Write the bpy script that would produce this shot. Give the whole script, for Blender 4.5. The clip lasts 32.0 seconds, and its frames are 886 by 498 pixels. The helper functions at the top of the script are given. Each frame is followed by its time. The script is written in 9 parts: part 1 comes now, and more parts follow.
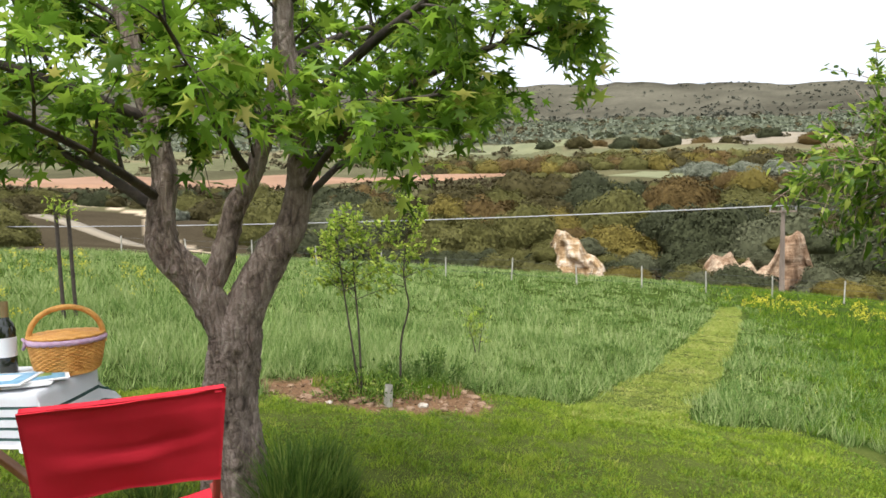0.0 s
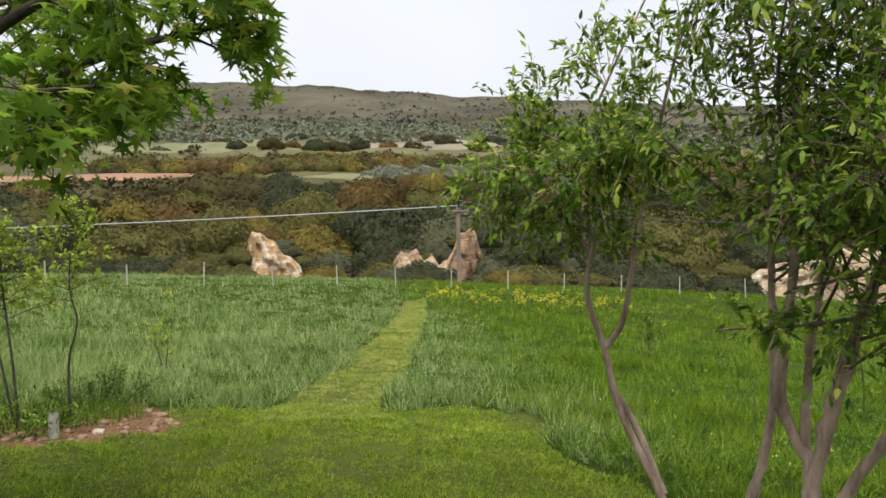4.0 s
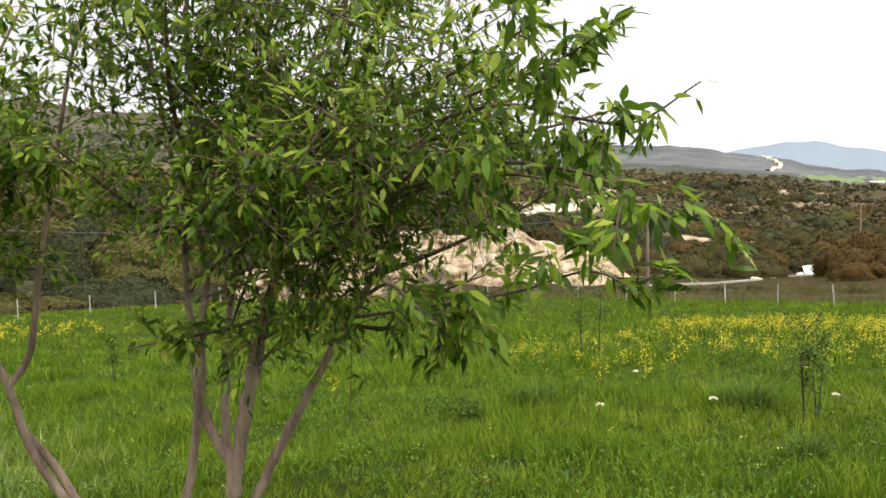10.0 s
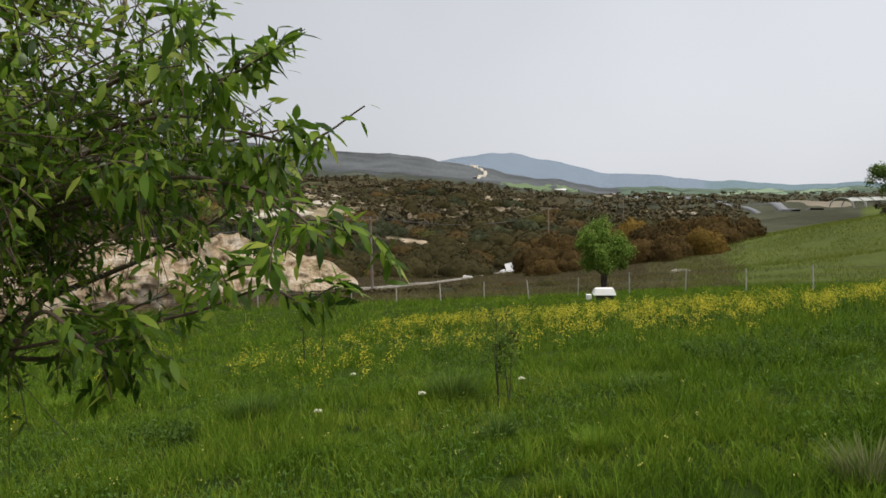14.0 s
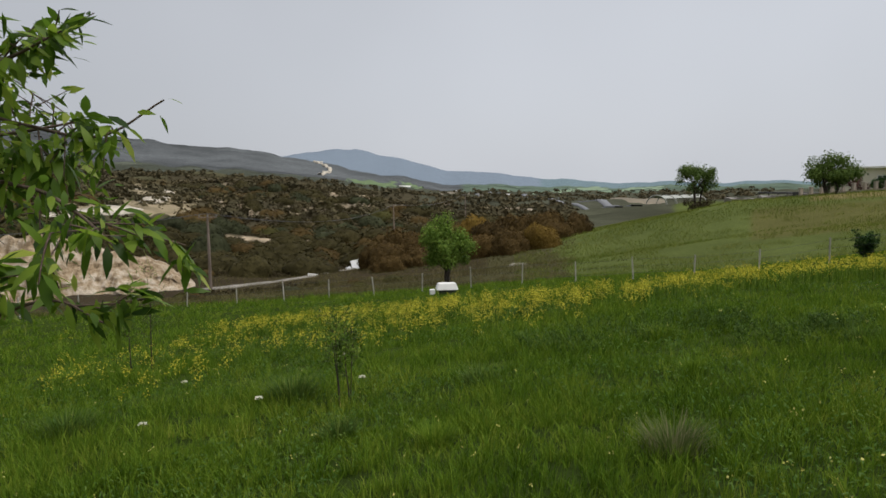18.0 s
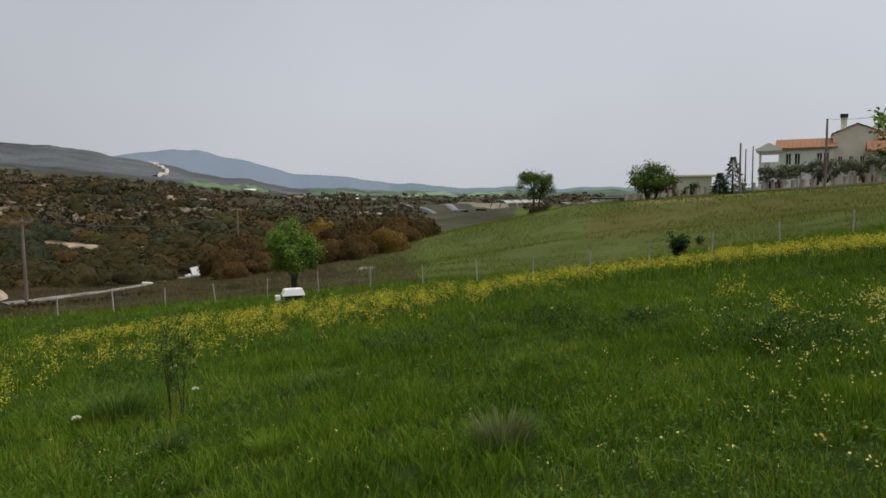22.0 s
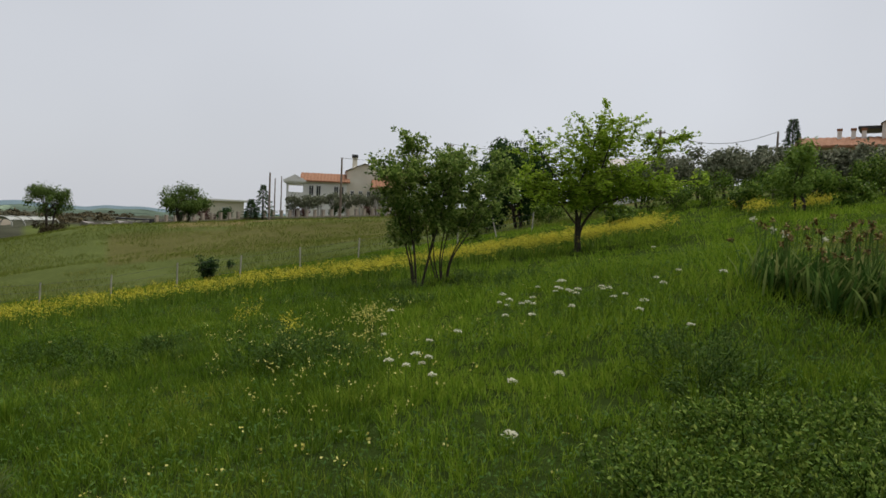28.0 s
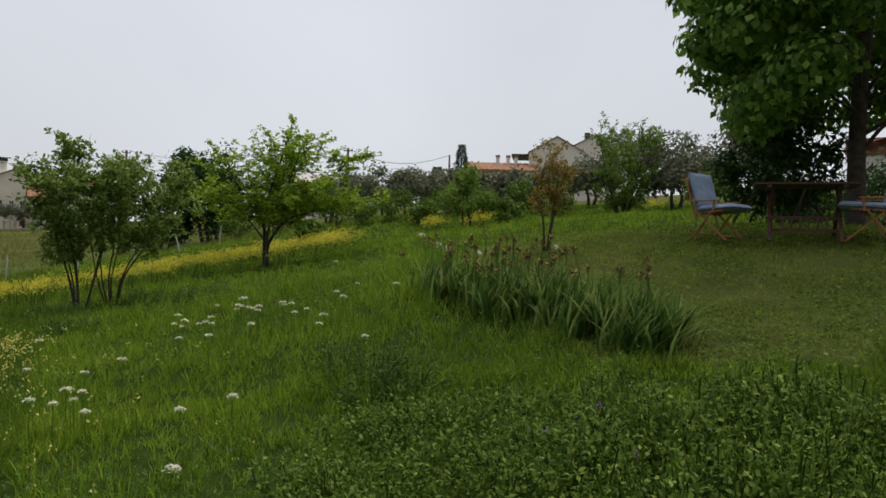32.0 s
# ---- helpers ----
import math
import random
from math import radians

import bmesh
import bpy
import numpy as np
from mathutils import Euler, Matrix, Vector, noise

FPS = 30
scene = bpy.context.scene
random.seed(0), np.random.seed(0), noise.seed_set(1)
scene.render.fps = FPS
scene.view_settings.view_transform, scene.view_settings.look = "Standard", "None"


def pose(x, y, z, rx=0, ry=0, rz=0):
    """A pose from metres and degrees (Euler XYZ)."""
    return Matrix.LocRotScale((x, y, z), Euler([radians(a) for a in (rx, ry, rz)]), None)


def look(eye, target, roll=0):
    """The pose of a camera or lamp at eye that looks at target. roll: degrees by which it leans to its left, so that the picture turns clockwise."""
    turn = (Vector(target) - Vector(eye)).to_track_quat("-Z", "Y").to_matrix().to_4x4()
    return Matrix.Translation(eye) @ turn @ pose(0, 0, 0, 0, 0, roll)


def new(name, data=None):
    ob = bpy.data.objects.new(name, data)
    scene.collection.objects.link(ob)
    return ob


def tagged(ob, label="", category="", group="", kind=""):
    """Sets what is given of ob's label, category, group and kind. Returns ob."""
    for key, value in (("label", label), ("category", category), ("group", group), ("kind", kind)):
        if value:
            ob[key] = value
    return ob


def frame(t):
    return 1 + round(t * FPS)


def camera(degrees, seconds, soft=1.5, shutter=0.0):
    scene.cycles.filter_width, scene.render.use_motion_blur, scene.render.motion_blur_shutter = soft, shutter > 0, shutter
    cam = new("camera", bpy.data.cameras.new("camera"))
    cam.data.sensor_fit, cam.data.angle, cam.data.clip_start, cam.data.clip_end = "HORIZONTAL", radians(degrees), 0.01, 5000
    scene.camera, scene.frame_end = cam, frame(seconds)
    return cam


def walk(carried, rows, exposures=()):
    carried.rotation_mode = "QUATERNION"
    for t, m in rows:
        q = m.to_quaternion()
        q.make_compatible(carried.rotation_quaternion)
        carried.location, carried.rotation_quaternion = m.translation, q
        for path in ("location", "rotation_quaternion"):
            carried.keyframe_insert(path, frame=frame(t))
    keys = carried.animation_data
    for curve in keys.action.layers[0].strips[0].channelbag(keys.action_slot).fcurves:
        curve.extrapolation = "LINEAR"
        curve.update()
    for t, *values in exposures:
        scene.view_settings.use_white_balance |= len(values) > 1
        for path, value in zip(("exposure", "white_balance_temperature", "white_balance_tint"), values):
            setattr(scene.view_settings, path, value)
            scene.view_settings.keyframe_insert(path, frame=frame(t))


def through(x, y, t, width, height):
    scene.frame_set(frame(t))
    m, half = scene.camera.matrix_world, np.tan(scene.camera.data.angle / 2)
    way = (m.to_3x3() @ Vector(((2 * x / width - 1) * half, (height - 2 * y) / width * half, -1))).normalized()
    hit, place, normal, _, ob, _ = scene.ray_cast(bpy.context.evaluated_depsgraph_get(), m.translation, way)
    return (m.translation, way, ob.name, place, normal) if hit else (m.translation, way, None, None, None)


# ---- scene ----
EYE = 1.6
# seconds, place of the lens, heading, pitch and roll
ROWS = (
    (0, 0.021, 0.337, 1.576, 0.31, -4.03, -1.03),
    (0.5, 0.034, 0.333, 1.569, -2.71, -4.07, -1.59),
    (1, 0.046, 0.330, 1.570, -4.79, -4.19, -1.96),
    (1.5, 0.066, 0.324, 1.569, -7.04, -4.50, -1.98),
    (2, 0.079, 0.321, 1.573, -9.47, -4.81, -1.79),
    (2.5, 0.089, 0.297, 1.581, -13.82, -4.86, -1.64),
    (3, 0.075, 0.304, 1.587, -17.80, -4.49, -1.99),
    (3.5, 0.070, 0.306, 1.582, -21.24, -4.23, -1.52),
    (5.5, 0.134, 0.268, 1.575, -34.85, -5.72, -1.60),
    (6, 0.146, 0.260, 1.576, -37.66, -5.65, -1.85),
    (6.5, 0.166, 0.243, 1.581, -40.95, -5.72, -1.97),
    (7, 0.189, 0.221, 1.583, -44.24, -5.54, -2.15),
    (7.5, 0.214, 0.211, 1.587, -47.39, -5.47, -2.58),
    (8, 0.254, 0.215, 1.575, -51.93, -5.09, -1.92),
    (8.5, 0.277, 0.197, 1.578, -56.75, -4.86, -1.49),
    (9, 0.300, 0.187, 1.582, -60.27, -4.84, -1.32),
    (9.5, 0.311, 0.179, 1.581, -63.34, -4.64, -1.30),
    (10, 0.327, 0.155, 1.569, -66.58, -4.41, -1.48),
    (10.5, 0.337, 0.135, 1.567, -69.94, -4.20, -1.77),
    (11, 0.346, 0.117, 1.576, -72.61, -4.33, -1.86),
    (11.5, 0.355, 0.107, 1.596, -75.96, -4.67, -1.53),
    (12, 0.348, 0.087, 1.592, -79.07, -4.30, -1.68),
    (12.5, 0.359, 0.070, 1.598, -82.18, -4.49, -1.96),
    (13, 0.354, 0.049, 1.603, -85.04, -4.67, -1.82),
    (13.5, 0.354, 0.036, 1.605, -87.18, -4.54, -1.57),
    (14, 0.341, 0.022, 1.598, -89.20, -4.53, -1.29),
    (14.5, 0.362, 0.011, 1.599, -91.29, -4.73, -1.08),
    (15, 0.358, -0.006, 1.598, -93.32, -5.09, -1.31),
    (15.5, 0.370, -0.017, 1.604, -95.39, -5.22, -0.83),
    (17.5, 0.363, -0.052, 1.611, -101.33, -5.09, -0.93),
    (18, 0.358, -0.059, 1.608, -102.07, -5.07, -1.01),
    (18.5, 0.358, -0.057, 1.610, -103.19, -5.36, -0.96),
    (19, 0.352, -0.057, 1.613, -104.30, -5.61, -0.93),
    (19.5, 0.352, -0.065, 1.611, -105.18, -5.42, -0.90),
    (20, 0.350, -0.068, 1.607, -105.79, -5.29, -0.92),
    (20.5, 0.335, -0.074, 1.610, -108.05, -5.28, -0.34),
    (21, 0.325, -0.095, 1.611, -109.90, -5.29, -0.08),
    (21.5, 0.312, -0.119, 1.603, -111.96, -5.00, -0.24),
    (22, 0.304, -0.144, 1.602, -114.66, -4.90, -0.56),
    (22.5, 0.306, -0.161, 1.598, -117.24, -4.95, -0.41),
    (23, 0.304, -0.189, 1.598, -120.38, -5.19, -0.61),
    (23.5, 0.288, -0.205, 1.601, -123.95, -5.15, -0.74),
    (24, 0.261, -0.217, 1.606, -127.43, -4.42, -0.75),
    (24.5, 0.254, -0.238, 1.602, -130.82, -4.39, -0.65),
    (25, 0.253, -0.262, 1.608, -134.32, -3.94, -0.26),
    (25.5, 0.252, -0.279, 1.600, -137.46, -3.88, 0.18),
    (27.5, 0.183, -0.308, 1.613, -149.72, -3.07, 1.49),
    (28, 0.164, -0.308, 1.626, -152.32, -2.37, 2.25),
    (28.5, 0.142, -0.307, 1.631, -154.95, -2.36, 2.20),
    (29, 0.140, -0.327, 1.636, -158.29, -1.93, 2.32),
    (29.5, 0.136, -0.334, 1.636, -161.87, -2.01, 2.66),
    (30, 0.119, -0.346, 1.645, -165.41, -1.89, 2.51),
    (30.5, 0.107, -0.363, 1.646, -168.57, -1.73, 2.30),
    (31, 0.076, -0.366, 1.648, -171.89, -1.12, 1.88),
    (31.5, 0.052, -0.364, 1.649, -174.67, -0.68, 1.80),
    (32, 0.036, -0.370, 1.652, -177.55, -0.24, 2.03),
)
cam = camera(65.9, 32.0, soft=1.6)
walk(cam, [(t, pose(x, y, z, 90 + p, 0, yaw) @ pose(0, 0, 0, 0, 0, r)) for t, x, y, z, yaw, p, r in ROWS],
     exposures=((0, 1.04, 6320, 10), (1.2, 0.99, 6320, 10), (2.0, 0.82, 6340, 10), (3.5, 0.62, 6500, 10), (6, 0.79, 6950, 9), (8, 0.96, 7050, 9), (9.5, 0.92, 7000, 9), (10.3, 0.68, 6900, 10), (11, 0.32, 6750, 10), (12, 0.08, 6650, 10), (15, -0.12, 6550, 10), (18, -0.34, 6450, 10), (20, -0.4, 6450, 10), (23, -0.44, 6450, 10), (28, -0.34, 6500, 10), (32, -0.24, 6500, 10)))

# ---- sky and sun ----
world = bpy.data.worlds.new("overcast_sky")
scene.world = world
world.use_nodes = True
wn, wl = world.node_tree.nodes, world.node_tree.links
sky = wn.new("ShaderNodeTexSky")
sky.sky_type, sky.sun_disc = "NISHITA", False
sky.sun_elevation, sky.sun_rotation = radians(69), radians(213)
sky.dust_density, sky.air_density = 4.0, 1.0
grey = wn.new("ShaderNodeMix")
grey.data_type = "RGBA"
grey.inputs[0].default_value = 0.9
grey.inputs[7].default_value = (5.9, 6.1, 6.5, 1)
wl.new(sky.outputs[0], grey.inputs[6])
cloud_at = wn.new("ShaderNodeTexCoord")
cloud = wn.new("ShaderNodeTexNoise")
cloud.inputs["Scale"].default_value, cloud.inputs["Detail"].default_value, cloud.inputs["Roughness"].default_value = 1.4, 3, 0.45
wl.new(cloud_at.outputs["Generated"], cloud.inputs["Vector"])
veil = wn.new("ShaderNodeMapRange")
veil.inputs[1].default_value, veil.inputs[2].default_value, veil.inputs[3].default_value, veil.inputs[4].default_value = 0.25, 0.75, 0.86, 1.12
wl.new(cloud.outputs[0], veil.inputs[0])
thick = wn.new("ShaderNodeVectorMath")
thick.operation = "SCALE"
wl.new(grey.outputs[2], thick.inputs[0])
sunward = wn.new("ShaderNodeVectorMath")
sunward.operation = "DOT_PRODUCT"
wl.new(cloud_at.outputs["Generated"], sunward.inputs[0])
sunward.inputs[1].default_value = (-0.3, -0.9, 0.3)
glow = wn.new("ShaderNodeMath")
glow.operation = "MULTIPLY_ADD"
wl.new(sunward.outputs["Value"], glow.inputs[0])
glow.inputs[1].default_value, glow.inputs[2].default_value = 0.2, 1.0
both = wn.new("ShaderNodeMath")
both.operation = "MULTIPLY"
wl.new(veil.outputs[0], both.inputs[0])
wl.new(glow.outputs[0], both.inputs[1])
wl.new(both.outputs[0], thick.inputs["Scale"])
wl.new(thick.outputs[0], wn["Background"].inputs[0])
wn["Background"].inputs[1].default_value = 0.122
sun = new("sun", bpy.data.lights.new("sun", "SUN"))
sun.data.energy, sun.data.angle, sun.data.color = 3.1, radians(50), (1, 0.96, 0.9)
sun.matrix_world = look((-9, -14, 44), (0, 0, 0))

rng = np.random.default_rng(7)


# ---- materials ----
def nodes_of(name):
    m = bpy.data.materials.new(name)
    m.use_nodes = True
    n = m.node_tree.nodes
    return m, n, m.node_tree.links, n["Principled BSDF"]


def ramp(n, l, fac, stops):
    r = n.new("ShaderNodeValToRGB")
    while len(r.color_ramp.elements) < len(stops):
        r.color_ramp.elements.new(0.5)
    for e, (p, c) in zip(r.color_ramp.elements, stops):
        e.position, e.color = p, (*c, 1)
    l.new(fac, r.inputs[0])
    return r


def noise_node(n, l, scale, detail=5, space="Object"):
    c = n.new("ShaderNodeTexCoord")
    t = n.new("ShaderNodeTexNoise")
    t.inputs["Scale"].default_value, t.inputs["Detail"].default_value = scale, detail
    l.new(c.outputs[space], t.inputs["Vector"])
    return t


def surface(name, dark, light, scale=8.0, rough=0.8, bump=0.3, fine=60.0, metal=0.0, spec=0.3, stretch=None):
    """A plain surface with blotches, fine grain and relief."""
    m, n, l, p = nodes_of(name)
    a, b = noise_node(n, l, scale), noise_node(n, l, fine, 3)
    if stretch:
        for t in (a, b):
            mp = n.new("ShaderNodeMapping")
            mp.inputs["Scale"].default_value = stretch
            l.new(t.inputs["Vector"].links[0].from_socket, mp.inputs["Vector"])
            l.new(mp.outputs[0], t.inputs["Vector"])
    mix = n.new("ShaderNodeMath")
    mix.operation, mix.use_clamp = "MULTIPLY_ADD", True
    l.new(b.outputs[0], mix.inputs[0])
    mix.inputs[1].default_value = 0.5
    sub = n.new("ShaderNodeMath")
    sub.operation = "MULTIPLY_ADD"
    l.new(a.outputs[0], sub.inputs[0])
    sub.inputs[1].default_value, sub.inputs[2].default_value = 1.3, -0.4
    l.new(sub.outputs[0], mix.inputs[2])
    l.new(ramp(n, l, mix.outputs[0], ((0.1, dark), (0.9, light))).outputs[0], p.inputs["Base Color"])
    p.inputs["Roughness"].default_value, p.inputs["Metallic"].default_value = rough, metal
    p.inputs["Specular IOR Level"].default_value = spec
    bp = n.new("ShaderNodeBump")
    bp.inputs["Strength"].default_value, bp.inputs["Distance"].default_value = bump, 0.02
    l.new(mix.outputs[0], bp.inputs["Height"])
    l.new(bp.outputs[0], p.inputs["Normal"])
    return m


def foliage(name, stops, through=0.35, rough=0.5, patch=0.0, per_thing=0.0, gloss=0.05, patch_scale=0.5, patch_detail=8):
    """Leaves or blades: each island takes its own colour from the ramp; light passes through them."""
    m, n, l, p = nodes_of(name)
    g = n.new("ShaderNodeNewGeometry")
    fac = g.outputs["Random Per Island"]
    if patch or per_thing:
        add = n.new("ShaderNodeMath")
        add.operation, add.use_clamp = "MULTIPLY_ADD", True
        l.new(fac, add.inputs[0])
        add.inputs[1].default_value = 1 - patch - per_thing
        if patch:
            t = noise_node(n, l, patch_scale, patch_detail)
            t.inputs["Roughness"].default_value = 0.72
            k = n.new("ShaderNodeMath")
            k.operation = "MULTIPLY_ADD"
            l.new(t.outputs[0], k.inputs[0])
            k.inputs[1].default_value, k.inputs[2].default_value = patch * 2.4, -patch * 0.7
        else:
            o = n.new("ShaderNodeObjectInfo")
            k = n.new("ShaderNodeMath")
            k.operation = "MULTIPLY"
            l.new(o.outputs["Random"], k.inputs[0])
            k.inputs[1].default_value = per_thing
        l.new(k.outputs[0], add.inputs[2])
        fac = add.outputs[0]
    c = ramp(n, l, fac, stops)
    l.new(c.outputs[0], p.inputs["Base Color"])
    p.inputs["Roughness"].default_value = rough
    p.inputs["Specular IOR Level"].default_value = gloss
    tr = n.new("ShaderNodeBsdfTranslucent")
    l.new(c.outputs[0], tr.inputs[0])
    mx = n.new("ShaderNodeMixShader")
    mx.inputs[0].default_value = through
    l.new(p.outputs[0], mx.inputs[1])
    l.new(tr.outputs[0], mx.inputs[2])
    l.new(mx.outputs[0], n["Material Output"].inputs[0])
    return m


def ground_material():
    """Soil, turf and scrub: the sheet's own colours, the farthest with haze in them, broken up at three scales."""
    m, n, l, p = nodes_of("ground_cover")
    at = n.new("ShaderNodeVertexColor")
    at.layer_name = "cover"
    a, b, c = noise_node(n, l, 0.15, 6), noise_node(n, l, 2.5, 6), noise_node(n, l, 30, 4)
    s = n.new("ShaderNodeMath")
    s.operation = "ADD"
    l.new(a.outputs[0], s.inputs[0])
    l.new(b.outputs[0], s.inputs[1])
    s2 = n.new("ShaderNodeMath")
    s2.operation = "ADD"
    l.new(s.outputs[0], s2.inputs[0])
    l.new(c.outputs[0], s2.inputs[1])
    v = n.new("ShaderNodeMapRange")
    v.inputs[1].default_value, v.inputs[2].default_value = 1.0, 2.0
    v.inputs[3].default_value, v.inputs[4].default_value = 0.48, 1.15
    l.new(s2.outputs[0], v.inputs[0])
    mul = n.new("ShaderNodeVectorMath")
    mul.operation = "SCALE"
    l.new(at.outputs[0], mul.inputs[0])
    l.new(v.outputs[0], mul.inputs["Scale"])
    l.new(mul.outputs[0], p.inputs["Base Color"])
    p.inputs["Roughness"].default_value = 1.0
    p.inputs["Specular IOR Level"].default_value = 0.0
    bp = n.new("ShaderNodeBump")
    bp.inputs["Strength"].default_value, bp.inputs["Distance"].default_value = 0.6, 0.05
    l.new(s2.outputs[0], bp.inputs["Height"])
    l.new(bp.outputs[0], p.inputs["Normal"])
    return m


def marl_material(name, dark, middle, light):
    """Bare eroded earth: streaked down the face, layered across it, deeply pitted."""
    m, n, l, p = nodes_of(name)
    c = n.new("ShaderNodeTexCoord")
    vals = []
    for size, stretch, detail in ((0.35, (1, 1, 1), 6), (1.5, (1, 1, 0.3), 6), (0.9, (0.25, 0.25, 2.2), 4)):
        mp = n.new("ShaderNodeMapping")
        mp.inputs["Scale"].default_value = stretch
        l.new(c.outputs["Object"], mp.inputs[0])
        t = n.new("ShaderNodeTexNoise")
        t.inputs["Scale"].default_value, t.inputs["Detail"].default_value = size, detail
        t.inputs["Roughness"].default_value = 0.65
        l.new(mp.outputs[0], t.inputs["Vector"])
        vals.append(t.outputs[0])
    a = n.new("ShaderNodeMath")
    l.new(vals[0], a.inputs[0])
    l.new(vals[1], a.inputs[1])
    b = n.new("ShaderNodeMath")
    b.operation = "MULTIPLY_ADD"
    l.new(vals[2], b.inputs[0])
    b.inputs[1].default_value = 0.7
    l.new(a.outputs[0], b.inputs[2])
    k = n.new("ShaderNodeMapRange")
    k.inputs[1].default_value, k.inputs[2].default_value = 0.95, 1.75
    l.new(b.outputs[0], k.inputs[0])
    l.new(ramp(n, l, k.outputs[0], ((0.12, dark), (0.45, middle), (0.8, light))).outputs[0], p.inputs["Base Color"])
    p.inputs["Roughness"].default_value = 0.95
    p.inputs["Specular IOR Level"].default_value = 0.1
    bp = n.new("ShaderNodeBump")
    bp.inputs["Strength"].default_value, bp.inputs["Distance"].default_value = 1.0, 0.6
    l.new(b.outputs[0], bp.inputs["Height"])
    l.new(bp.outputs[0], p.inputs["Normal"])
    return m


def bark_material():
    """Knobbly grey-brown bark: pitted plates, fine furrows, paler worn faces."""
    m, n, l, p = nodes_of("plane_bark")
    c = n.new("ShaderNodeTexCoord")
    mp = n.new("ShaderNodeMapping")
    mp.inputs["Scale"].default_value = (1, 1, 0.36)
    l.new(c.outputs["Object"], mp.inputs[0])
    cells = n.new("ShaderNodeTexVoronoi")
    cells.inputs["Scale"].default_value = 46
    warp = n.new("ShaderNodeTexNoise")
    warp.inputs["Scale"].default_value, warp.inputs["Detail"].default_value = 14, 6
    l.new(mp.outputs[0], warp.inputs["Vector"])
    add = n.new("ShaderNodeVectorMath")
    add.operation = "MULTIPLY_ADD"
    l.new(warp.outputs["Color"], add.inputs[0])
    add.inputs[1].default_value = (0.12, 0.12, 0.12)
    l.new(mp.outputs[0], add.inputs[2])
    l.new(add.outputs[0], cells.inputs["Vector"])
    big = noise_node(n, l, 5, 4)
    fine = noise_node(n, l, 120, 3)
    t = n.new("ShaderNodeMath")
    t.operation = "MULTIPLY_ADD"
    l.new(cells.outputs["Distance"], t.inputs[0])
    t.inputs[1].default_value = -0.5
    l.new(warp.outputs[0], t.inputs[2])
    t2 = n.new("ShaderNodeMath")
    t2.operation = "MULTIPLY_ADD"
    l.new(fine.outputs[0], t2.inputs[0])
    t2.inputs[1].default_value = 0.35
    l.new(t.outputs[0], t2.inputs[2])
    t3 = n.new("ShaderNodeMath")
    t3.operation, t3.use_clamp = "MULTIPLY_ADD", True
    l.new(big.outputs[0], t3.inputs[0])
    t3.inputs[1].default_value = 0.5
    l.new(t2.outputs[0], t3.inputs[2])
    l.new(ramp(n, l, t3.outputs[0], ((0.14, (0.014, 0.01, 0.008)), (0.4, (0.1, 0.074, 0.06)), (0.68, (0.23, 0.175, 0.145)), (1, (0.38, 0.31, 0.26)))).outputs[0], p.inputs["Base Color"])
    p.inputs["Roughness"].default_value = 0.95
    p.inputs["Specular IOR Level"].default_value = 0.15
    bp = n.new("ShaderNodeBump")
    bp.inputs["Strength"].default_value, bp.inputs["Distance"].default_value = 1.0, 0.03
    l.new(t2.outputs[0], bp.inputs["Height"])
    l.new(bp.outputs[0], p.inputs["Normal"])
    return m


GROUND = ground_material()
GRASS = foliage("grass_blades", ((0, (0.011, 0.032, 0.002)), (0.35, (0.082, 0.160, 0.012)), (0.7, (0.178, 0.262, 0.024)), (0.9, (0.3, 0.335, 0.046)), (1, (0.466, 0.388, 0.116))), 0.3, patch=0.5, patch_scale=0.75, gloss=0.06)
LUSH = foliage("lush_grass_blades", ((0, (0.016, 0.04, 0.008)), (0.26, (0.095, 0.175, 0.036)), (0.55, (0.23, 0.31, 0.095)), (0.85, (0.4, 0.45, 0.2)), (1, (0.54, 0.55, 0.31))), 0.3, patch=0.4, patch_scale=0.8, gloss=0.06)
FRESH = foliage("fresh_grass_blades", ((0, (0.026, 0.057, 0.003)), (0.5, (0.171, 0.290, 0.020)), (1, (0.386, 0.461, 0.058))), 0.35, patch=0.35, patch_scale=1.1, gloss=0.06)
SLOPE = foliage("slope_grass_blades", ((0, (0.065, 0.1, 0.014)), (0.5, (0.155, 0.195, 0.032)), (0.8, (0.25, 0.25, 0.065)), (1, (0.37, 0.33, 0.12))), 0.25, patch=0.55, patch_scale=0.12, gloss=0.04)
LAWN = foliage("mown_grass", ((0, (0.05, 0.085, 0.008)), (0.25, (0.11, 0.175, 0.016)), (0.5, (0.2, 0.29, 0.026)), (0.75, (0.3, 0.37, 0.045)), (0.9, (0.4, 0.37, 0.1)), (1, (0.44, 0.36, 0.19))), 0.3, patch=0.5, patch_scale=2.2, gloss=0.06)
PATH_GRASS = foliage("path_grass_blades", ((0, (0.1, 0.14, 0.014)), (0.3, (0.2, 0.27, 0.045)), (0.65, (0.34, 0.37, 0.09)), (1, (0.5, 0.43, 0.21))), 0.3, patch=0.5, patch_scale=1.2, gloss=0.06)
# mown grass made lighter than the lawn to offset weak light on the terrace
TERRACE_GRASS = foliage("terrace_grass_blades", ((0, (0.06, 0.09, 0.012)), (0.3, (0.17, 0.23, 0.03)), (0.65, (0.29, 0.34, 0.055)), (1, (0.45, 0.4, 0.14))), 0.35, patch=0.5, patch_scale=0.9, gloss=0.06)
CLOVER = foliage("clover_leaves", ((0, (0.06, 0.12, 0.012)), (1, (0.17, 0.26, 0.03))), 0.3)
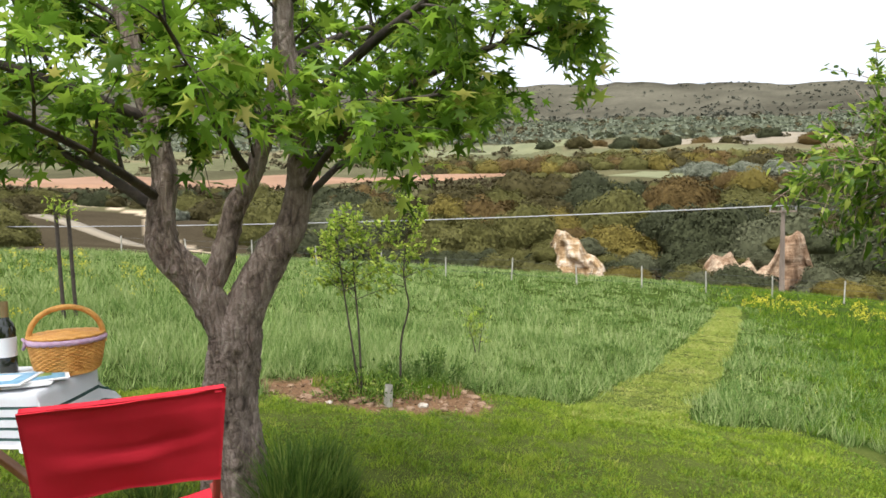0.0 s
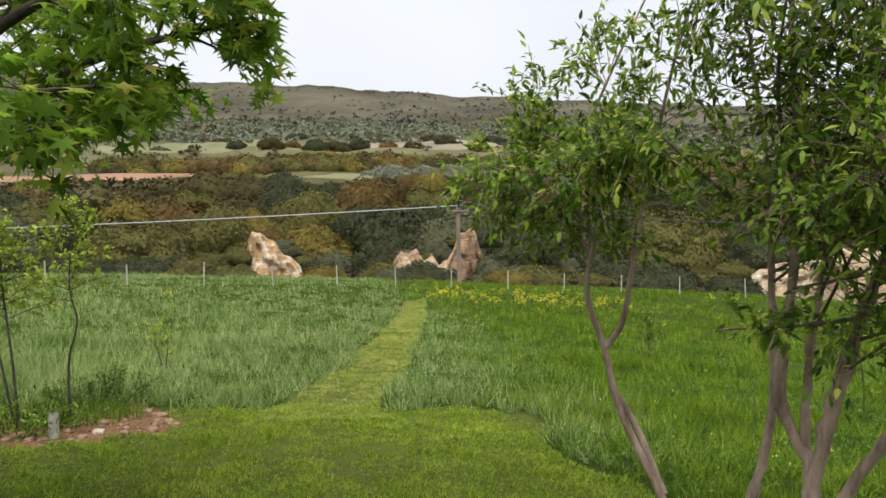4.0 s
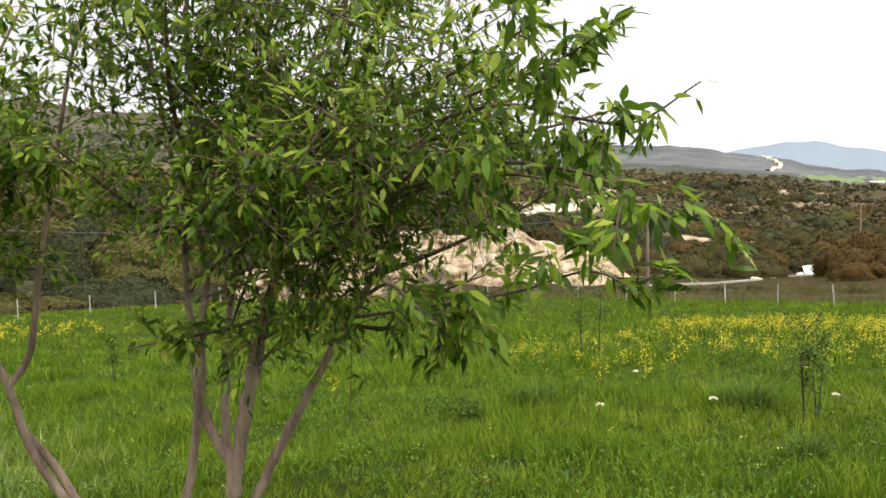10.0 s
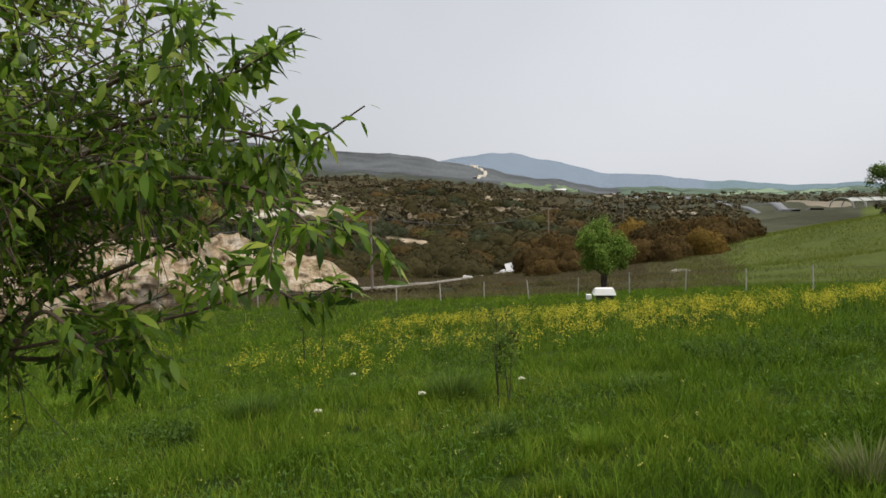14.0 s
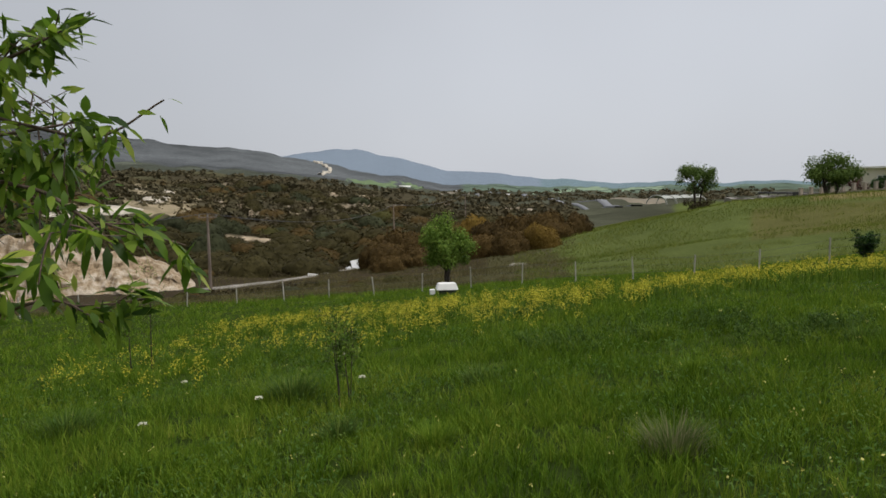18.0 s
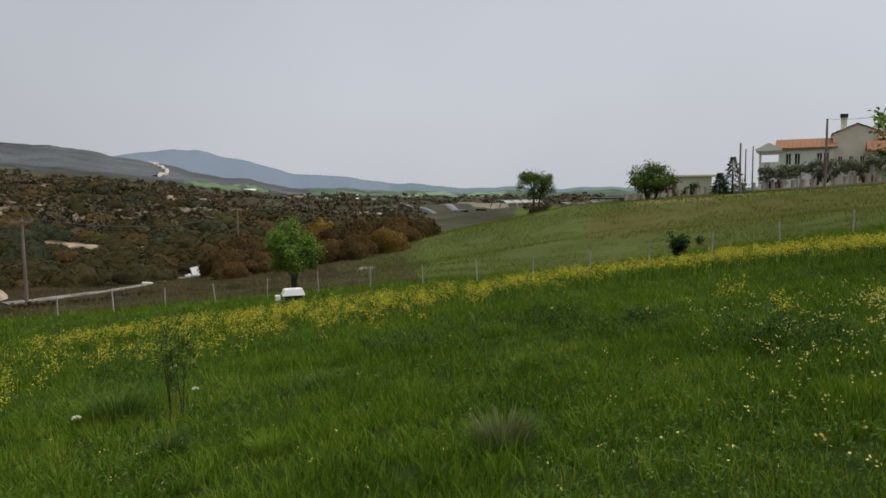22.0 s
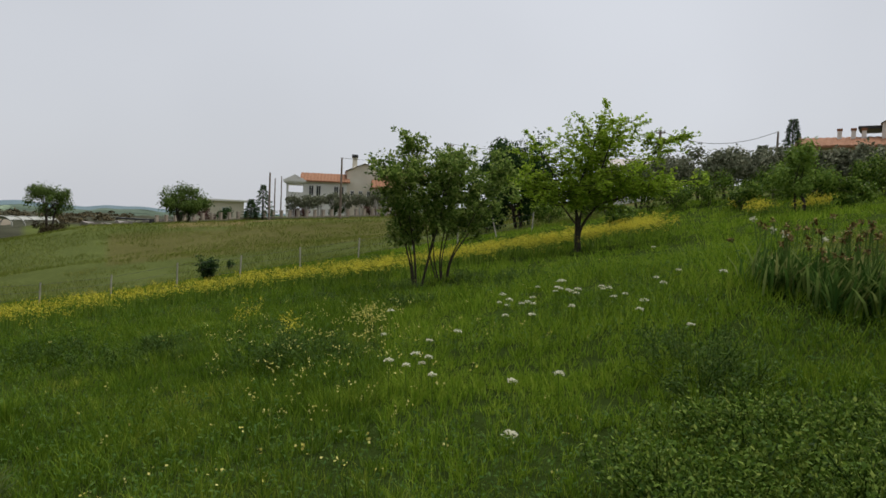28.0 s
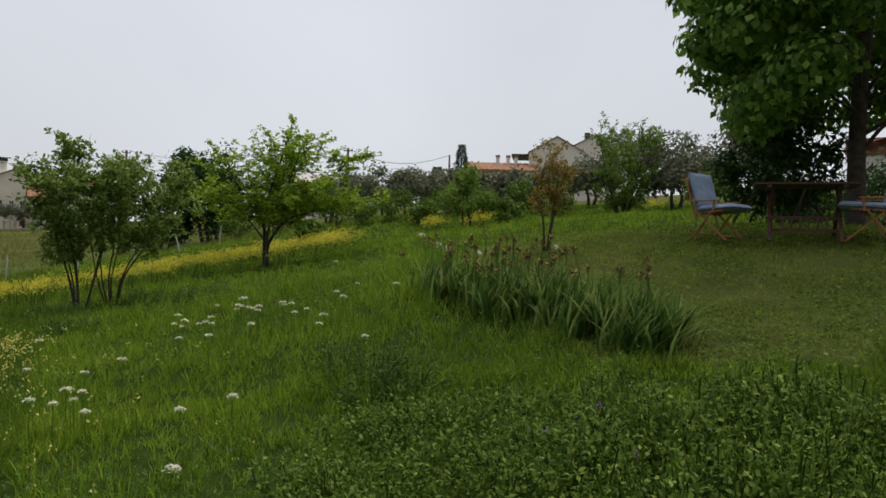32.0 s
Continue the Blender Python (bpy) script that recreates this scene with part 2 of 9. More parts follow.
DRY_GRASS = foliage("dry_grass_blades", ((0, (0.06, 0.06, 0.022)), (0.5, (0.12, 0.11, 0.042)), (1, (0.26, 0.21, 0.1))), 0.2, patch=0.5, patch_scale=0.2, gloss=0.04)
TUFT = foliage("dark_tuft_blades", ((0, (0.035, 0.075, 0.014)), (0.6, (0.09, 0.155, 0.026)), (1, (0.2, 0.25, 0.055))), 0.3)
PALE = foliage("dry_tuft_blades", ((0, (0.072, 0.120, 0.024)), (0.6, (0.144, 0.176, 0.056)), (1, (0.288, 0.264, 0.144))), 0.3)
PLANE_LEAF = foliage("plane_leaves", ((0, (0.038, 0.084, 0.007)), (0.6, (0.175, 0.306, 0.028)), (0.9, (0.297, 0.401, 0.052)), (1, (0.454, 0.411, 0.105))), 0.58, 0.45, gloss=0.15)
ALMOND_LEAF = foliage("almond_leaves", ((0, (0.026, 0.06, 0.008)), (0.5, (0.125, 0.225, 0.022)), (0.85, (0.245, 0.35, 0.04)), (1, (0.44, 0.5, 0.095))), 0.54, 0.36, gloss=0.2)
SAPLING_LEAF = foliage("sapling_leaves", ((0, (0.13, 0.21, 0.025)), (0.6, (0.27, 0.36, 0.045)), (1, (0.45, 0.5, 0.1))), 0.45)
LIME_LEAF = foliage("lime_leaves", ((0, (0.16, 0.27, 0.02)), (0.6, (0.29, 0.42, 0.035)), (1, (0.42, 0.53, 0.07))), 0.55)
SLOPE_TREE_LEAF = foliage("slope_tree_leaves", ((0, (0.05, 0.09, 0.018)), (1, (0.15, 0.215, 0.05))), 0.35)
DARK_LEAF = foliage("dark_leaves", ((0, (0.017, 0.042, 0.014)), (0.7, (0.042, 0.090, 0.024)), (1, (0.098, 0.156, 0.036))), 0.25)
OLIVE_LEAF = foliage("olive_leaves", ((0, (0.084, 0.102, 0.058)), (1, (0.238, 0.246, 0.160))), 0.2)
ORANGE_LEAF = foliage("russet_leaves", ((0, (0.17, 0.13, 0.03)), (0.6, (0.33, 0.22, 0.05)), (1, (0.46, 0.37, 0.09))), 0.4)
GROVE_LEAF = foliage("grove_leaves", ((0, (0.1, 0.115, 0.076)), (1, (0.19, 0.205, 0.145))), 0.1, 0.8, patch=0.5, patch_scale=0.03)
GROVE_DARK = foliage("hill_scrub_leaves", ((0, (0.05, 0.053, 0.04)), (1, (0.095, 0.095, 0.07))), 0.1, 0.8)
SILVER_LEAF = foliage("silver_leaves", ((0, (0.105, 0.115, 0.08)), (1, (0.22, 0.23, 0.17))), 0.15)
FAR_LEAF = foliage("far_scrub_leaves", ((0, (0.06, 0.056, 0.032)), (0.4, (0.085, 0.075, 0.042)), (0.7, (0.11, 0.088, 0.045)), (1, (0.15, 0.14, 0.1))), 0.1, 0.8, patch=0.75, patch_scale=0.03)
GREEN_LEAF = foliage("fresh_tree_leaves", ((0, (0.08, 0.15, 0.022)), (1, (0.23, 0.33, 0.06))), 0.35)
HERB_LEAF = foliage("herb_leaves", ((0, (0.018, 0.042, 0.005)), (0.5, (0.09, 0.165, 0.02)), (0.85, (0.18, 0.265, 0.042)), (1, (0.3, 0.36, 0.075))), 0.38, gloss=0.08)
IRIS_LEAF = foliage("iris_blades", ((0, (0.035, 0.085, 0.016)), (0.5, (0.1, 0.185, 0.038)), (0.9, (0.22, 0.3, 0.08)), (1, (0.34, 0.32, 0.12))), 0.35, 0.6, gloss=0.05)
YELLOW = foliage("yellow_petals", ((0, (0.5, 0.42, 0.03)), (1, (0.76, 0.69, 0.09))), 0.3)
CREAM = foliage("white_petals", ((0, (0.6, 0.585, 0.42)), (1, (0.78, 0.765, 0.62))), 0.25)
MAUVE = foliage("mauve_petals", ((0, (0.25, 0.1, 0.3)), (1, (0.42, 0.2, 0.45))), 0.25)
WITHERED = foliage("withered_petals", ((0, (0.05, 0.032, 0.012)), (0.6, (0.16, 0.11, 0.035)), (1, (0.4, 0.31, 0.13))), 0.2)
BARK = bark_material()
BARK_PALE = surface("almond_bark", (0.09, 0.055, 0.042), (0.5, 0.37, 0.3), 16, 0.85, 0.8, 60, stretch=(1, 1, 0.3))
BARK_TWIG = surface("almond_twigs", (0.06, 0.04, 0.03), (0.17, 0.12, 0.09), 20, 0.85, 0.4, 80)
BARK_DARK = surface("dark_bark", (0.02, 0.016, 0.012), (0.09, 0.07, 0.055), 10, 0.9, 0.6)
POLE_WOOD = surface("pole_wood", (0.13, 0.1, 0.08), (0.3, 0.24, 0.19), 3, 0.85, 0.4, 40, stretch=(1, 1, 0.15))
POST_MAT = surface("fence_post", (0.26, 0.24, 0.2), (0.52, 0.49, 0.43), 5, 0.8, 0.3)
CABLE = surface("cable", (0.17, 0.17, 0.17), (0.3, 0.3, 0.3), 4, 0.5, 0.1)
WIRE = surface("wire", (0.054, 0.054, 0.054), (0.113, 0.113, 0.113), 4, 0.5, 0.1, metal=0.6)
CLIFF = marl_material("sandy_marl", (0.118, 0.078, 0.043), (0.401, 0.300, 0.189), (0.637, 0.552, 0.439))
FRUIT = surface("green_fruit", (0.16, 0.22, 0.1), (0.3, 0.36, 0.2), 60, 0.7, 0.2)
SCRUB_KINDS = [foliage(name, ((0, tuple(0.55 * q for q in c)), (1, tuple(1.36 * q for q in c))), 0.12, 0.7, patch=0.3, patch_scale=0.9, patch_detail=2) for name, c in (
    ("mossy_scrub", (0.045, 0.05, 0.024)), ("dark_olive_scrub", (0.055, 0.047, 0.018)), ("olive_scrub", (0.088, 0.084, 0.026)),
    ("grey_scrub", (0.08, 0.084, 0.046)), ("yellow_olive_scrub", (0.125, 0.1, 0.024)), ("rust_scrub", (0.092, 0.062, 0.022)))]
HEATH_LEAF = foliage("brown_heath", ((0, (0.022, 0.018, 0.01)), (0.5, (0.05, 0.039, 0.019)), (0.85, (0.085, 0.072, 0.036)), (1, (0.16, 0.13, 0.08))), 0.08, 0.8, patch=0.5, patch_scale=0.08)
SHADE_LEAF = foliage("shade_tree_leaves", ((0, (0.06, 0.135, 0.024)), (0.7, (0.17, 0.3, 0.05)), (1, (0.34, 0.48, 0.1))), 0.5, gloss=0.12)
RUST_LEAF = foliage("rust_leaves", ((0, (0.045, 0.032, 0.014)), (0.5, (0.085, 0.056, 0.02)), (1, (0.135, 0.085, 0.026))), 0.12, 0.7, per_thing=0.5)
GOLD_LEAF = foliage("golden_leaves", ((0, (0.11, 0.07, 0.016)), (1, (0.24, 0.155, 0.034))), 0.15, 0.7, per_thing=0.5)
TUFT_LEAF = foliage("weed_leaves", ((0, (0.032, 0.068, 0.012)), (0.7, (0.072, 0.128, 0.022)), (1, (0.136, 0.192, 0.040))), 0.3)
YELLOW_PALE = foliage("pale_yellow_petals", ((0, (0.62, 0.55, 0.11)), (1, (0.8, 0.73, 0.27))), 0.3)
LITTER = foliage("dead_litter", ((0, (0.06, 0.035, 0.02)), (0.6, (0.16, 0.1, 0.055)), (1, (0.32, 0.24, 0.14))), 0.1)
CLOD = surface("soil_clods", (0.15, 0.09, 0.055), (0.33, 0.22, 0.14), 14, 0.95, 0.8, 90)
MEADOW_LEAF = foliage("meadow_tree_leaves", ((0, (0.06, 0.115, 0.02)), (0.6, (0.175, 0.26, 0.052)), (1, (0.36, 0.43, 0.12))), 0.5)
MEADOW_HERB = foliage("meadow_herb_leaves", ((0, (0.032, 0.080, 0.016)), (0.6, (0.080, 0.152, 0.028)), (1, (0.160, 0.224, 0.056))), 0.25, patch=0.4, patch_scale=0.9)


# ---- building helpers ----
def mesh_of(name, verts, faces, mat, smooth=False):
    """A mesh from arrays; faces all have the same number of corners, or come as a list of such arrays."""
    verts = np.asarray(verts, float)
    groups = faces if isinstance(faces, list) else [faces]
    groups = [np.asarray(f, int) for f in groups if len(f)]
    me = bpy.data.meshes.new(name)
    me.vertices.add(len(verts))
    me.vertices.foreach_set("co", verts.ravel())
    loops = np.concatenate([f.ravel() for f in groups])
    totals = np.concatenate([np.full(len(f), f.shape[1]) for f in groups])
    me.loops.add(len(loops))
    me.loops.foreach_set("vertex_index", loops)
    me.polygons.add(len(totals))
    me.polygons.foreach_set("loop_start", np.r_[0, np.cumsum(totals)[:-1]])
    me.polygons.foreach_set("loop_total", totals)
    if smooth:
        me.polygons.foreach_set("use_smooth", np.ones(len(totals), bool))
    me.materials.append(mat)
    me.update(calc_edges=True)
    me.validate()
    return me


def part(name, data, material, parent, label=""):
    """Links a mesh (bmesh or mesh data) as one object under a thing or a part."""
    if isinstance(data, bmesh.types.BMesh):
        me = bpy.data.meshes.new(name)
        data.to_mesh(me)
        data.free()
        me.materials.append(material)
        data = me
    ob = new(name, data)
    ob.parent = parent
    if label:
        ob["label"] = label
    return ob


def thing(name, m, label, category, group="", kind=""):
    ob = new(name)
    ob.empty_display_size = 0.2
    ob.matrix_world = m
    return tagged(ob, label, category, group, kind)


def boxes(*specs, bevel=0.0):
    """A bmesh of boxes: (size x, y, z, centre x, y, z[, turn about z, about y, about x in degrees])."""
    bm = bmesh.new()
    for s in specs:
        sx, sy, sz, x, y, z, *r = s
        rz, ry, rx = (list(r) + [0, 0, 0])[:3]
        bmesh.ops.create_cube(bm, size=1, matrix=pose(x, y, z, rx, ry, rz) @ Matrix.Diagonal((sx, sy, sz, 1)))
    if bevel:
        bmesh.ops.bevel(bm, geom=bm.edges[:], offset=bevel, segments=2, affect="EDGES", profile=0.6)
    return bm


def bar(a, b, w, h=None, bevel=0.004):
    """A square bar from a to b."""
    a, b = Vector(a), Vector(b)
    bm = bmesh.new()
    m = Matrix.Translation((a + b) / 2) @ (b - a).to_track_quat("Z", "Y").to_matrix().to_4x4()
    bmesh.ops.create_cube(bm, size=1, matrix=m @ Matrix.Diagonal((w, h or w, (b - a).length, 1)))
    if bevel:
        bmesh.ops.bevel(bm, geom=bm.edges[:], offset=bevel, segments=1, affect="EDGES")
    return bm


def rod(points, radii, sides=8):
    """Tube along points: vertices, quads."""
    pts = np.asarray(points, float)
    rad = np.broadcast_to(np.asarray(radii, float), (len(pts),))
    d = np.gradient(pts, axis=0)
    d /= np.linalg.norm(d, axis=1, keepdims=True) + 1e-9
    ref = np.array([0.3, 0.9, 0.1]) if abs(d[:, 2]).mean() > 0.6 else np.array([0, 0, 1.0])
    u = np.cross(d, ref)
    u /= np.linalg.norm(u, axis=1, keepdims=True) + 1e-9
    v = np.cross(d, u)
    a = np.arange(sides) / sides * 2 * np.pi
    ring = pts[:, None] + rad[:, None, None] * (np.cos(a)[None, :, None] * u[:, None] + np.sin(a)[None, :, None] * v[:, None])
    i, j = np.meshgrid(np.arange(len(pts) - 1), np.arange(sides), indexing="ij")
    q = np.stack([i * sides + j, i * sides + (j + 1) % sides, (i + 1) * sides + (j + 1) % sides, (i + 1) * sides + j], -1).reshape(-1, 4)
    return ring.reshape(-1, 3), q


def rods(name, lines, mat, sides=8, rough=0.0):
    """One mesh of many tubes. lines: (points, radii)."""
    vs, fs, k = [], [], 0
    for pts, rad in lines:
        v, f = rod(pts, rad, sides)
        vs.append(v)
        fs.append(f + k)
        k += len(v)
    v = np.concatenate(vs)
    if rough:
        v = v + rough * np.stack([np.sin(v[:, 2] * 37 + v[:, 1] * 51), np.sin(v[:, 0] * 43 + v[:, 2] * 29), 0 * v[:, 0]], -1)
    return mesh_of(name, v, np.concatenate(fs), mat, True)


def smooth_line(points, n=12):
    """A Catmull-Rom line through the points."""
    p = np.asarray(points, float)
    p = np.concatenate([[2 * p[0] - p[1]], p, [2 * p[-1] - p[-2]]])
    out = []
    for i in range(1, len(p) - 2):
        t = np.linspace(0, 1, n, endpoint=i == len(p) - 3)[:, None]
        a, b, c, d = p[i - 1 : i + 3]
        out.append(0.5 * (2 * b + (c - a) * t + (2 * a - 5 * b + 4 * c - d) * t**2 + (3 * b - a - 3 * c + d) * t**3))
    return np.concatenate(out)


def unit(v):
    return v / (np.linalg.norm(v, axis=-1, keepdims=True) + 1e-9)


def vnoise(x, y, size, seed=0):
    """Smooth noise of 0 to 1 over the plan, its lumps about the given size."""
    tab = np.random.default_rng(900 + seed).random((256, 256))
    u, v = np.asarray(x, float) / size + 1000, np.asarray(y, float) / size + 1000
    i, j = np.floor(u).astype(int), np.floor(v).astype(int)
    f, g = u - i, v - j
    f, g = f * f * (3 - 2 * f), g * g * (3 - 2 * g)
    a, b = tab[i % 256, j % 256], tab[(i + 1) % 256, j % 256]
    c, d = tab[i % 256, (j + 1) % 256], tab[(i + 1) % 256, (j + 1) % 256]
    return (a * (1 - f) + b * f) * (1 - g) + (c * (1 - f) + d * f) * g


def scatter(places, ways, sizes, verts, faces, roll=None, width=1.0, facing=None):
    """Copies of a small leaf (length along x, width y, normal z) as arrays."""
    n = len(places)
    d = unit(np.asarray(ways, float))
    if facing is not None:
        nrm = unit(np.asarray(facing, float))
        d = unit(d - (d * nrm).sum(1, keepdims=True) * nrm + 1e-4)
    up = unit(np.array([0, 0, 1.0]) + 0.001 * rng.normal(size=(n, 3)))
    side = unit(np.cross(up, d))
    nor = np.cross(d, side)
    if facing is not None:
        side, nor, roll = np.cross(nrm, d), nrm, np.zeros(n)
    a = rng.normal(0, 0.6, n) if roll is None else roll
    side, nor = side * np.cos(a)[:, None] + nor * np.sin(a)[:, None], nor * np.cos(a)[:, None] - side * np.sin(a)[:, None]
    t = np.asarray(verts, float)
    s = np.broadcast_to(np.asarray(sizes, float), (n,))[:, None, None]
    v = places[:, None] + s * (t[None, :, :1] * d[:, None] + width * t[None, :, 1:2] * side[:, None] + t[None, :, 2:] * nor[:, None])
    k = len(t)
    return v.reshape(-1, 3), [(np.asarray(f)[None] + (np.arange(n) * k)[:, None, None]).reshape(-1, np.asarray(f).shape[1]) for f in faces]


# leaf outlines: long almond leaf, lobed plane leaf, small oval leaf, ragged clump card
LANCE = ([(0, 0, 0), (0.3, 0.12, 0.02), (0.3, -0.12, 0.02), (0.65, 0.1, -0.03), (0.65, -0.1, -0.03), (1, 0, -0.14)], [[(0, 2, 1), (3, 4, 5)], [(1, 2, 4, 3)]])
LOBED = ([(0, 0, 0), (0.16, -0.16, 0), (0.04, -0.56, -0.07), (0.3, -0.2, 0), (0.68, -0.52, -0.1), (0.52, -0.13, 0), (1.05, 0, -0.14), (0.52, 0.13, 0),
          (0.68, 0.52, -0.1), (0.3, 0.2, 0), (0.04, 0.56, -0.07), (0.16, 0.16, 0), (0.33, 0, 0.05)],
         [[(12, i, i + 1) for i in range(11)] + [(12, 11, 0)]])
TRI = ([(0, -0.42, 0), (0, 0.42, 0), (1, 0, -0.1)], [[(0, 1, 2)]])
OVAL = ([(0, 0, 0), (0.45, 0.3, 0.04), (0.45, -0.3, 0.04), (1, 0, -0.1)], [[(0, 2, 1), (1, 2, 3)]])


def pol(b, d, z=0.0):
    """A place by bearing (degrees clockwise from the first heading) and distance."""
    return Vector((d * math.sin(radians(b)), d * math.cos(radians(b)), z))


# ---- the lie of the land ----
BEAR = np.array([-40, -28, 5, 15, 30, 60, 75, 88, 95, 102, 115, 125, 135, 145, 158, 172, 190, 208, 240, 320.0])
FAR_R = np.array([42, 62, 90, 150, 260, 400, 1000, 2000, 4700.0])
# elevation of the land as seen from the eye, degrees, bearing by bearing: the valley side, then the hill side
VALLEY_RISE = [
    (-3.5, -2.7, -0.6, 1.4, 2.7, 3.6, 6.0, 8.5, 5), (-3.5, -2.7, -0.6, 1.4, 2.7, 3.6, 6.0, 8.8, 5), (-6.0, -6.6, -3.0, 1.6, 2.7, 4.4, 6.2, 9.2, 5),
    (-6.6, -7.0, -3.2, 1.6, 2.8, 4.6, 6.3, 9.05, 5), (-7.6, -7.6, -3.4, 1.2, 2.6, 4.0, 5.7, 7.9, 5), (-8.4, -8.6, -4.4, -0.6, 1.2, 2.2, 3.7, 5.4, 4),
    (-8.6, -8.4, -6.0, -1.2, 0.6, 1.2, 2.4, 4.4, 3), (-8.7, -8.0, -6.8, -3.9, -0.9, 0.8, 1.4, 3.1, 2.8), (-8.6, -7.6, -6.5, -4.3, -1.9, -0.3, 0.5, 1.5, 3.4),
    (-8.3, -7.2, -5.9, -4.3, -2.4, -1.1, -0.3, 0.3, 1.6)]
HILL_RISE = [
    (-7.4, -5.8, -3.7, -3.1, -2.0, -1.4, -0.6, -0.2, 0.25), (-6.7, -4.1, -1.4, -1.7, -1.6, -1.2, -0.6, -0.2, 0.1),
    (-5.1, -3.0, -0.9, -0.9, -1.0, -1.0, -0.6, -0.2, 0.1), (-3.3, -1.7, -0.1, 0.3, 0.2, 0, -0.2, -0.2, 0), (-0.7, 0.1, 1.0, 1.5, 1.2, 1, 0.5, 0, 0),
    (2.2, 2.8, 3.2, 3.2, 2.5, 2, 1, 0.5, 0), (3.8, 4.2, 4.4, 4.2, 3, 2, 1, 0.5, 0), (4.6, 5.0, 5.2, 4.6, 3, 2, 1, 0.5, 0),
    (4.6, 5.0, 5.2, 4.6, 3, 2, 1, 0.5, 0), (-3.5, -2.7, -0.6, 1.4, 2.7, 3.6, 5.0, 6.0, 4)]
RISE = np.array(VALLEY_RISE + HILL_RISE)


def near_land(x, y):
    return (-0.095 * x - 0.068 * y - 0.0007 * x * np.abs(x) + 0.92 * np.exp(-(((x + 2.5) / 5) ** 2) - ((y + 11.5) / 4) ** 2) - 0.5 * np.exp(-(((x - 26) / 10) ** 2) - ((y + 18) / 9) ** 2)
            + 0.34 * np.exp(-(((x + 5.4) / 1.7) ** 2) - ((y + 9.3) / 2.0) ** 2) + 0.22 * np.exp(-((x + 2) ** 2 + (y - 4) ** 2) / 25) + 0.8 * np.exp(-(((x + 5) / 8.5) ** 2) - ((y + 23) / 7) ** 2))


def land(x, y):
    """Height of the ground."""
    x, y = np.asarray(x, float), np.asarray(y, float)
    r = np.hypot(x, y) + 1e-6
    b = (np.degrees(np.arctan2(x, y)) + 40) % 360 - 40
    lr = np.log(np.clip(r, 42, 4700))
    cols = np.array([np.interp(b, np.r_[BEAR, 320], np.r_[RISE[:, k], RISE[0, k]]) for k in range(len(FAR_R))])
    pos_ = np.interp(lr, np.log(FAR_R), np.arange(len(FAR_R)))
    i = np.clip(pos_.astype(int), 0, len(FAR_R) - 2)
    f = pos_ - i
    f = f * f * (3 - 2 * f)
    take = np.take_along_axis
    el = take(cols, i[None], 0)[0] * (1 - f) + take(cols, i[None] + 1, 0)[0] * f
    far = EYE + r * np.tan(np.radians(el))
    far = far + (r - 60).clip(0, 400) * 0.006 * (np.sin(x / 17 + 1) * np.cos(y / 23) + 0.6 * np.sin(x / 7.3 + y / 9.1))
    far = far + (r - 600).clip(0, 3000) * 0.002 * (np.sin(b * 0.9) + 0.5 * np.sin(b * 2.3 + 1))
    w = np.clip((r - 24) / 18, 0, 1)
    w = w * w * (3 - 2 * w)
    return near_land(x, y) * (1 - w) + far * w + 0.02 * np.sin(x * 1.7 + 0.6 * y) * np.cos(y * 1.3)


def land_z(x, y):
    return float(land(np.array([x]), np.array([y]))[0])


def on_land(b, d, dz=0.0):
    p = pol(b, d)
    p.z = land_z(p.x, p.y) + dz
    return p


def mown(x, y):
    """1 where the grass is cut: the lawn round the table, the path down to the fence, the terrace with the blue chairs."""
    edge = 0.16 * np.sin(x * 2.1 + y) + 0.1 * np.sin(y * 3.3) + 0.12 * np.sin(x * 5.3 - y * 4.1)
    along = np.clip((y - 7.0) / 19.5, 0, 1)
    mid = 1.75 + 9.1 * along**0.93
    path = (y > 6.4) & (y < 26.8) & (np.abs(x - mid + 0.25 * edge) < 0.56 - 0.1 * along)
    lawn = (y > -0.5) & (y < 7.15 + 0.6 * edge) & (y < 8.2 - 0.44 * x + edge) & (x < 3.3 + edge + 0.1 * (y - 4)) & (x > -6) & ~((x < -1.7 + edge) & (y > 5.9 + edge))
    terrace = (x < -1.0 + edge - 0.22 * (y + 6)) & (x > -12) & (y < -6.0 + edge) & (y > -15)
    return path | lawn | terrace


def bare(x, y):
    """1 on the dug soil round the saplings."""
    return ((x + 0.72) / 1.12) ** 2 + ((y - 6.75) / 0.78) ** 2 < 1 + 0.25 * np.sin(x * 5) * np.cos(y * 6) + 0.15 * np.sin(x * 13 + y * 7)


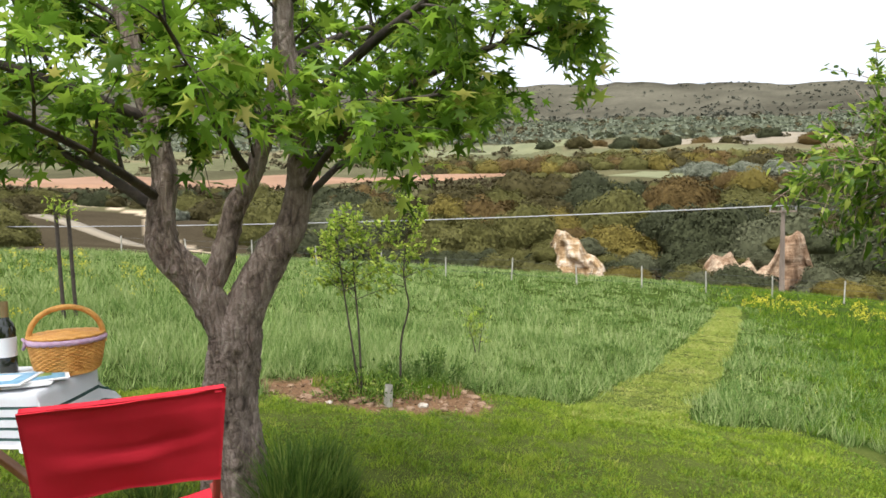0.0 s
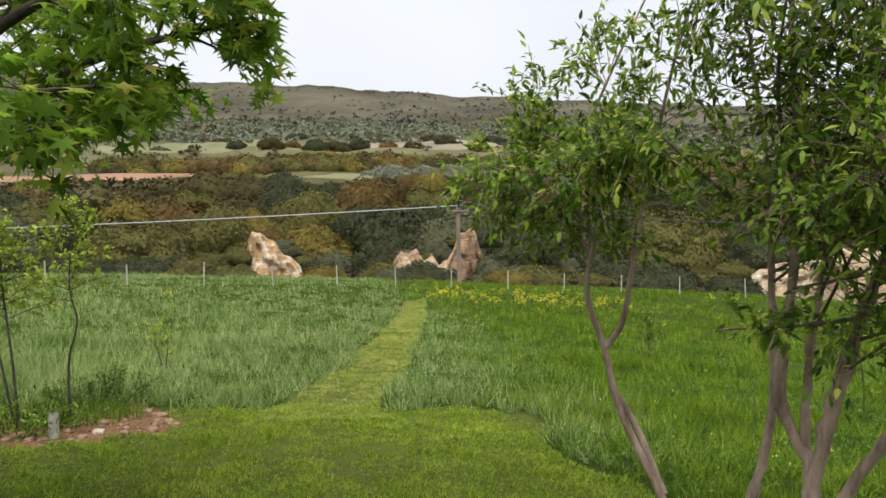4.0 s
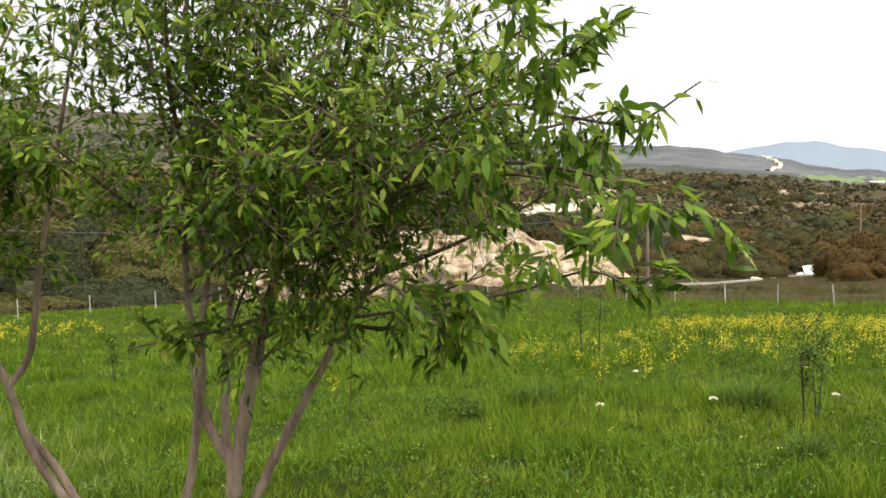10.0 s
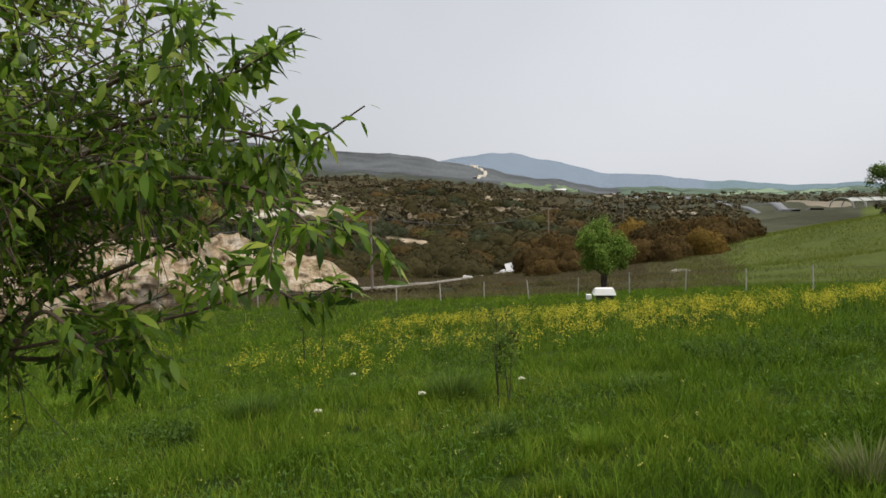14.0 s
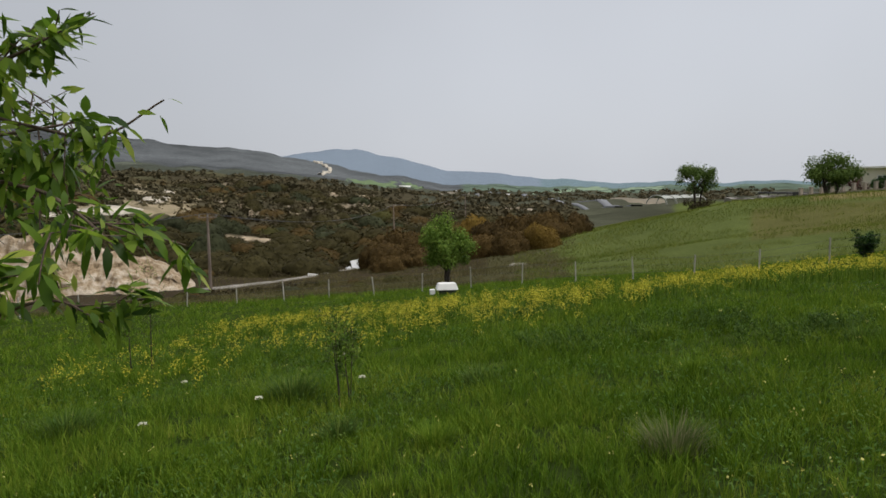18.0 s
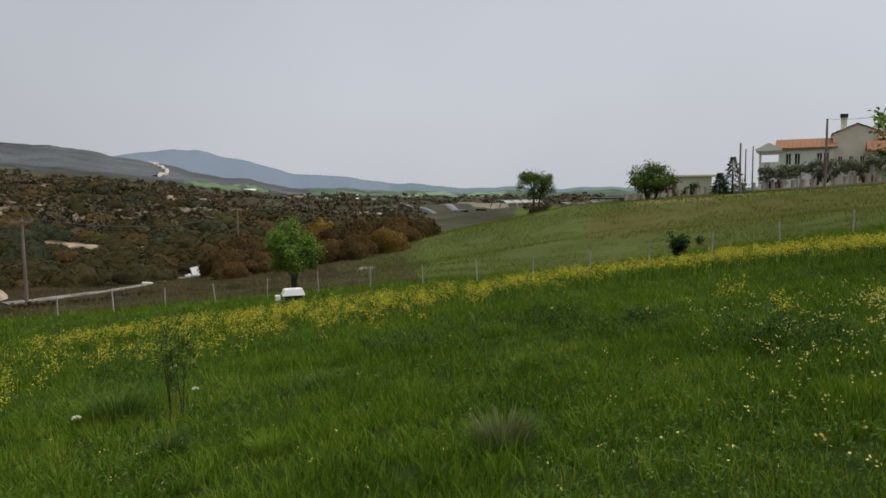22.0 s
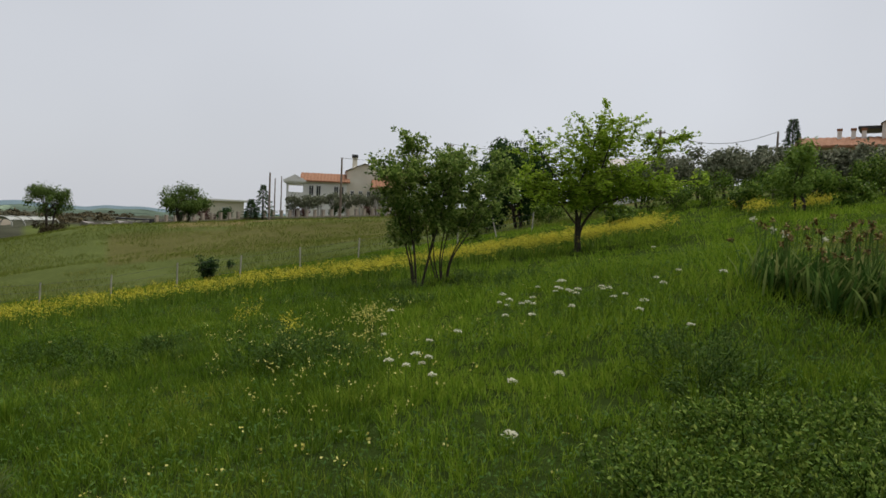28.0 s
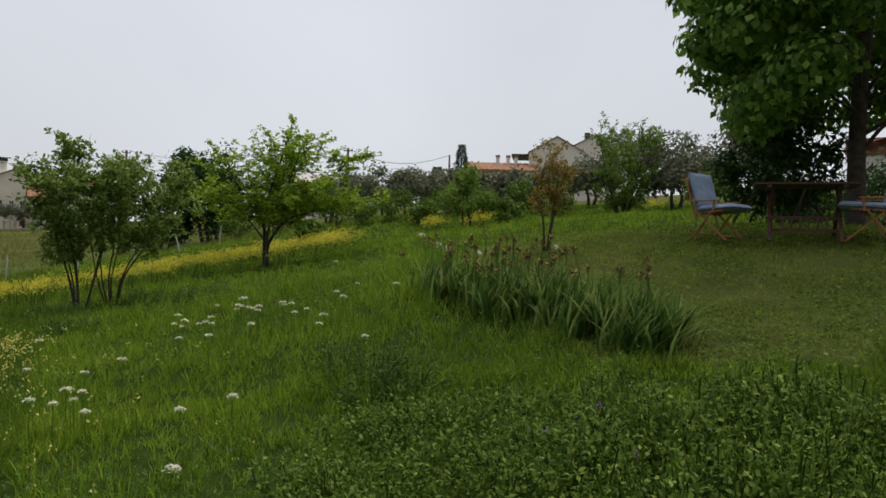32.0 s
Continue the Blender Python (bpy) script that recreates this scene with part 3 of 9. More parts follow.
def cover(x, y):
    r = np.hypot(x, y)
    b = (np.degrees(np.arctan2(x, y)) + 40) % 360 - 40
    c = np.zeros((len(x), 3))
    c[:] = (0.035, 0.055, 0.012)
    c[r > 9] = (0.045, 0.07, 0.014)
    wob = 6 * np.sin(x / 11) + 5 * np.cos(y / 13 + x / 19)
    c[(r > 42) & (b < 114)] = (0.085, 0.08, 0.04)
    c[(r > 55) & (b < 106)] = (0.06, 0.048, 0.03)
    c[(r > 130) & (b < 102)] = (0.085, 0.08, 0.045)
    c[(r > 130) & (r < 500) & (b > 80) & (b < 108)] = (0.075, 0.065, 0.04)
    c[(r > 100) & (r < 195) & (b < 66)] = (0.1, 0.092, 0.048)
    c[(r + wob > 258) & (r + wob < 430) & (b < 60)] = (0.13, 0.13, 0.07)
    tan = (r + wob > 335) & (r + wob < 425) & (b < 60) & (vnoise(x, y, 60, 41) > 0.45)
    c[tan] = (0.17, 0.145, 0.085)
    c[(r > 420) & (r < 900) & (b < 70)] = (0.082, 0.09, 0.056)
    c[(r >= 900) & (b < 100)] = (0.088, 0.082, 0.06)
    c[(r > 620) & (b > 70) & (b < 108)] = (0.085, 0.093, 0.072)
    # distance haze painted into the colour: far ridge blue-grey, mountain bluer
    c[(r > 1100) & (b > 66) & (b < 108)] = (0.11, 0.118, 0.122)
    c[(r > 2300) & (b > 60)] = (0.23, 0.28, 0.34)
    c[(r > 100) & (r <= 900) & (b > 108) & (b < 140)] = (0.08, 0.083, 0.056)
    c[(r > 300) & (r <= 900) & (b > 100) & (b < 140)] = (0.085, 0.088, 0.062)
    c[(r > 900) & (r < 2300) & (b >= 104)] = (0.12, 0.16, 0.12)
    # blue haze in the colour here too, past the mountain
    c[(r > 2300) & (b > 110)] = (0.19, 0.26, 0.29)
    c[(r > 40) & (r < np.where(b < 121, 104, 250)) & (b + wob * 0.15 > 112 - np.clip(r - 50, 0, 60) * 0.02)] = (0.11, 0.135, 0.042)
    c[(r + 0.5 * wob > 82) & (r + 0.5 * wob < 92) & (b > 130) & (b < 152)] = (0.25, 0.19, 0.095)
    c[(r > 90) & (r < 101) & (b > 132) & (b < 147)] = (0.055, 0.09, 0.02)
    c[(r + wob * 0.3 > 56) & (r + wob * 0.3 < 80) & (b > 126)] = (0.12, 0.118, 0.042)
    pale = (b > 84) & (b < 103) & (r > 120) & (r < 380) & (vnoise(x, y, 11, 31) + 0.5 * vnoise(x, y, 4, 32) > 1.0)
    c[pale] = (0.45, 0.36, 0.25)
    k = (r > 120) & (r < 1000)
    c[k] *= (0.72 + 0.56 * vnoise(x, y, 30, 33))[k, None]
    k = (r >= 900) & (r < 2300)
    c[k] *= (0.3 + 0.6 * vnoise(x, y, 220, 34) + 0.5 * vnoise(x, y, 70, 35) + 0.35 * vnoise(x, y, 25, 37))[k, None]
    # dirt roads
    road = (r > 46) & (r < 130) & (b < -8) & (np.abs(b + 31 + (130 - r) * -0.18 + 2 * np.sin(r / 9)) < 60 / r)
    c[road] = (0.5, 0.4, 0.28)
    c[mown(x, y) & (r < 32)] = (0.08, 0.098, 0.024)
    # terrace turf colour lifted slightly against the same weak light
    c[mown(x, y) & (y < -3)] = (0.085, 0.105, 0.03)
    c[bare(x, y)] = (0.2, 0.118, 0.066)
    return c


def ground():
    rr = np.concatenate([[0.3], np.geomspace(0.8, 60, 110), np.geomspace(61.5, 4800, 110)])
    bb = np.radians(np.concatenate([np.arange(-40, 215, 0.5), np.arange(215, 320, 2.5)]))
    r, b = np.meshgrid(rr, bb, indexing="ij")
    x, y = (r * np.sin(b)).ravel(), (r * np.cos(b)).ravel()
    v = np.stack([x, y, land(x, y)], -1)
    n, k = len(rr), len(bb)
    i, j = np.meshgrid(np.arange(n - 1), np.arange(k), indexing="ij")
    f = np.stack([i * k + j, (i + 1) * k + j, (i + 1) * k + (j + 1) % k, i * k + (j + 1) % k], -1).reshape(-1, 4)
    cap = np.array([np.arange(k)])
    me = mesh_of("ground", v, [f, cap], GROUND, True)
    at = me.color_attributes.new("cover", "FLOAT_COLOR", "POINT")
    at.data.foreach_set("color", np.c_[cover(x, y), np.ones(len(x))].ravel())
    tagged(new("ground", me), "sloping green meadow running out into scrub hills", "ground", kind="structure")


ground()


# ---- grass ----
def blades(name, x, y, height, width, mat, label, lean=0.35, z0=0.0, category="grass", simple=False, to=None):
    n = len(x)
    h = height * rng.uniform(0.55, 1.25, n)
    w = width * rng.uniform(0.7, 1.3, n)
    a = rng.uniform(0, 2 * np.pi, n)
    across = np.stack([np.cos(a), np.sin(a), 0 * a], -1)
    to = rng.uniform(0, 2 * np.pi, n) if to is None else to
    bend = (rng.uniform(0.1, 1, n) * lean * h)[:, None] * np.stack([np.cos(to), np.sin(to), 0 * to], -1)
    p = np.stack([x, y, land(x, y) - 0.02 + z0], -1)
    up = np.array([0, 0, 1.0])
    if simple:
        v = np.stack([p - across * w[:, None], p + across * w[:, None], p + bend + up * h[:, None]], 1)
        f = [np.arange(3 * n).reshape(n, 3)]
    else:
        m = p + 0.3 * bend + up * (0.6 * h)[:, None]
        v = np.stack([p - across * w[:, None], p + across * w[:, None], m + across * w[:, None] * 0.8, m - across * w[:, None] * 0.8, p + bend + up * (h * 0.98)[:, None]], 1)
        k = 5 * np.arange(n)[:, None]
        f = [k + [[0, 1, 2, 3]], k + [[3, 2, 4]]]
        f = [g.reshape(n, -1) for g in f]
    return tagged(new(name, mesh_of(name, v.reshape(-1, 3), f, mat)), label, category, kind="stuff")


def ring(n, r0, r1, b0, b1, power=1.0):
    """Random places with a density that falls as distance to the given power."""
    u = rng.random(n)
    k = 2 - power
    r = (r0**k + u * (r1**k - r0**k)) ** (1 / k) if abs(k) > 1e-6 else r0 * (r1 / r0) ** u
    b = np.radians(rng.uniform(b0, b1, n))
    return r * np.sin(b), r * np.cos(b)


def meadow(n, per, r0, r1, power, height, width, name, simple):
    """Bunches of blades that fan out from their foot, uneven in height from place to place."""
    cx, cy = ring(n, r0, r1, -40, 216, power)
    k = ~mown(cx, cy) & ~bare(cx, cy)
    cx, cy = cx[k], cy[k]
    high = 0.35 + 0.75 * vnoise(cx, cy, 1.1, 1) + 0.55 * vnoise(cx, cy, 0.38, 2)
    k = rng.random(len(cx)) < 0.45 + 0.75 * vnoise(cx, cy, 0.5, 3)
    cx, cy, high = cx[k], cy[k], high[k] * rng.uniform(0.75, 1.3, k.sum())
    r = np.hypot(cx, cy)
    high = high * (1 + 0.25 * np.clip((cy - 5) / 2.5, 0, 1) * (cx < 3))
    m = len(cx)
    a = rng.uniform(0, 6.283, (m, per))
    q = np.abs(rng.normal(0, 1, (m, per))) * (0.045 * np.maximum(1, (r / 7)) ** 0.8)[:, None]
    x, y = (cx[:, None] + q * np.cos(a)).ravel(), (cy[:, None] + q * np.sin(a)).ravel()
    h = np.repeat(height * high, per)
    edge = 1.4 - (cx - 2.2 - 0.42 * (cy - 7)) / 2.5 - np.maximum(cy - 18, 0) / 14
    lush = np.repeat((cy > 4.4) & (rng.random(len(cx)) < edge), per)
    to = (a + rng.normal(0, 0.7, a.shape)).ravel()
    w = width * (np.repeat(r, per) / 5) ** 0.75
    if lush.any():
        blades("lush_" + name, x[lush], y[lush], h[lush], w[lush], LUSH, "tall lush blue-green grass behind the lawn", 0.9, simple=simple, to=to[lush])
    x, y, h, w, to = x[~lush], y[~lush], h[~lush], w[~lush], to[~lush]
    bb, rr = np.degrees(np.arctan2(x, y)) % 360, np.hypot(x, y)
    # fresher grass, its bright colour spread uphill to offset the slope's weak light
    fresh = (bb > 148) & (bb < 206) & (rr > 4) & (rr < 46) & (rng.random(len(x)) < np.where((rr > 10) & (bb > 172), 0.55, 0.25) + 1.1 * vnoise(x, y, 2.2, 12))
    if fresh.any():
        blades("fresh_" + name, x[fresh], y[fresh], h[fresh], w[fresh], FRESH, "bright fresh green meadow grass", 0.95, simple=simple, to=to[fresh])
    x, y, h, w, to = x[~fresh], y[~fresh], h[~fresh], w[~fresh], to[~fresh]
    blades(name, x, y, h, w, GRASS, "tall uncut green meadow grass", 0.95, simple=simple, to=to)


meadow(15500, 14, 1.6, 6.5, 1.2, 0.135, 0.0036, "meadow_grass", False)
meadow(22000, 15, 6.0, 14, 1.5, 0.15, 0.0042, "mid_meadow_grass", True)
meadow(26000, 15, 12, 46, 1.6, 0.17, 0.0046, "far_meadow_grass", True)
x, y = ring(130000, 38, 125, 108, 165, 1.35)
k = vnoise(x, y, 6, 8) + vnoise(x, y, 1.5, 9) > 0.72
blades("slope_grass", x[k], y[k], 0.3, 0.012 * (np.hypot(x[k], y[k]) / 40), SLOPE, "rough olive grass on the far slope", 0.9, simple=True)
x, y = ring(80000, 38, 92, 60, 113, 1.0)
k = (vnoise(x, y, 3, 18) + vnoise(x, y, 0.9, 19) > 0.7) & ((np.hypot(x, y) < 64) | (np.degrees(np.arctan2(x, y)) > 82))
blades("dry_grass", x[k], y[k], 0.32, 0.016, DRY_GRASS, "tawny dry grass on the valley floor", 0.9, simple=True)
# lawn beside the table, path down to the fence, terrace with the blue chairs
for name, n, x0, x1, y0, y1 in (("lawn_grass", 300000, -4.6, 3.6, 2.3, 7.3), ("path_grass", 90000, -0.62, 0.62, 6.5, 26.9), ("terrace_grass", 250000, -10.5, 1.2, -14.8, -5.6)):
    x, y = rng.uniform(x0, x1, n), rng.uniform(y0, y1, n)
    if name == "path_grass":
        y = y0 + (y1 - y0) * rng.random(n) ** 1.5
        x = x + 1.75 + 9.1 * np.clip((y - 7.0) / 19.5, 0, 1) ** 0.93
    k = mown(x, y) & ~bare(x, y)
    k &= rng.random(n) < 0.6 + 0.7 * vnoise(x, y, 0.2, 4)
    x, y = x[k], y[k]
    tall = 0.4 + 0.35 * vnoise(x, y, 0.6, 5) + 0.9 * vnoise(x, y, 0.12, 6) ** 2
    blades(name, x, y, 0.05 * tall, 0.0046 * (np.hypot(x, y) / 4) ** 0.7, {"path_grass": PATH_GRASS, "terrace_grass": TERRACE_GRASS}.get(name, LAWN), "short mown grass with pale dry patches", 1.3, simple=True)
x, y = rng.uniform(-8.5, 0.8, 60000), rng.uniform(-13, -5.6, 60000)
k = mown(x, y) & (rng.random(60000) < 1.6 * vnoise(x, y, 0.6, 15) - 0.25)
x, y = x[k], y[k]
p = np.stack([x, y, land(x, y) + rng.uniform(0.01, 0.05, len(x))], -1)
v, f = scatter(p, rng.normal(size=p.shape) * [1, 1, 0.4], 0.03 * rng.uniform(0.6, 1.3, len(x)), *OVAL, width=1.4)
tagged(new("terrace_herbs", mesh_of("terrace_herbs", v, f, CLOVER)), "low broad-leaved weeds in the mown terrace grass", "herbs", kind="stuff")
# clover and daisy leaves among the mown grass
x, y = rng.uniform(-4.2, 3.6, 60000), rng.uniform(1.6, 7.4, 60000)
k = mown(x, y) & ~bare(x, y) & (rng.random(60000) < 1.7 * vnoise(x, y, 0.45, 14) - 0.5)
x, y = x[k], y[k]
p = np.stack([x, y, land(x, y) + rng.uniform(0.006, 0.03, len(x))], -1)
v, f = scatter(p, rng.normal(size=p.shape) * [1, 1, 0.3], 0.019 * rng.uniform(0.6, 1.3, len(x)), *OVAL, width=1.5)
tagged(new("lawn_clover", mesh_of("lawn_clover", v, f, CLOVER)), "small clover leaves among the mown grass", "herbs", kind="stuff")
x, y = ring(95000, 1.8, 16, 20, 216, 1.45)
k = ~mown(x, y) & ~bare(x, y)
k &= np.sin(x * 1.3 + 2 * np.sin(y * 0.9)) + np.cos(y * 1.7 + np.sin(x)) > -0.2
x, y = x[k], y[k]
p = np.stack([x, y, land(x, y) + rng.uniform(0.02, 0.2, len(x))], -1)
v, f = scatter(p, rng.normal(size=p.shape) * [1, 1, 0.5] + [0, 0, 0.3], 0.035 * rng.uniform(0.5, 1.3, len(x)) * (np.hypot(x, y) / 5) ** 0.4, *LANCE, width=1.3)
tagged(new("meadow_herbs", mesh_of("meadow_herbs", v, f, MEADOW_HERB)), "small broad-leaved herbs among the meadow grass", "herbs", kind="stuff")


# ---- trees and shrubs ----
def grow(lines, count, length, start=0.3, spread=0.9, up=0.25, r=0.4, sag=0.0, n=7):
    """Side branches: (points, radii) from each line. length: least and most."""
    out = []
    for pts, rad in lines:
        pts = np.asarray(pts)
        rad = np.broadcast_to(np.asarray(rad, float), (len(pts),))
        for _ in range(count):
            t = rng.uniform(start, 1) * (len(pts) - 1)
            i = min(int(t), len(pts) - 2)
            p = pts[i] + (t - i) * (pts[i + 1] - pts[i])
            d = unit(pts[i + 1] - pts[i])
            w = unit(rng.normal(size=3))
            w = unit(w - (w @ d) * d)
            d = unit(d * (1 - spread * 0.5) + w * spread + np.array([0, 0, up]))
            ln = rng.uniform(*length)
            s = np.linspace(0, 1, n)[:, None]
            bend = unit(rng.normal(size=3)) * 0.18 * ln
            q = p + d * s * ln + bend * s * s + np.array([0, 0, -sag * ln]) * s**2
            out.append((q, np.linspace(max(rad[i] * r, 0.0024), 0.0013, n)))
    return out


def leaves_on(lines, per, size, shape, droop=0.4, start=0.15, spread=0.8, width=1.0, jitter=0.02):
    """Leaf arrays along twigs."""
    ps, ds = [], []
    for pts, _ in lines:
        t = rng.uniform(start, 1, per) ** 0.8 * (len(pts) - 1)
        i = np.minimum(t.astype(int), len(pts) - 2)
        f = (t - i)[:, None]
        ps.append(pts[i] * (1 - f) + pts[i + 1] * f + rng.normal(0, jitter, (per, 3)))
        ds.append(unit(pts[i + 1] - pts[i]) * 0.6 + rng.normal(0, spread * 0.6, (per, 3)) + np.array([0, 0, -droop]))
    p, d = np.concatenate(ps), np.concatenate(ds)
    return scatter(p, d, size * rng.uniform(0.55, 1.15, len(p)), *shape, width=width)


def taper(points, r0, r1, n=10):
    q = smooth_line(points, n)
    return q, np.linspace(r0, r1, len(q))


def tree(name, base, limbs, levels, leaf, mat, bark, label, category="tree", group="", sides=8, rough=0.0):
    """limbs: (points, first radius, last radius), local to the base. levels: keywords of grow(), outermost last. leaf: keywords of leaves_on()."""
    t = thing(name, Matrix.Translation(base), label, category, group)
    main = [taper(*l) for l in limbs]
    allb, last, twigs = [], main, []
    for kw in levels:
        last = grow(last, **kw)
        allb += last
        twigs = last if kw is levels[-1] else twigs
    part("trunk", rods("trunk", main, bark, sides, rough), bark, t)
    part("branch_work", rods("branch_work", allb, bark, 5), bark, t)["kind"] = "stuff"
    leaf = dict(leaf)
    src = allb if leaf.pop("everywhere", False) else twigs
    v, f = leaves_on(src, **leaf)
    part("crown", mesh_of("crown", v, f, mat), mat, t)
    return t


def local(points, base):
    return [tuple(np.subtract(p, base)) for p in points]


def knobbly(name, lines, sides, flare):
    """Trunk skin with a flared foot, ridges and random knobs."""
    g = np.random.default_rng(17)
    q, r = lines[0]
    q, r = np.asarray(q), np.asarray(r) + flare * np.exp(-np.arange(len(r)) / 14)
    if flare:
        r = r * np.clip((len(r) - np.arange(len(r))) / 16, 0.05, 1) ** 0.5
    v, f = rod(q, r, sides)
    c = np.repeat(q, sides, 0)
    n = unit(v - c)
    rr = np.repeat(r, sides)
    a = np.tile(np.arange(sides) / sides * 2 * np.pi, len(q))
    z = v[:, 2]
    out = 0.05 * np.sin(3 * a + 4 * z) + 0.035 * np.sin(7 * a - 9 * z + 1) + 0.02 * np.sin(13 * a + 17 * z) + 0.02 * g.normal(size=len(a))
    for _ in range(46):
        k_ = g.integers(len(v))
        out += g.uniform(0.06, 0.2) * np.exp(-((v - v[k_]) ** 2).sum(1) / g.uniform(0.014, 0.035) ** 2)
    return mesh_of(name, v + n * (out * rr)[:, None], f, BARK, True)


def plane_tree():
    global rng
    rng = np.random.default_rng(41)
    bx, by = -1.1, 3.83
    bz = land_z(bx, by) - 0.05
    base = (bx, by, bz)
    limbs = [(local(pts, base), a, b) for pts, a, b in (
        ([(bx, by, bz), (-1.12, 3.83, 0.41), (-1.12, 3.83, 0.65), (-1.09, 3.84, 0.88), (-1.09, 3.84, 1.1)], 0.132, 0.13),
        ([(-1.11, 3.83, 0.9), (-1.24, 3.78, 1.17), (-1.38, 3.73, 1.36), (-1.39, 3.72, 1.53), (-1.37, 3.73, 1.76), (-1.45, 3.7, 2.17), (-1.52, 3.66, 2.6), (-1.6, 3.6, 3.3)], 0.095, 0.03),
        ([(-1.22, 3.79, 1.12), (-1.13, 3.82, 1.29), (-1.07, 3.84, 1.52), (-0.95, 3.88, 1.78), (-0.86, 3.95, 2.19), (-0.85, 4.05, 2.6), (-0.9, 4.2, 3.5)], 0.065, 0.028),
        ([(-1.09, 3.83, 0.86), (-1.0, 3.86, 1.11), (-0.89, 3.89, 1.31), (-0.79, 3.92, 1.46), (-0.74, 3.93, 1.69), (-0.72, 3.9, 2.1), (-0.78, 3.85, 2.48), (-0.7, 3.8, 3.4)], 0.11, 0.035))]
    reach = [(local(pts, base), a, b) for pts, a, b in (
        ([(-0.72, 3.93, 1.75), (-0.22, 3.8, 2.11), (0.1, 3.62, 2.24), (0.35, 3.5, 2.3), (0.52, 3.44, 2.34)], 0.03, 0.008),
        ([(-0.72, 3.9, 2.05), (-0.3, 3.5, 2.3), (0.1, 3.2, 2.5), (0.4, 3.0, 2.75)], 0.03, 0.008),
        ([(-0.74, 3.93, 1.62), (-0.5, 3.6, 1.85), (-0.25, 3.3, 1.98), (0.0, 3.1, 2.0)], 0.022, 0.007),
        ([(-0.76, 3.92, 1.56), (-0.5, 4.2, 1.85), (-0.2, 4.5, 2.1), (0.2, 4.7, 2.35)], 0.022, 0.007))]
    reach += [(local(pts, base), a, b) for pts, a, b in (
        ([(-1.38, 3.73, 1.6), (-1.5, 3.3, 1.8), (-1.65, 2.9, 1.95), (-1.8, 2.6, 2.05)], 0.025, 0.007),
        ([(-1.4, 3.73, 1.55), (-1.8, 3.8, 1.8), (-2.2, 3.8, 1.95), (-2.7, 3.7, 2.1)], 0.03, 0.008),
        ([(-1.42, 3.7, 2.0), (-1.9, 3.4, 2.2), (-2.4, 3.2, 2.3), (-2.8, 3.1, 2.4)], 0.03, 0.008),
        ([(-1.0, 3.86, 1.75), (-1.0, 3.4, 1.95), (-0.95, 3.0, 2.1), (-0.9, 2.6, 2.2)], 0.025, 0.007),
        ([(-0.85, 3.98, 2.3), (-0.5, 4.5, 2.6), (0, 4.9, 2.8)], 0.03, 0.008),
        ([(-0.75, 3.85, 2.6), (-0.2, 3.6, 2.95), (0.4, 3.5, 3.15)], 0.03, 0.008),
        ([(-1.55, 3.63, 2.8), (-2.1, 3.4, 3.1), (-2.7, 3.2, 3.3)], 0.03, 0.008),
        ([(-1.45, 3.75, 2.4), (-1.9, 4.3, 2.7), (-2.4, 4.7, 2.9)], 0.03, 0.008))]
    t = thing("plane_tree", Matrix.Translation(base), "plane tree with rough grey bark, forked trunk and large lobed leaves", "tree")
    main = [taper(*l) for l in limbs]
    arms = [taper(*l, n=6) for l in reach]
    side = grow(arms, 9, (0.2, 0.48), 0.2, 0.8, 0.22, 0.55, sag=0.02) + grow(main[1:], 10, (0.4, 0.9), 0.5, 0.9, 0.2, 0.2)
    twig = grow(side, 4, (0.12, 0.28), 0.25, 0.8, 0.12, 0.6, sag=0.05, n=4) + grow(arms, 7, (0.12, 0.25), 0.4, 0.8, 0.05, 0.5, n=4)
    part("trunk", knobbly("trunk", [taper(*limbs[0], n=24)], 56, 0.07), BARK, t, "thick grey-brown furrowed trunk")
    for l in limbs[1:]:
        part("limb", knobbly("limb", [taper(*l, n=14)], 32, 0.0), BARK, t)
    part("branch_work", rods("branch_work", arms + side + twig, BARK_DARK, 6), BARK_DARK, t)
    v, f = leaves_on(side + twig + arms, 10, 0.108, LOBED, 0.22, 0.2, 0.9, 0.95, 0.03)
    part("crown", mesh_of("crown", v, f, PLANE_LEAF), PLANE_LEAF, t, "large fresh green lobed leaves")


plane_tree()


REACH = (
    ((2.85, 1.7, 1.75), (2.5, 0.94, 1.86), (2.3, 0.62, 1.79), (2.2, 0.41, 1.75), (2.12, 0.24, 1.83)),
    ((2.5, 1.0, 1.9), (2.25, 0.65, 1.93), (2.1, 0.45, 1.98)),
    ((2.6, 1.2, 1.95), (2.2, 0.8, 1.98), (1.95, 0.6, 1.98)),
    ((2.9, 1.8, 1.5), (2.45, 0.95, 1.66), (2.15, 0.57, 1.63), (1.95, 0.4, 1.57), (1.84, 0.3, 1.5)),
    ((2.95, 1.8, 1.05), (2.6, 1.52, 1.11), (2.35, 1.03, 1.22), (2.2, 0.74, 1.29), (2.05, 0.5, 1.37), (1.95, 0.36, 1.33)),
    ((2.5, 1.4, 1.22), (2.2, 1.15, 1.3), (2.1, 1.01, 1.25), (2.05, 0.92, 1.21)),
    ((2.7, 1.4, 1.6), (2.2, 0.95, 1.7), (1.92, 0.72, 1.67)),
)


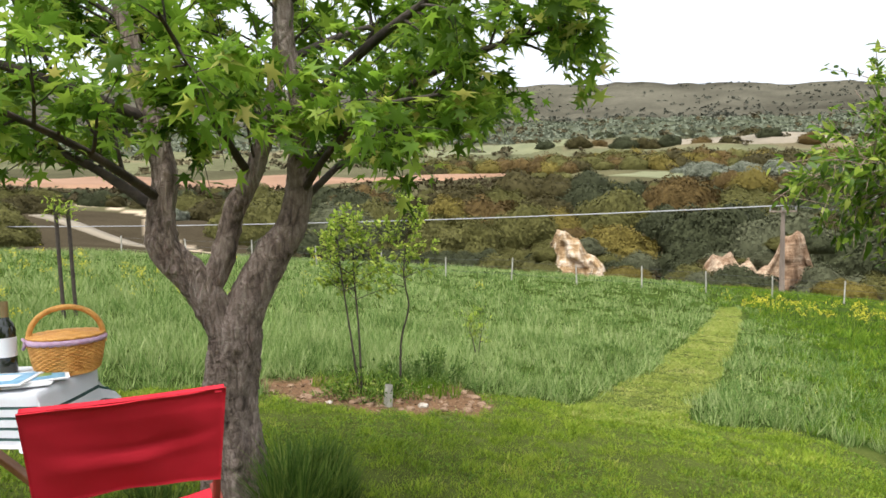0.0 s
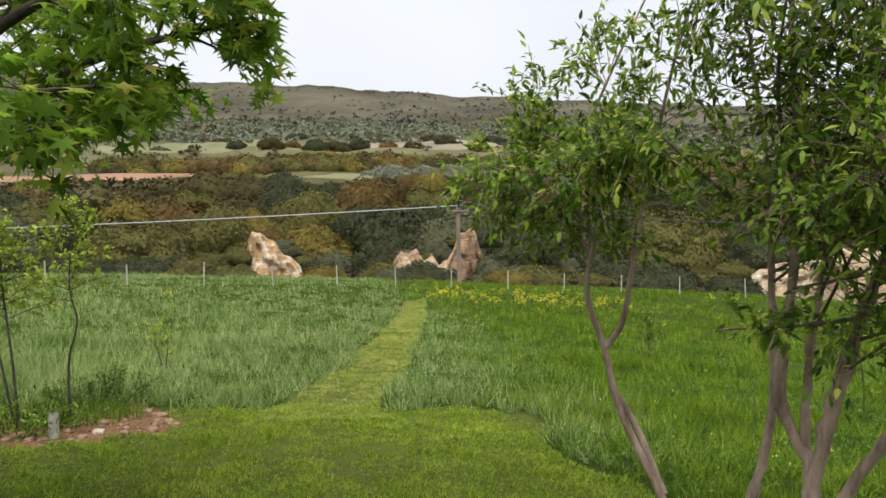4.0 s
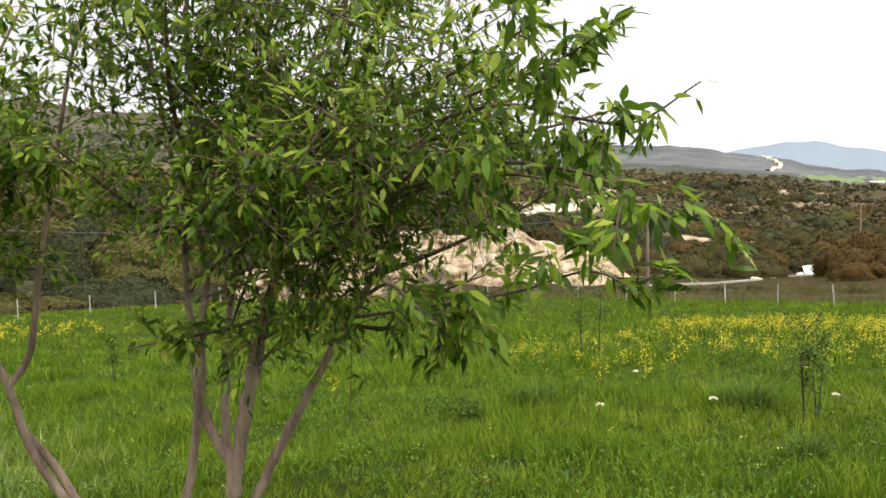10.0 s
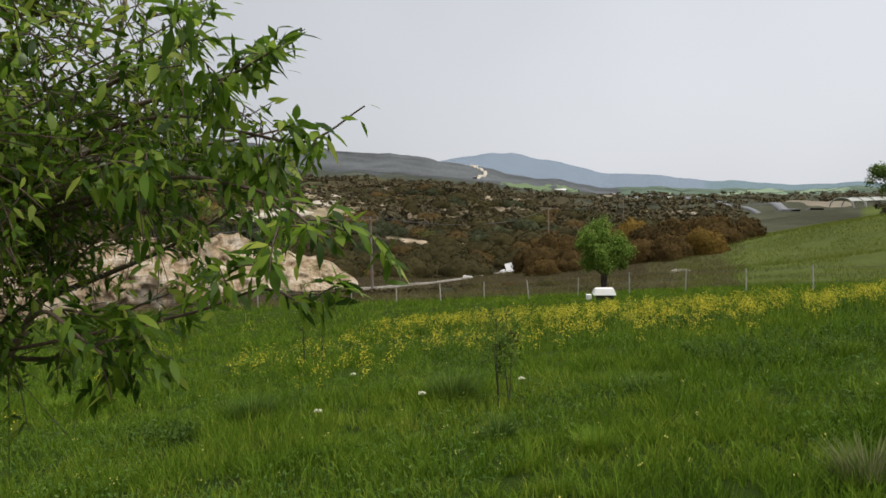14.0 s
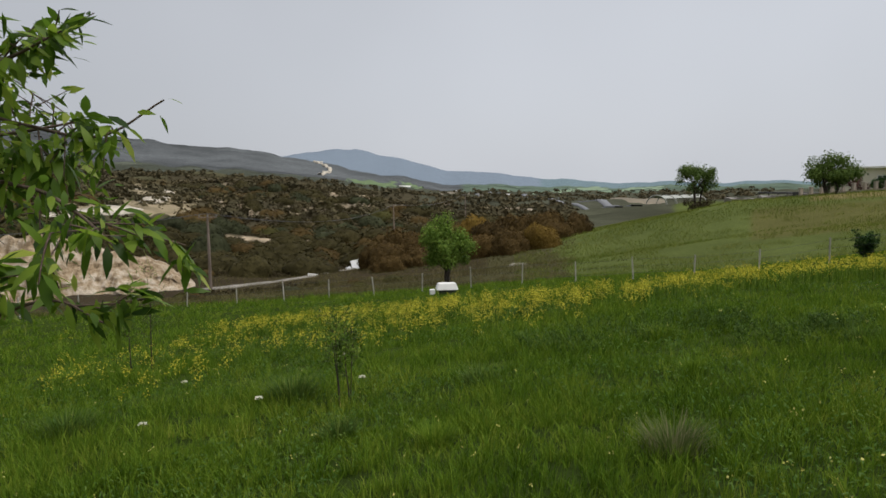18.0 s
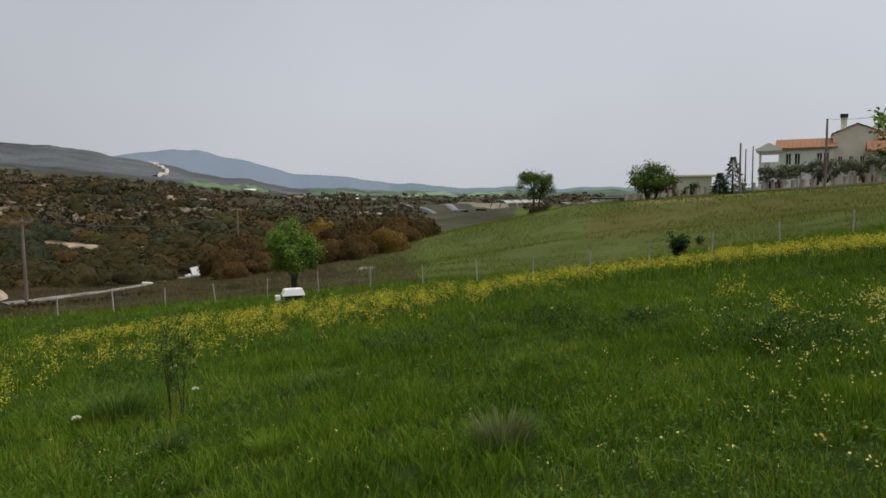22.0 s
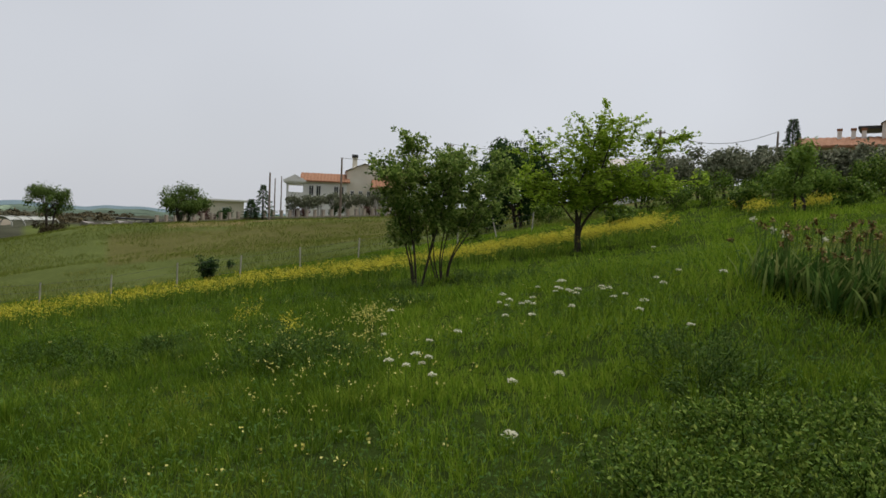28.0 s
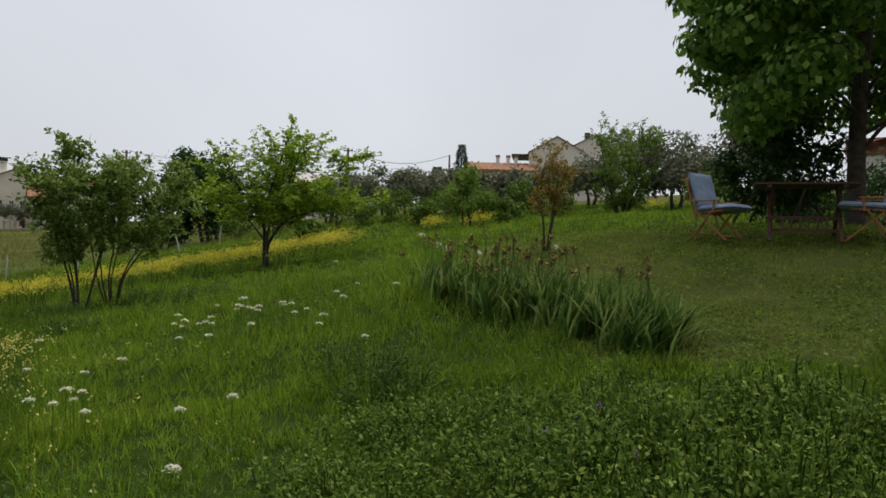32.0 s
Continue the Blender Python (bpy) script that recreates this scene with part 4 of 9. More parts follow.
def almond_trees():
    global rng
    rng = np.random.default_rng(42)
    # the slim one with crossing stems
    base = (2.62, 2.92, land_z(2.62, 2.92) - 0.05)
    limbs = [(local(p, base), a, b) for p, a, b in (
        ([base, (2.55, 2.94, -0.1), (2.5, 2.98, 0.07), (2.36, 3.09, 0.45), (2.3, 3.14, 0.77), (2.23, 3.19, 1.05), (2.25, 3.18, 1.29), (2.27, 3.16, 1.44), (2.21, 3.21, 1.79), (2.3, 3.1, 2.15), (2.44, 2.93, 2.6)], 0.025, 0.005),
        ([(2.3, 3.14, 0.77), (2.38, 3.09, 0.92), (2.42, 3.05, 1.28), (2.5, 3.02, 1.7), (2.5, 2.86, 2.2), (2.54, 2.7, 2.65)], 0.018, 0.006),
        ([(2.25, 3.18, 1.4), (2.1, 3.3, 1.6), (1.95, 3.4, 1.75)], 0.014, 0.005),
        ([(2.23, 3.2, 1.5), (2.25, 3.0, 1.65), (2.1, 2.9, 1.8)], 0.014, 0.005))]
    slim = tree("almond_tree", base, limbs,
         [dict(count=24, length=(0.22, 0.48), start=0.55, spread=0.9, up=0.1, r=0.4, sag=0.1), dict(count=5, length=(0.1, 0.3), start=0.2, spread=0.8, up=0.0, r=0.6, sag=0.15, n=5)],
         dict(per=14, size=0.058, shape=LANCE, droop=0.15, everywhere=True, jitter=0.012, width=1.45), ALMOND_LEAF, BARK_PALE, "slender young almond tree with crossing grey stems", "tree", "almond trees")
    part("side_stem", rods("side_stem", [taper(local([(2.53, 2.95, 0.02), (2.45, 3.05, 0.33), (2.35, 3.12, 0.55)], base), 0.02, 0.015)], BARK_PALE, 8), BARK_PALE, slim)
    # the broad one
    base = (2.68, 2.2, land_z(2.68, 2.2) - 0.05)
    limbs = [(local(p, base), a, b) for p, a, b in (
        ([(2.66, 2.25, base[2]), (2.66, 2.24, 0.06), (2.69, 2.2, 0.45), (2.77, 2.08, 1.07), (2.87, 1.94, 1.59), (2.96, 1.79, 2.15), (3.0, 1.7, 2.7)], 0.041, 0.008),
        ([(2.7, 2.2, base[2]), (2.72, 2.17, 0.15), (2.87, 1.93, 0.71), (3.01, 1.68, 1.18), (3.08, 1.53, 1.51), (3.12, 1.4, 2.0), (3.15, 1.3, 2.5)], 0.028, 0.007),
        ([(2.62, 2.55, base[2]), (2.65, 2.56, -0.06), (2.73, 2.47, 0.55), (2.72, 2.48, 1.2), (2.72, 2.48, 1.48), (2.67, 2.53, 2.02), (2.6, 2.6, 2.7)], 0.027, 0.007),
        ([(2.69, 2.24, 0.38), (2.67, 2.38, 0.69), (2.7, 2.34, 1.34), (2.7, 2.35, 1.87), (2.69, 2.37, 2.38), (2.7, 2.3, 2.9)], 0.027, 0.008),
        ([(2.68, 2.22, 0.2), (2.73, 2.3, 0.6), (2.82, 2.3, 1.2), (2.9, 2.2, 1.8), (3.0, 2.2, 2.5)], 0.024, 0.007))]
    limbs += [(local(p, base), a, b) for p, a, b in (
        ([(2.85, 1.96, 1.5), (2.78, 1.3, 1.78), (2.7, 0.85, 1.79), (2.55, 0.5, 1.83)], 0.012, 0.003),
        ([(2.95, 1.78, 1.0), (2.8, 1.44, 1.04), (2.72, 1.2, 1.2), (2.66, 1.0, 1.28)], 0.012, 0.003),
        ([(2.88, 1.93, 1.4), (2.76, 1.29, 1.6), (2.64, 0.9, 1.64), (2.55, 0.6, 1.58)], 0.012, 0.003),
        ([(2.8, 2.05, 1.07), (2.6, 2.15, 1.03), (2.28, 2.37, 1.0)], 0.013, 0.004),
        ([(2.9, 1.9, 1.7), (2.6, 1.5, 2.0), (2.3, 1.1, 2.3)], 0.018, 0.005),
        ([(2.8, 2.0, 1.3), (2.5, 1.8, 1.5), (2.2, 1.7, 1.7)], 0.016, 0.004),
        ([(2.72, 2.45, 1.4), (2.4, 2.5, 1.6), (2.1, 2.5, 1.8)], 0.014, 0.004),
        ([(2.7, 2.4, 1.7), (2.4, 2.2, 2.0), (2.2, 2.0, 2.3)], 0.014, 0.004),
        ([(3.0, 1.7, 1.2), (3.1, 1.2, 1.4), (3.0, 0.8, 1.6)], 0.014, 0.004))]
    t = thing("almond_tree", Matrix.Translation(base), "many-stemmed almond tree in full leaf with green fruit", "tree", "almond trees")
    main = [taper(*l) for l in limbs[:5]]
    arms = [taper(*l, n=8) for l in limbs[5:]]
    for _ in range(40):
        m = main[rng.integers(0, 5)][0]
        a = m[rng.integers(len(m) * 2 // 5, len(m))]
        c = np.array([2.6, 1.5, 2.05]) - np.array(base) + unit(rng.normal(size=3)) * rng.uniform(0.35, 1, 1) ** 0.5 * np.array([0.6, 0.95, 0.9])
        if _ > 33:
            bb = rng.uniform(56, 70)
            e, q = radians(rng.uniform(1, 17 - (bb - 60) * 0.6)), rng.uniform(2.45, 3.0)
            c = np.array(pol(bb, q, EYE + q * math.tan(e))) - np.array(base)
        if c[2] < 1.42 - base[2] or c[1] > 2.0 - base[1] and c[2] < 1.8 - base[2]:
            continue
        arms.append(taper([a, (a + c) / 2 + rng.normal(0, 0.06, 3), c], 0.008, 0.0025, 6))
    for _ in range(5):
        m = main[rng.integers(0, 5)][0]
        a = m[rng.integers(len(m) // 2, len(m))]
        c = np.array([2.35, 2.35, 2.65]) - np.array(base) + rng.uniform(-1, 1, 3) * np.array([0.4, 0.4, 0.5])
        arms.append(taper([a, (a + c) / 2 + rng.normal(0, 0.06, 3), c], 0.008, 0.0025, 6))
    for _ in range(7):
        m = main[rng.integers(0, 5)][0]
        q = rng.uniform(2.5, 3.0)
        c = np.array(pol(rng.uniform(50, 61), q, EYE + q * math.tan(radians(rng.uniform(-7, 3))))) - np.array(base)
        a = m[np.argmin(np.abs(m[:, 2] - c[2] + 0.2))]
        arms.append(taper([a, (a + c) / 2 + rng.normal(0, 0.04, 3), c], 0.007, 0.0025, 6))
    # the three long branches that reach out over the meadow, and their drooping side twigs
    reach = [[tuple(np.subtract(p, base)) for p in line] for line in REACH]
    arms = [taper(l, 0.0085, 0.0022, 9) for l in reach] + arms
    inner = grow(main, 12, (0.3, 0.6), 0.55, 0.9, 0.12, 0.35, 0.12)
    outer = grow(arms[:7], 7, (0.08, 0.2), 0.3, 0.85, 0.0, 0.5, 0.14) + grow(arms[7:16], 8, (0.1, 0.24), 0.15, 0.85, 0.14, 0.5, 0.06)
    inner += grow(arms[16:], 6, (0.15, 0.4), 0.15, 0.9, 0.05, 0.5, 0.1)
    twig = grow(inner, 5, (0.12, 0.3), 0.2, 0.8, 0, 0.6, 0.15, 5) + grow(outer, 1, (0.06, 0.14), 0.2, 0.8, 0, 0.6, 0.2, 5)
    for m in main:
        q = len(m[1])
        knots = 1 + 0.1 * rng.random(q) + 0.35 * (rng.random(q) < 0.16)
        part("stem", rods("stem", [(m[0] + rng.normal(0, 0.0025, m[0].shape), m[1] * 0.92 * knots)], BARK_PALE, 10, 0.002), BARK_PALE, t)
    part("branch_work", rods("branch_work", arms + inner + outer + twig, BARK_TWIG, 5), BARK_TWIG, t)
    v, f = leaves_on(inner + twig, 9, 0.058, LANCE, 0.15, 0.1, 1.0, 1.25, 0.02)
    part("crown", mesh_of("crown", v, f, ALMOND_LEAF), ALMOND_LEAF, t)
    v, f = leaves_on(outer + arms + twig[-len(outer):], 8, 0.076, LANCE, 0.45, 0.1, 0.8, 1.2, 0.014)
    w, q = leaves_on(arms + arms[:7], 17, 0.066, LANCE, 0.4, 0.2, 0.8, 1.2, 0.012)
    f = [np.concatenate([a_, b_ + len(v)]) for a_, b_ in zip(f, q)]
    v = np.concatenate([v, w])
    part("outer_crown", mesh_of("outer_crown", v, f, ALMOND_LEAF), ALMOND_LEAF, t, "long drooping leaves of the outer twigs")
    ends = np.array([l[0][rng.integers(2, len(l[0]))] for l in inner[::4] + outer[::5]])
    for p in ends[:16]:
        bm = bmesh.new()
        bmesh.ops.create_uvsphere(bm, u_segments=10, v_segments=8, radius=0.013, matrix=Matrix.Translation(p + np.array([0, 0, -0.02])) @ Matrix.Diagonal((0.85, 0.75, 1.35, 1)))
        part("almond_fruit", bm, FRUIT, t, "green unripe almond")
    return t


almond_trees()


def lumps_of(rx, ry, rz, lumps, seed):
    """Centres and radii of the lumps of a crown, its base at z = 0."""
    g = np.random.default_rng(seed)
    c = unit(g.normal(size=(lumps, 3)) * [1, 1, 0.8]) * np.array([rx, ry, rz]) * g.uniform(0.42, 0.76, (lumps, 1))
    c[:, 2] = np.abs(c[:, 2]) * 0.95 + 0.06 * rz
    return g, c, g.uniform(0.26, 0.5, lumps) * min(rx, ry)


def blob_points(n, rx, ry, rz, lumps, seed):
    """Points near the skin of a lumpy crown, its base at z = 0."""
    g, c, s = lumps_of(rx, ry, rz, lumps, seed)
    i = g.integers(0, lumps, n)
    d = unit(g.normal(size=(n, 3)))
    d[:, 2] = np.where(d[:, 2] < -0.3, -d[:, 2], d[:, 2])
    p = c[i] + d * s[i, None] * g.uniform(0.8, 1.12, (n, 1))
    p[:, 2] = np.maximum(p[:, 2], 0.05)
    return p, d


def dome_crown(n, high, lumps, seed, detail=3):
    """A dense rounded crown of radius 1: leaf places and facings over its bosses, and the twiggy body under them."""
    g = np.random.default_rng(seed)
    boss = unit(g.normal(size=(lumps, 3)) * [1, 1, 0.9])
    boss[:, 2] = np.abs(boss[:, 2])
    width, ph = g.uniform(0.15, 0.27, lumps), g.uniform(0, 6.3, 3)
    def skin(d):
        off = ((d[:, None] - boss[None]) ** 2).sum(2)
        puff = np.exp(-off / (2 * width**2))
        big = 0.1 * np.sin(2.1 * d[:, 0] + ph[0]) + 0.09 * np.sin(3.3 * d[:, 1] + ph[1]) + 0.06 * np.sin(5 * d[:, 0] - 4 * d[:, 2] + ph[2])
        return 0.8 + big + 0.24 * puff.max(1), puff.argmax(1)
    d = unit(g.normal(size=(n, 3)))
    d[:, 2] = np.where(d[:, 2] < -0.12, -d[:, 2], d[:, 2])
    r, i = skin(d)
    shape = np.array([1, 1, high])
    p = d * shape * (r * g.uniform(0.93, 1.05, n))[:, None]
    p[:, 2] = np.maximum(p[:, 2], 0.0) + 0.02
    face = d / shape + 0.42 * (d - boss[i]) / width[i, None]
    bm = bmesh.new()
    bmesh.ops.create_icosphere(bm, subdivisions=detail, radius=1)
    v = np.array([q.co[:] for q in bm.verts])
    f = np.array([[q.index for q in t.verts] for t in bm.faces])
    bm.free()
    v = v * (skin(unit(v))[0] * 0.96 + 0.035 * np.sin(v[:, 0] * 23 + ph[0]) * np.sin(v[:, 1] * 21 + ph[1]) * np.cos(v[:, 2] * 19))[:, None] * shape
    v[:, 2] = np.maximum(v[:, 2], -0.15)
    return p, face, v, f


def bush_mesh(name, seed, high, n, size, mat, lumps=30, detail=3, jitter=0.32):
    p, face, w, q = dome_crown(n, high, lumps, seed, detail)
    v, f = scatter(p, rng.normal(size=p.shape), size * rng.uniform(0.5, 1.4, n), *TRI, width=1.2, facing=unit(face) + jitter * rng.normal(size=p.shape))
    return mesh_of(name, np.concatenate([v, w]), np.concatenate([f[0], q + len(v)]), mat)


KIND_WORDS = ("dark moss-green", "dark olive", "olive", "grey-green", "yellow-olive", "rust-brown")
SCRUB = [bush_mesh("scrub_bush", 100 + i, 0.85, 5600, 0.052, SCRUB_KINDS[i % 6], 26 + 2 * (i % 5)) for i in range(18)]
SILVER = bush_mesh("silver_bush", 120, 0.75, 4200, 0.065, SILVER_LEAF, 24)


# small eroded scarps on the valley slope: bearings of both ends, distance, elevations of top and foot
SCARPS = ((85.0, 86.3, 209, -0.4, -1.6), (86.5, 88.0, 196, -1.0, -2.3), (88.3, 89.4, 227, -0.8, -1.2), (90.9, 92.2, 224, -1.4, -1.8), (94.1, 95.9, 296, -0.8, -1.6), (105.0, 106.3, 292, -1.5, -2.0), (107.4, 109.4, 274, -1.6, -1.9), (110.0, 112.2, 283, -1.7, -2.0), (81.9, 84.1, 218, -0.4, -0.7))


def open_ground(b, r):
    """Where no scrub grows: fields, roads, banks."""
    if -33 < b < -19 and r < 92 or b < -8 and r < 110 and abs(b + 31 - (130 - r) * 0.18) < 5:
        return True
    if b < 60 and 145 < r < 190 or 10 < b < 21 and 136 < r < 190 or b < 7 and 140 < r < 210:
        return True
    if r < 60.5 and (8.3 < b < 14 or 19 < b < 28.5) or 49 < b < 82 and r < 80 or 70 < b < 116 and r < 60 or 81 < b < 92 and r < 86 or 92 < b < 96.2 and r < 100 or b > 96 and r < 112 or b > 112 or b > 103 and r > 190:
        return True
    if 75 < b < 82.4 and 160 < r < 300 or 72 < b < 76.4 and 128 < r < 168:
        return True
    return b > 84 and r > 120 and float(vnoise(np.array([r * math.sin(radians(b))]), np.array([r * math.cos(radians(b))]), 11, 31)[0]) > 0.72


def kind_at(x, y, r, b):
    """Which kind of scrub grows there: greens below, rust and dark olive higher up, brown heath down the valley."""
    n = float(vnoise(np.array([x]), np.array([y]), 17, 51)[0]) * 0.6 + rng.random() * 0.4
    if b > 74:
        order = (1, 5, 1, 1, 0, 5, 2)
    elif r < 82:
        order = (2, 3, 2, 0, 2, 3, 4)
    elif r < 145:
        order = (0, 2, 1, 0, 2, 5, 4)
    else:
        order = (2, 1, 5, 2, 4, 1, 2)
    return order[int(np.clip(n * 7, 0, 6))]


# how high the scrub of the near slope stands, seen from the lawn: bearing, elevation
CREST = (-34, 3.9, 4.2, 7.6, 12.3, 13.6, 20.2, 22, 26.3, 40, 60, 74, 75, 82, 83), (1.5, 1.5, 2.8, 3.2, 3.2, 1.7, 1.5, 2.2, 2.4, 1.5, 0.3, -0.6, -1.7, -1.7, 9)


def scrub_on_slopes():
    spots, taken = [], []
    def place(b0, b1, r0, r1, tries, lo, hi, gap, high=1.0):
        for _ in range(tries):
            b, r = rng.uniform(b0, b1), r0 * (r1 / r0) ** rng.random()
            s = lo + (hi - lo) * rng.random() ** 1.3
            x, y = r * math.sin(radians(b)), r * math.cos(radians(b))
            crest = math.degrees(math.atan2(land_z(x, y) + 0.8 * s * high - EYE, r))
            g = math.degrees(s / r)
            if any(b0 - g < b < b1 + g and r < d + s and crest > low for b0, b1, d, _, low in SCARPS) or r < 170 and crest > np.interp(b, *CREST) or open_ground(b, r) or any((x - u) ** 2 + (y - w) ** 2 < (gap * (s + q)) ** 2 for u, w, q in taken):
                continue
            taken.append((x, y, s))
            m = Matrix.Translation((x, y, land_z(x, y) - 0.18 * s)) @ Matrix.Rotation(rng.uniform(0, 6.3), 4, "Z") @ Matrix.Diagonal((s * rng.uniform(0.95, 1.35), s, s * rng.uniform(0.85, 1.2) * high, 1))
            spots.append((r, b, m, kind_at(x, y, r, b)))
    place(-34, 76, 74, 128, 1500, 4.0, 6.0, 0.74, 1.2)
    place(-34, 76, 58, 80, 1500, 2.0, 3.6, 0.72, 1.1)
    place(-34, 76, 82, 144, 1600, 1.6, 3.0, 0.72, 1.1)
    place(-2, 66, 192, 250, 900, 3.2, 5.4, 0.45, 1.1)
    place(72, 97, 74, 134, 700, 2.4, 3.8, 0.74)
    place(72, 97, 66, 134, 900, 1.0, 2.0, 0.74)
    place(70, 112, 128, 330, 900, 3.4, 5.4, 0.74)
    place(70, 112, 128, 330, 900, 1.6, 3.2, 0.72)
    spots.sort(key=lambda q: q[0] + (200 if q[1] > 76 else 0))
    for i, (r, b, m, kind_) in enumerate(spots[:285]):
        ob = new("scrub_bush", SCRUB[kind_ + 6 * (i % 3)])
        ob.matrix_world = m
        tagged(ob, f"dense {KIND_WORDS[kind_]} scrub oak bush on the hillside", "bush", "scrub on the slope")
    packs = []
    for q in range(8):
        n, size, lumps = (1100, 0.075, 24) if q < 4 else (520, 0.1, 16)
        p, face, w, c = dome_crown(n, 0.9, lumps, 140 + q, 3 if q < 4 else 2)
        v, f = scatter(p, rng.normal(size=p.shape), size * rng.uniform(0.5, 1.4, n), *TRI, width=1.3, facing=unit(face) + 0.26 * rng.normal(size=p.shape))
        packs.append((np.concatenate([v, w]), np.concatenate([f[0], c + len(v)])))
    rest = spots[285:]
    for kind_, mat in enumerate(SCRUB_KINDS):
        vs, fs, k = [], [], 0
        for i, (r, b, m, q) in enumerate(rest):
            if q == kind_:
                pv, pf = packs[i % 4 + (4 if r > 150 else 0)]
                a = np.array(m)
                vs.append(pv @ a[:3, :3].T + a[:3, 3])
                fs.append(pf + k)
                k += len(pv)
        if not vs:
            continue
        tagged(new("hillside_scrub", mesh_of("hillside_scrub", np.concatenate(vs), np.concatenate(fs), mat)), f"rounded {KIND_WORDS[kind_]} scrub bushes covering the valley slope", "scrub", kind="stuff")
    for b, r, s in ((21.0, 166, 4.6), (23.5, 170, 4.0), (26, 172, 4.2), (19.5, 176, 3.6), (28.5, 168, 3.8), (-6, 92, 2.4), (-22, 88, 2.2), (33, 120, 3.2)):
        ob = new("silver_bush", SILVER)
        ob.matrix_world = Matrix.Translation(on_land(b, r, -0.3)) @ Matrix.Rotation(b * r, 4, "Z") @ Matrix.Diagonal((s * 1.35, s * 1.2, s, 1))
        tagged(ob, "pale silvery olive bush among darker scrub", "bush", "silver bushes")
    # round trees standing in the fields
    for i, (b, r, s, q) in enumerate(((-3.5, 350, 4.5, 1), (2.5, 360, 4.0, 3), (8.2, 345, 4.6, 0), (11.0, 340, 6.0, 1), (12.6, 350, 4.4, 5), (14.4, 335, 6.6, 0), (16.2, 340, 7.2, 1), (17.8, 345, 6.2, 0), (20.4, 360, 5.2, 5), (22.5, 350, 6.0, 1), (25, 370, 5.6, 0), (28, 355, 5.4, 5), (31.5, 365, 6.0, 1), (35, 360, 5.6, 2), (13, 440, 6.5, 0), (19, 450, 7.5, 3), (24, 450, 7, 1), (7, 445, 6.5, 1), (29, 460, 7, 0), (2, 450, 6, 1))):
        ob = new("field_tree", SCRUB[q + 6 * (i % 3)])
        ob.matrix_world = Matrix.Translation(on_land(b, r, -0.5)) @ Matrix.Rotation(i * 1.9, 4, "Z") @ Matrix.Diagonal((s * 1.15, s, s * 1.05, 1))
        tagged(ob, f"round {KIND_WORDS[q]} tree standing in the far fields", "tree", "field trees")


scrub_on_slopes()


def clump_field(name, b, r, s, mat, label, k=12, card=0.8):
    """Small far-off crowns, each a handful of leaf clumps."""
    x, y = r * np.sin(np.radians(b)), r * np.cos(np.radians(b))
    p, d = blob_points(len(x) * k, 1, 1, 0.8, 40, 5)
    p = p * np.repeat(s, k)[:, None] + np.repeat(np.stack([x, y, land(x, y)], -1), k, 0)
    v, f = scatter(p, rng.normal(size=d.shape), np.repeat(s, k) * card, *TRI, width=1.6, facing=d + [0, 0, 0.3] + 0.4 * rng.normal(size=d.shape))
    tagged(new(name, mesh_of(name, v, f, mat)), label, "scrub", kind="stuff")


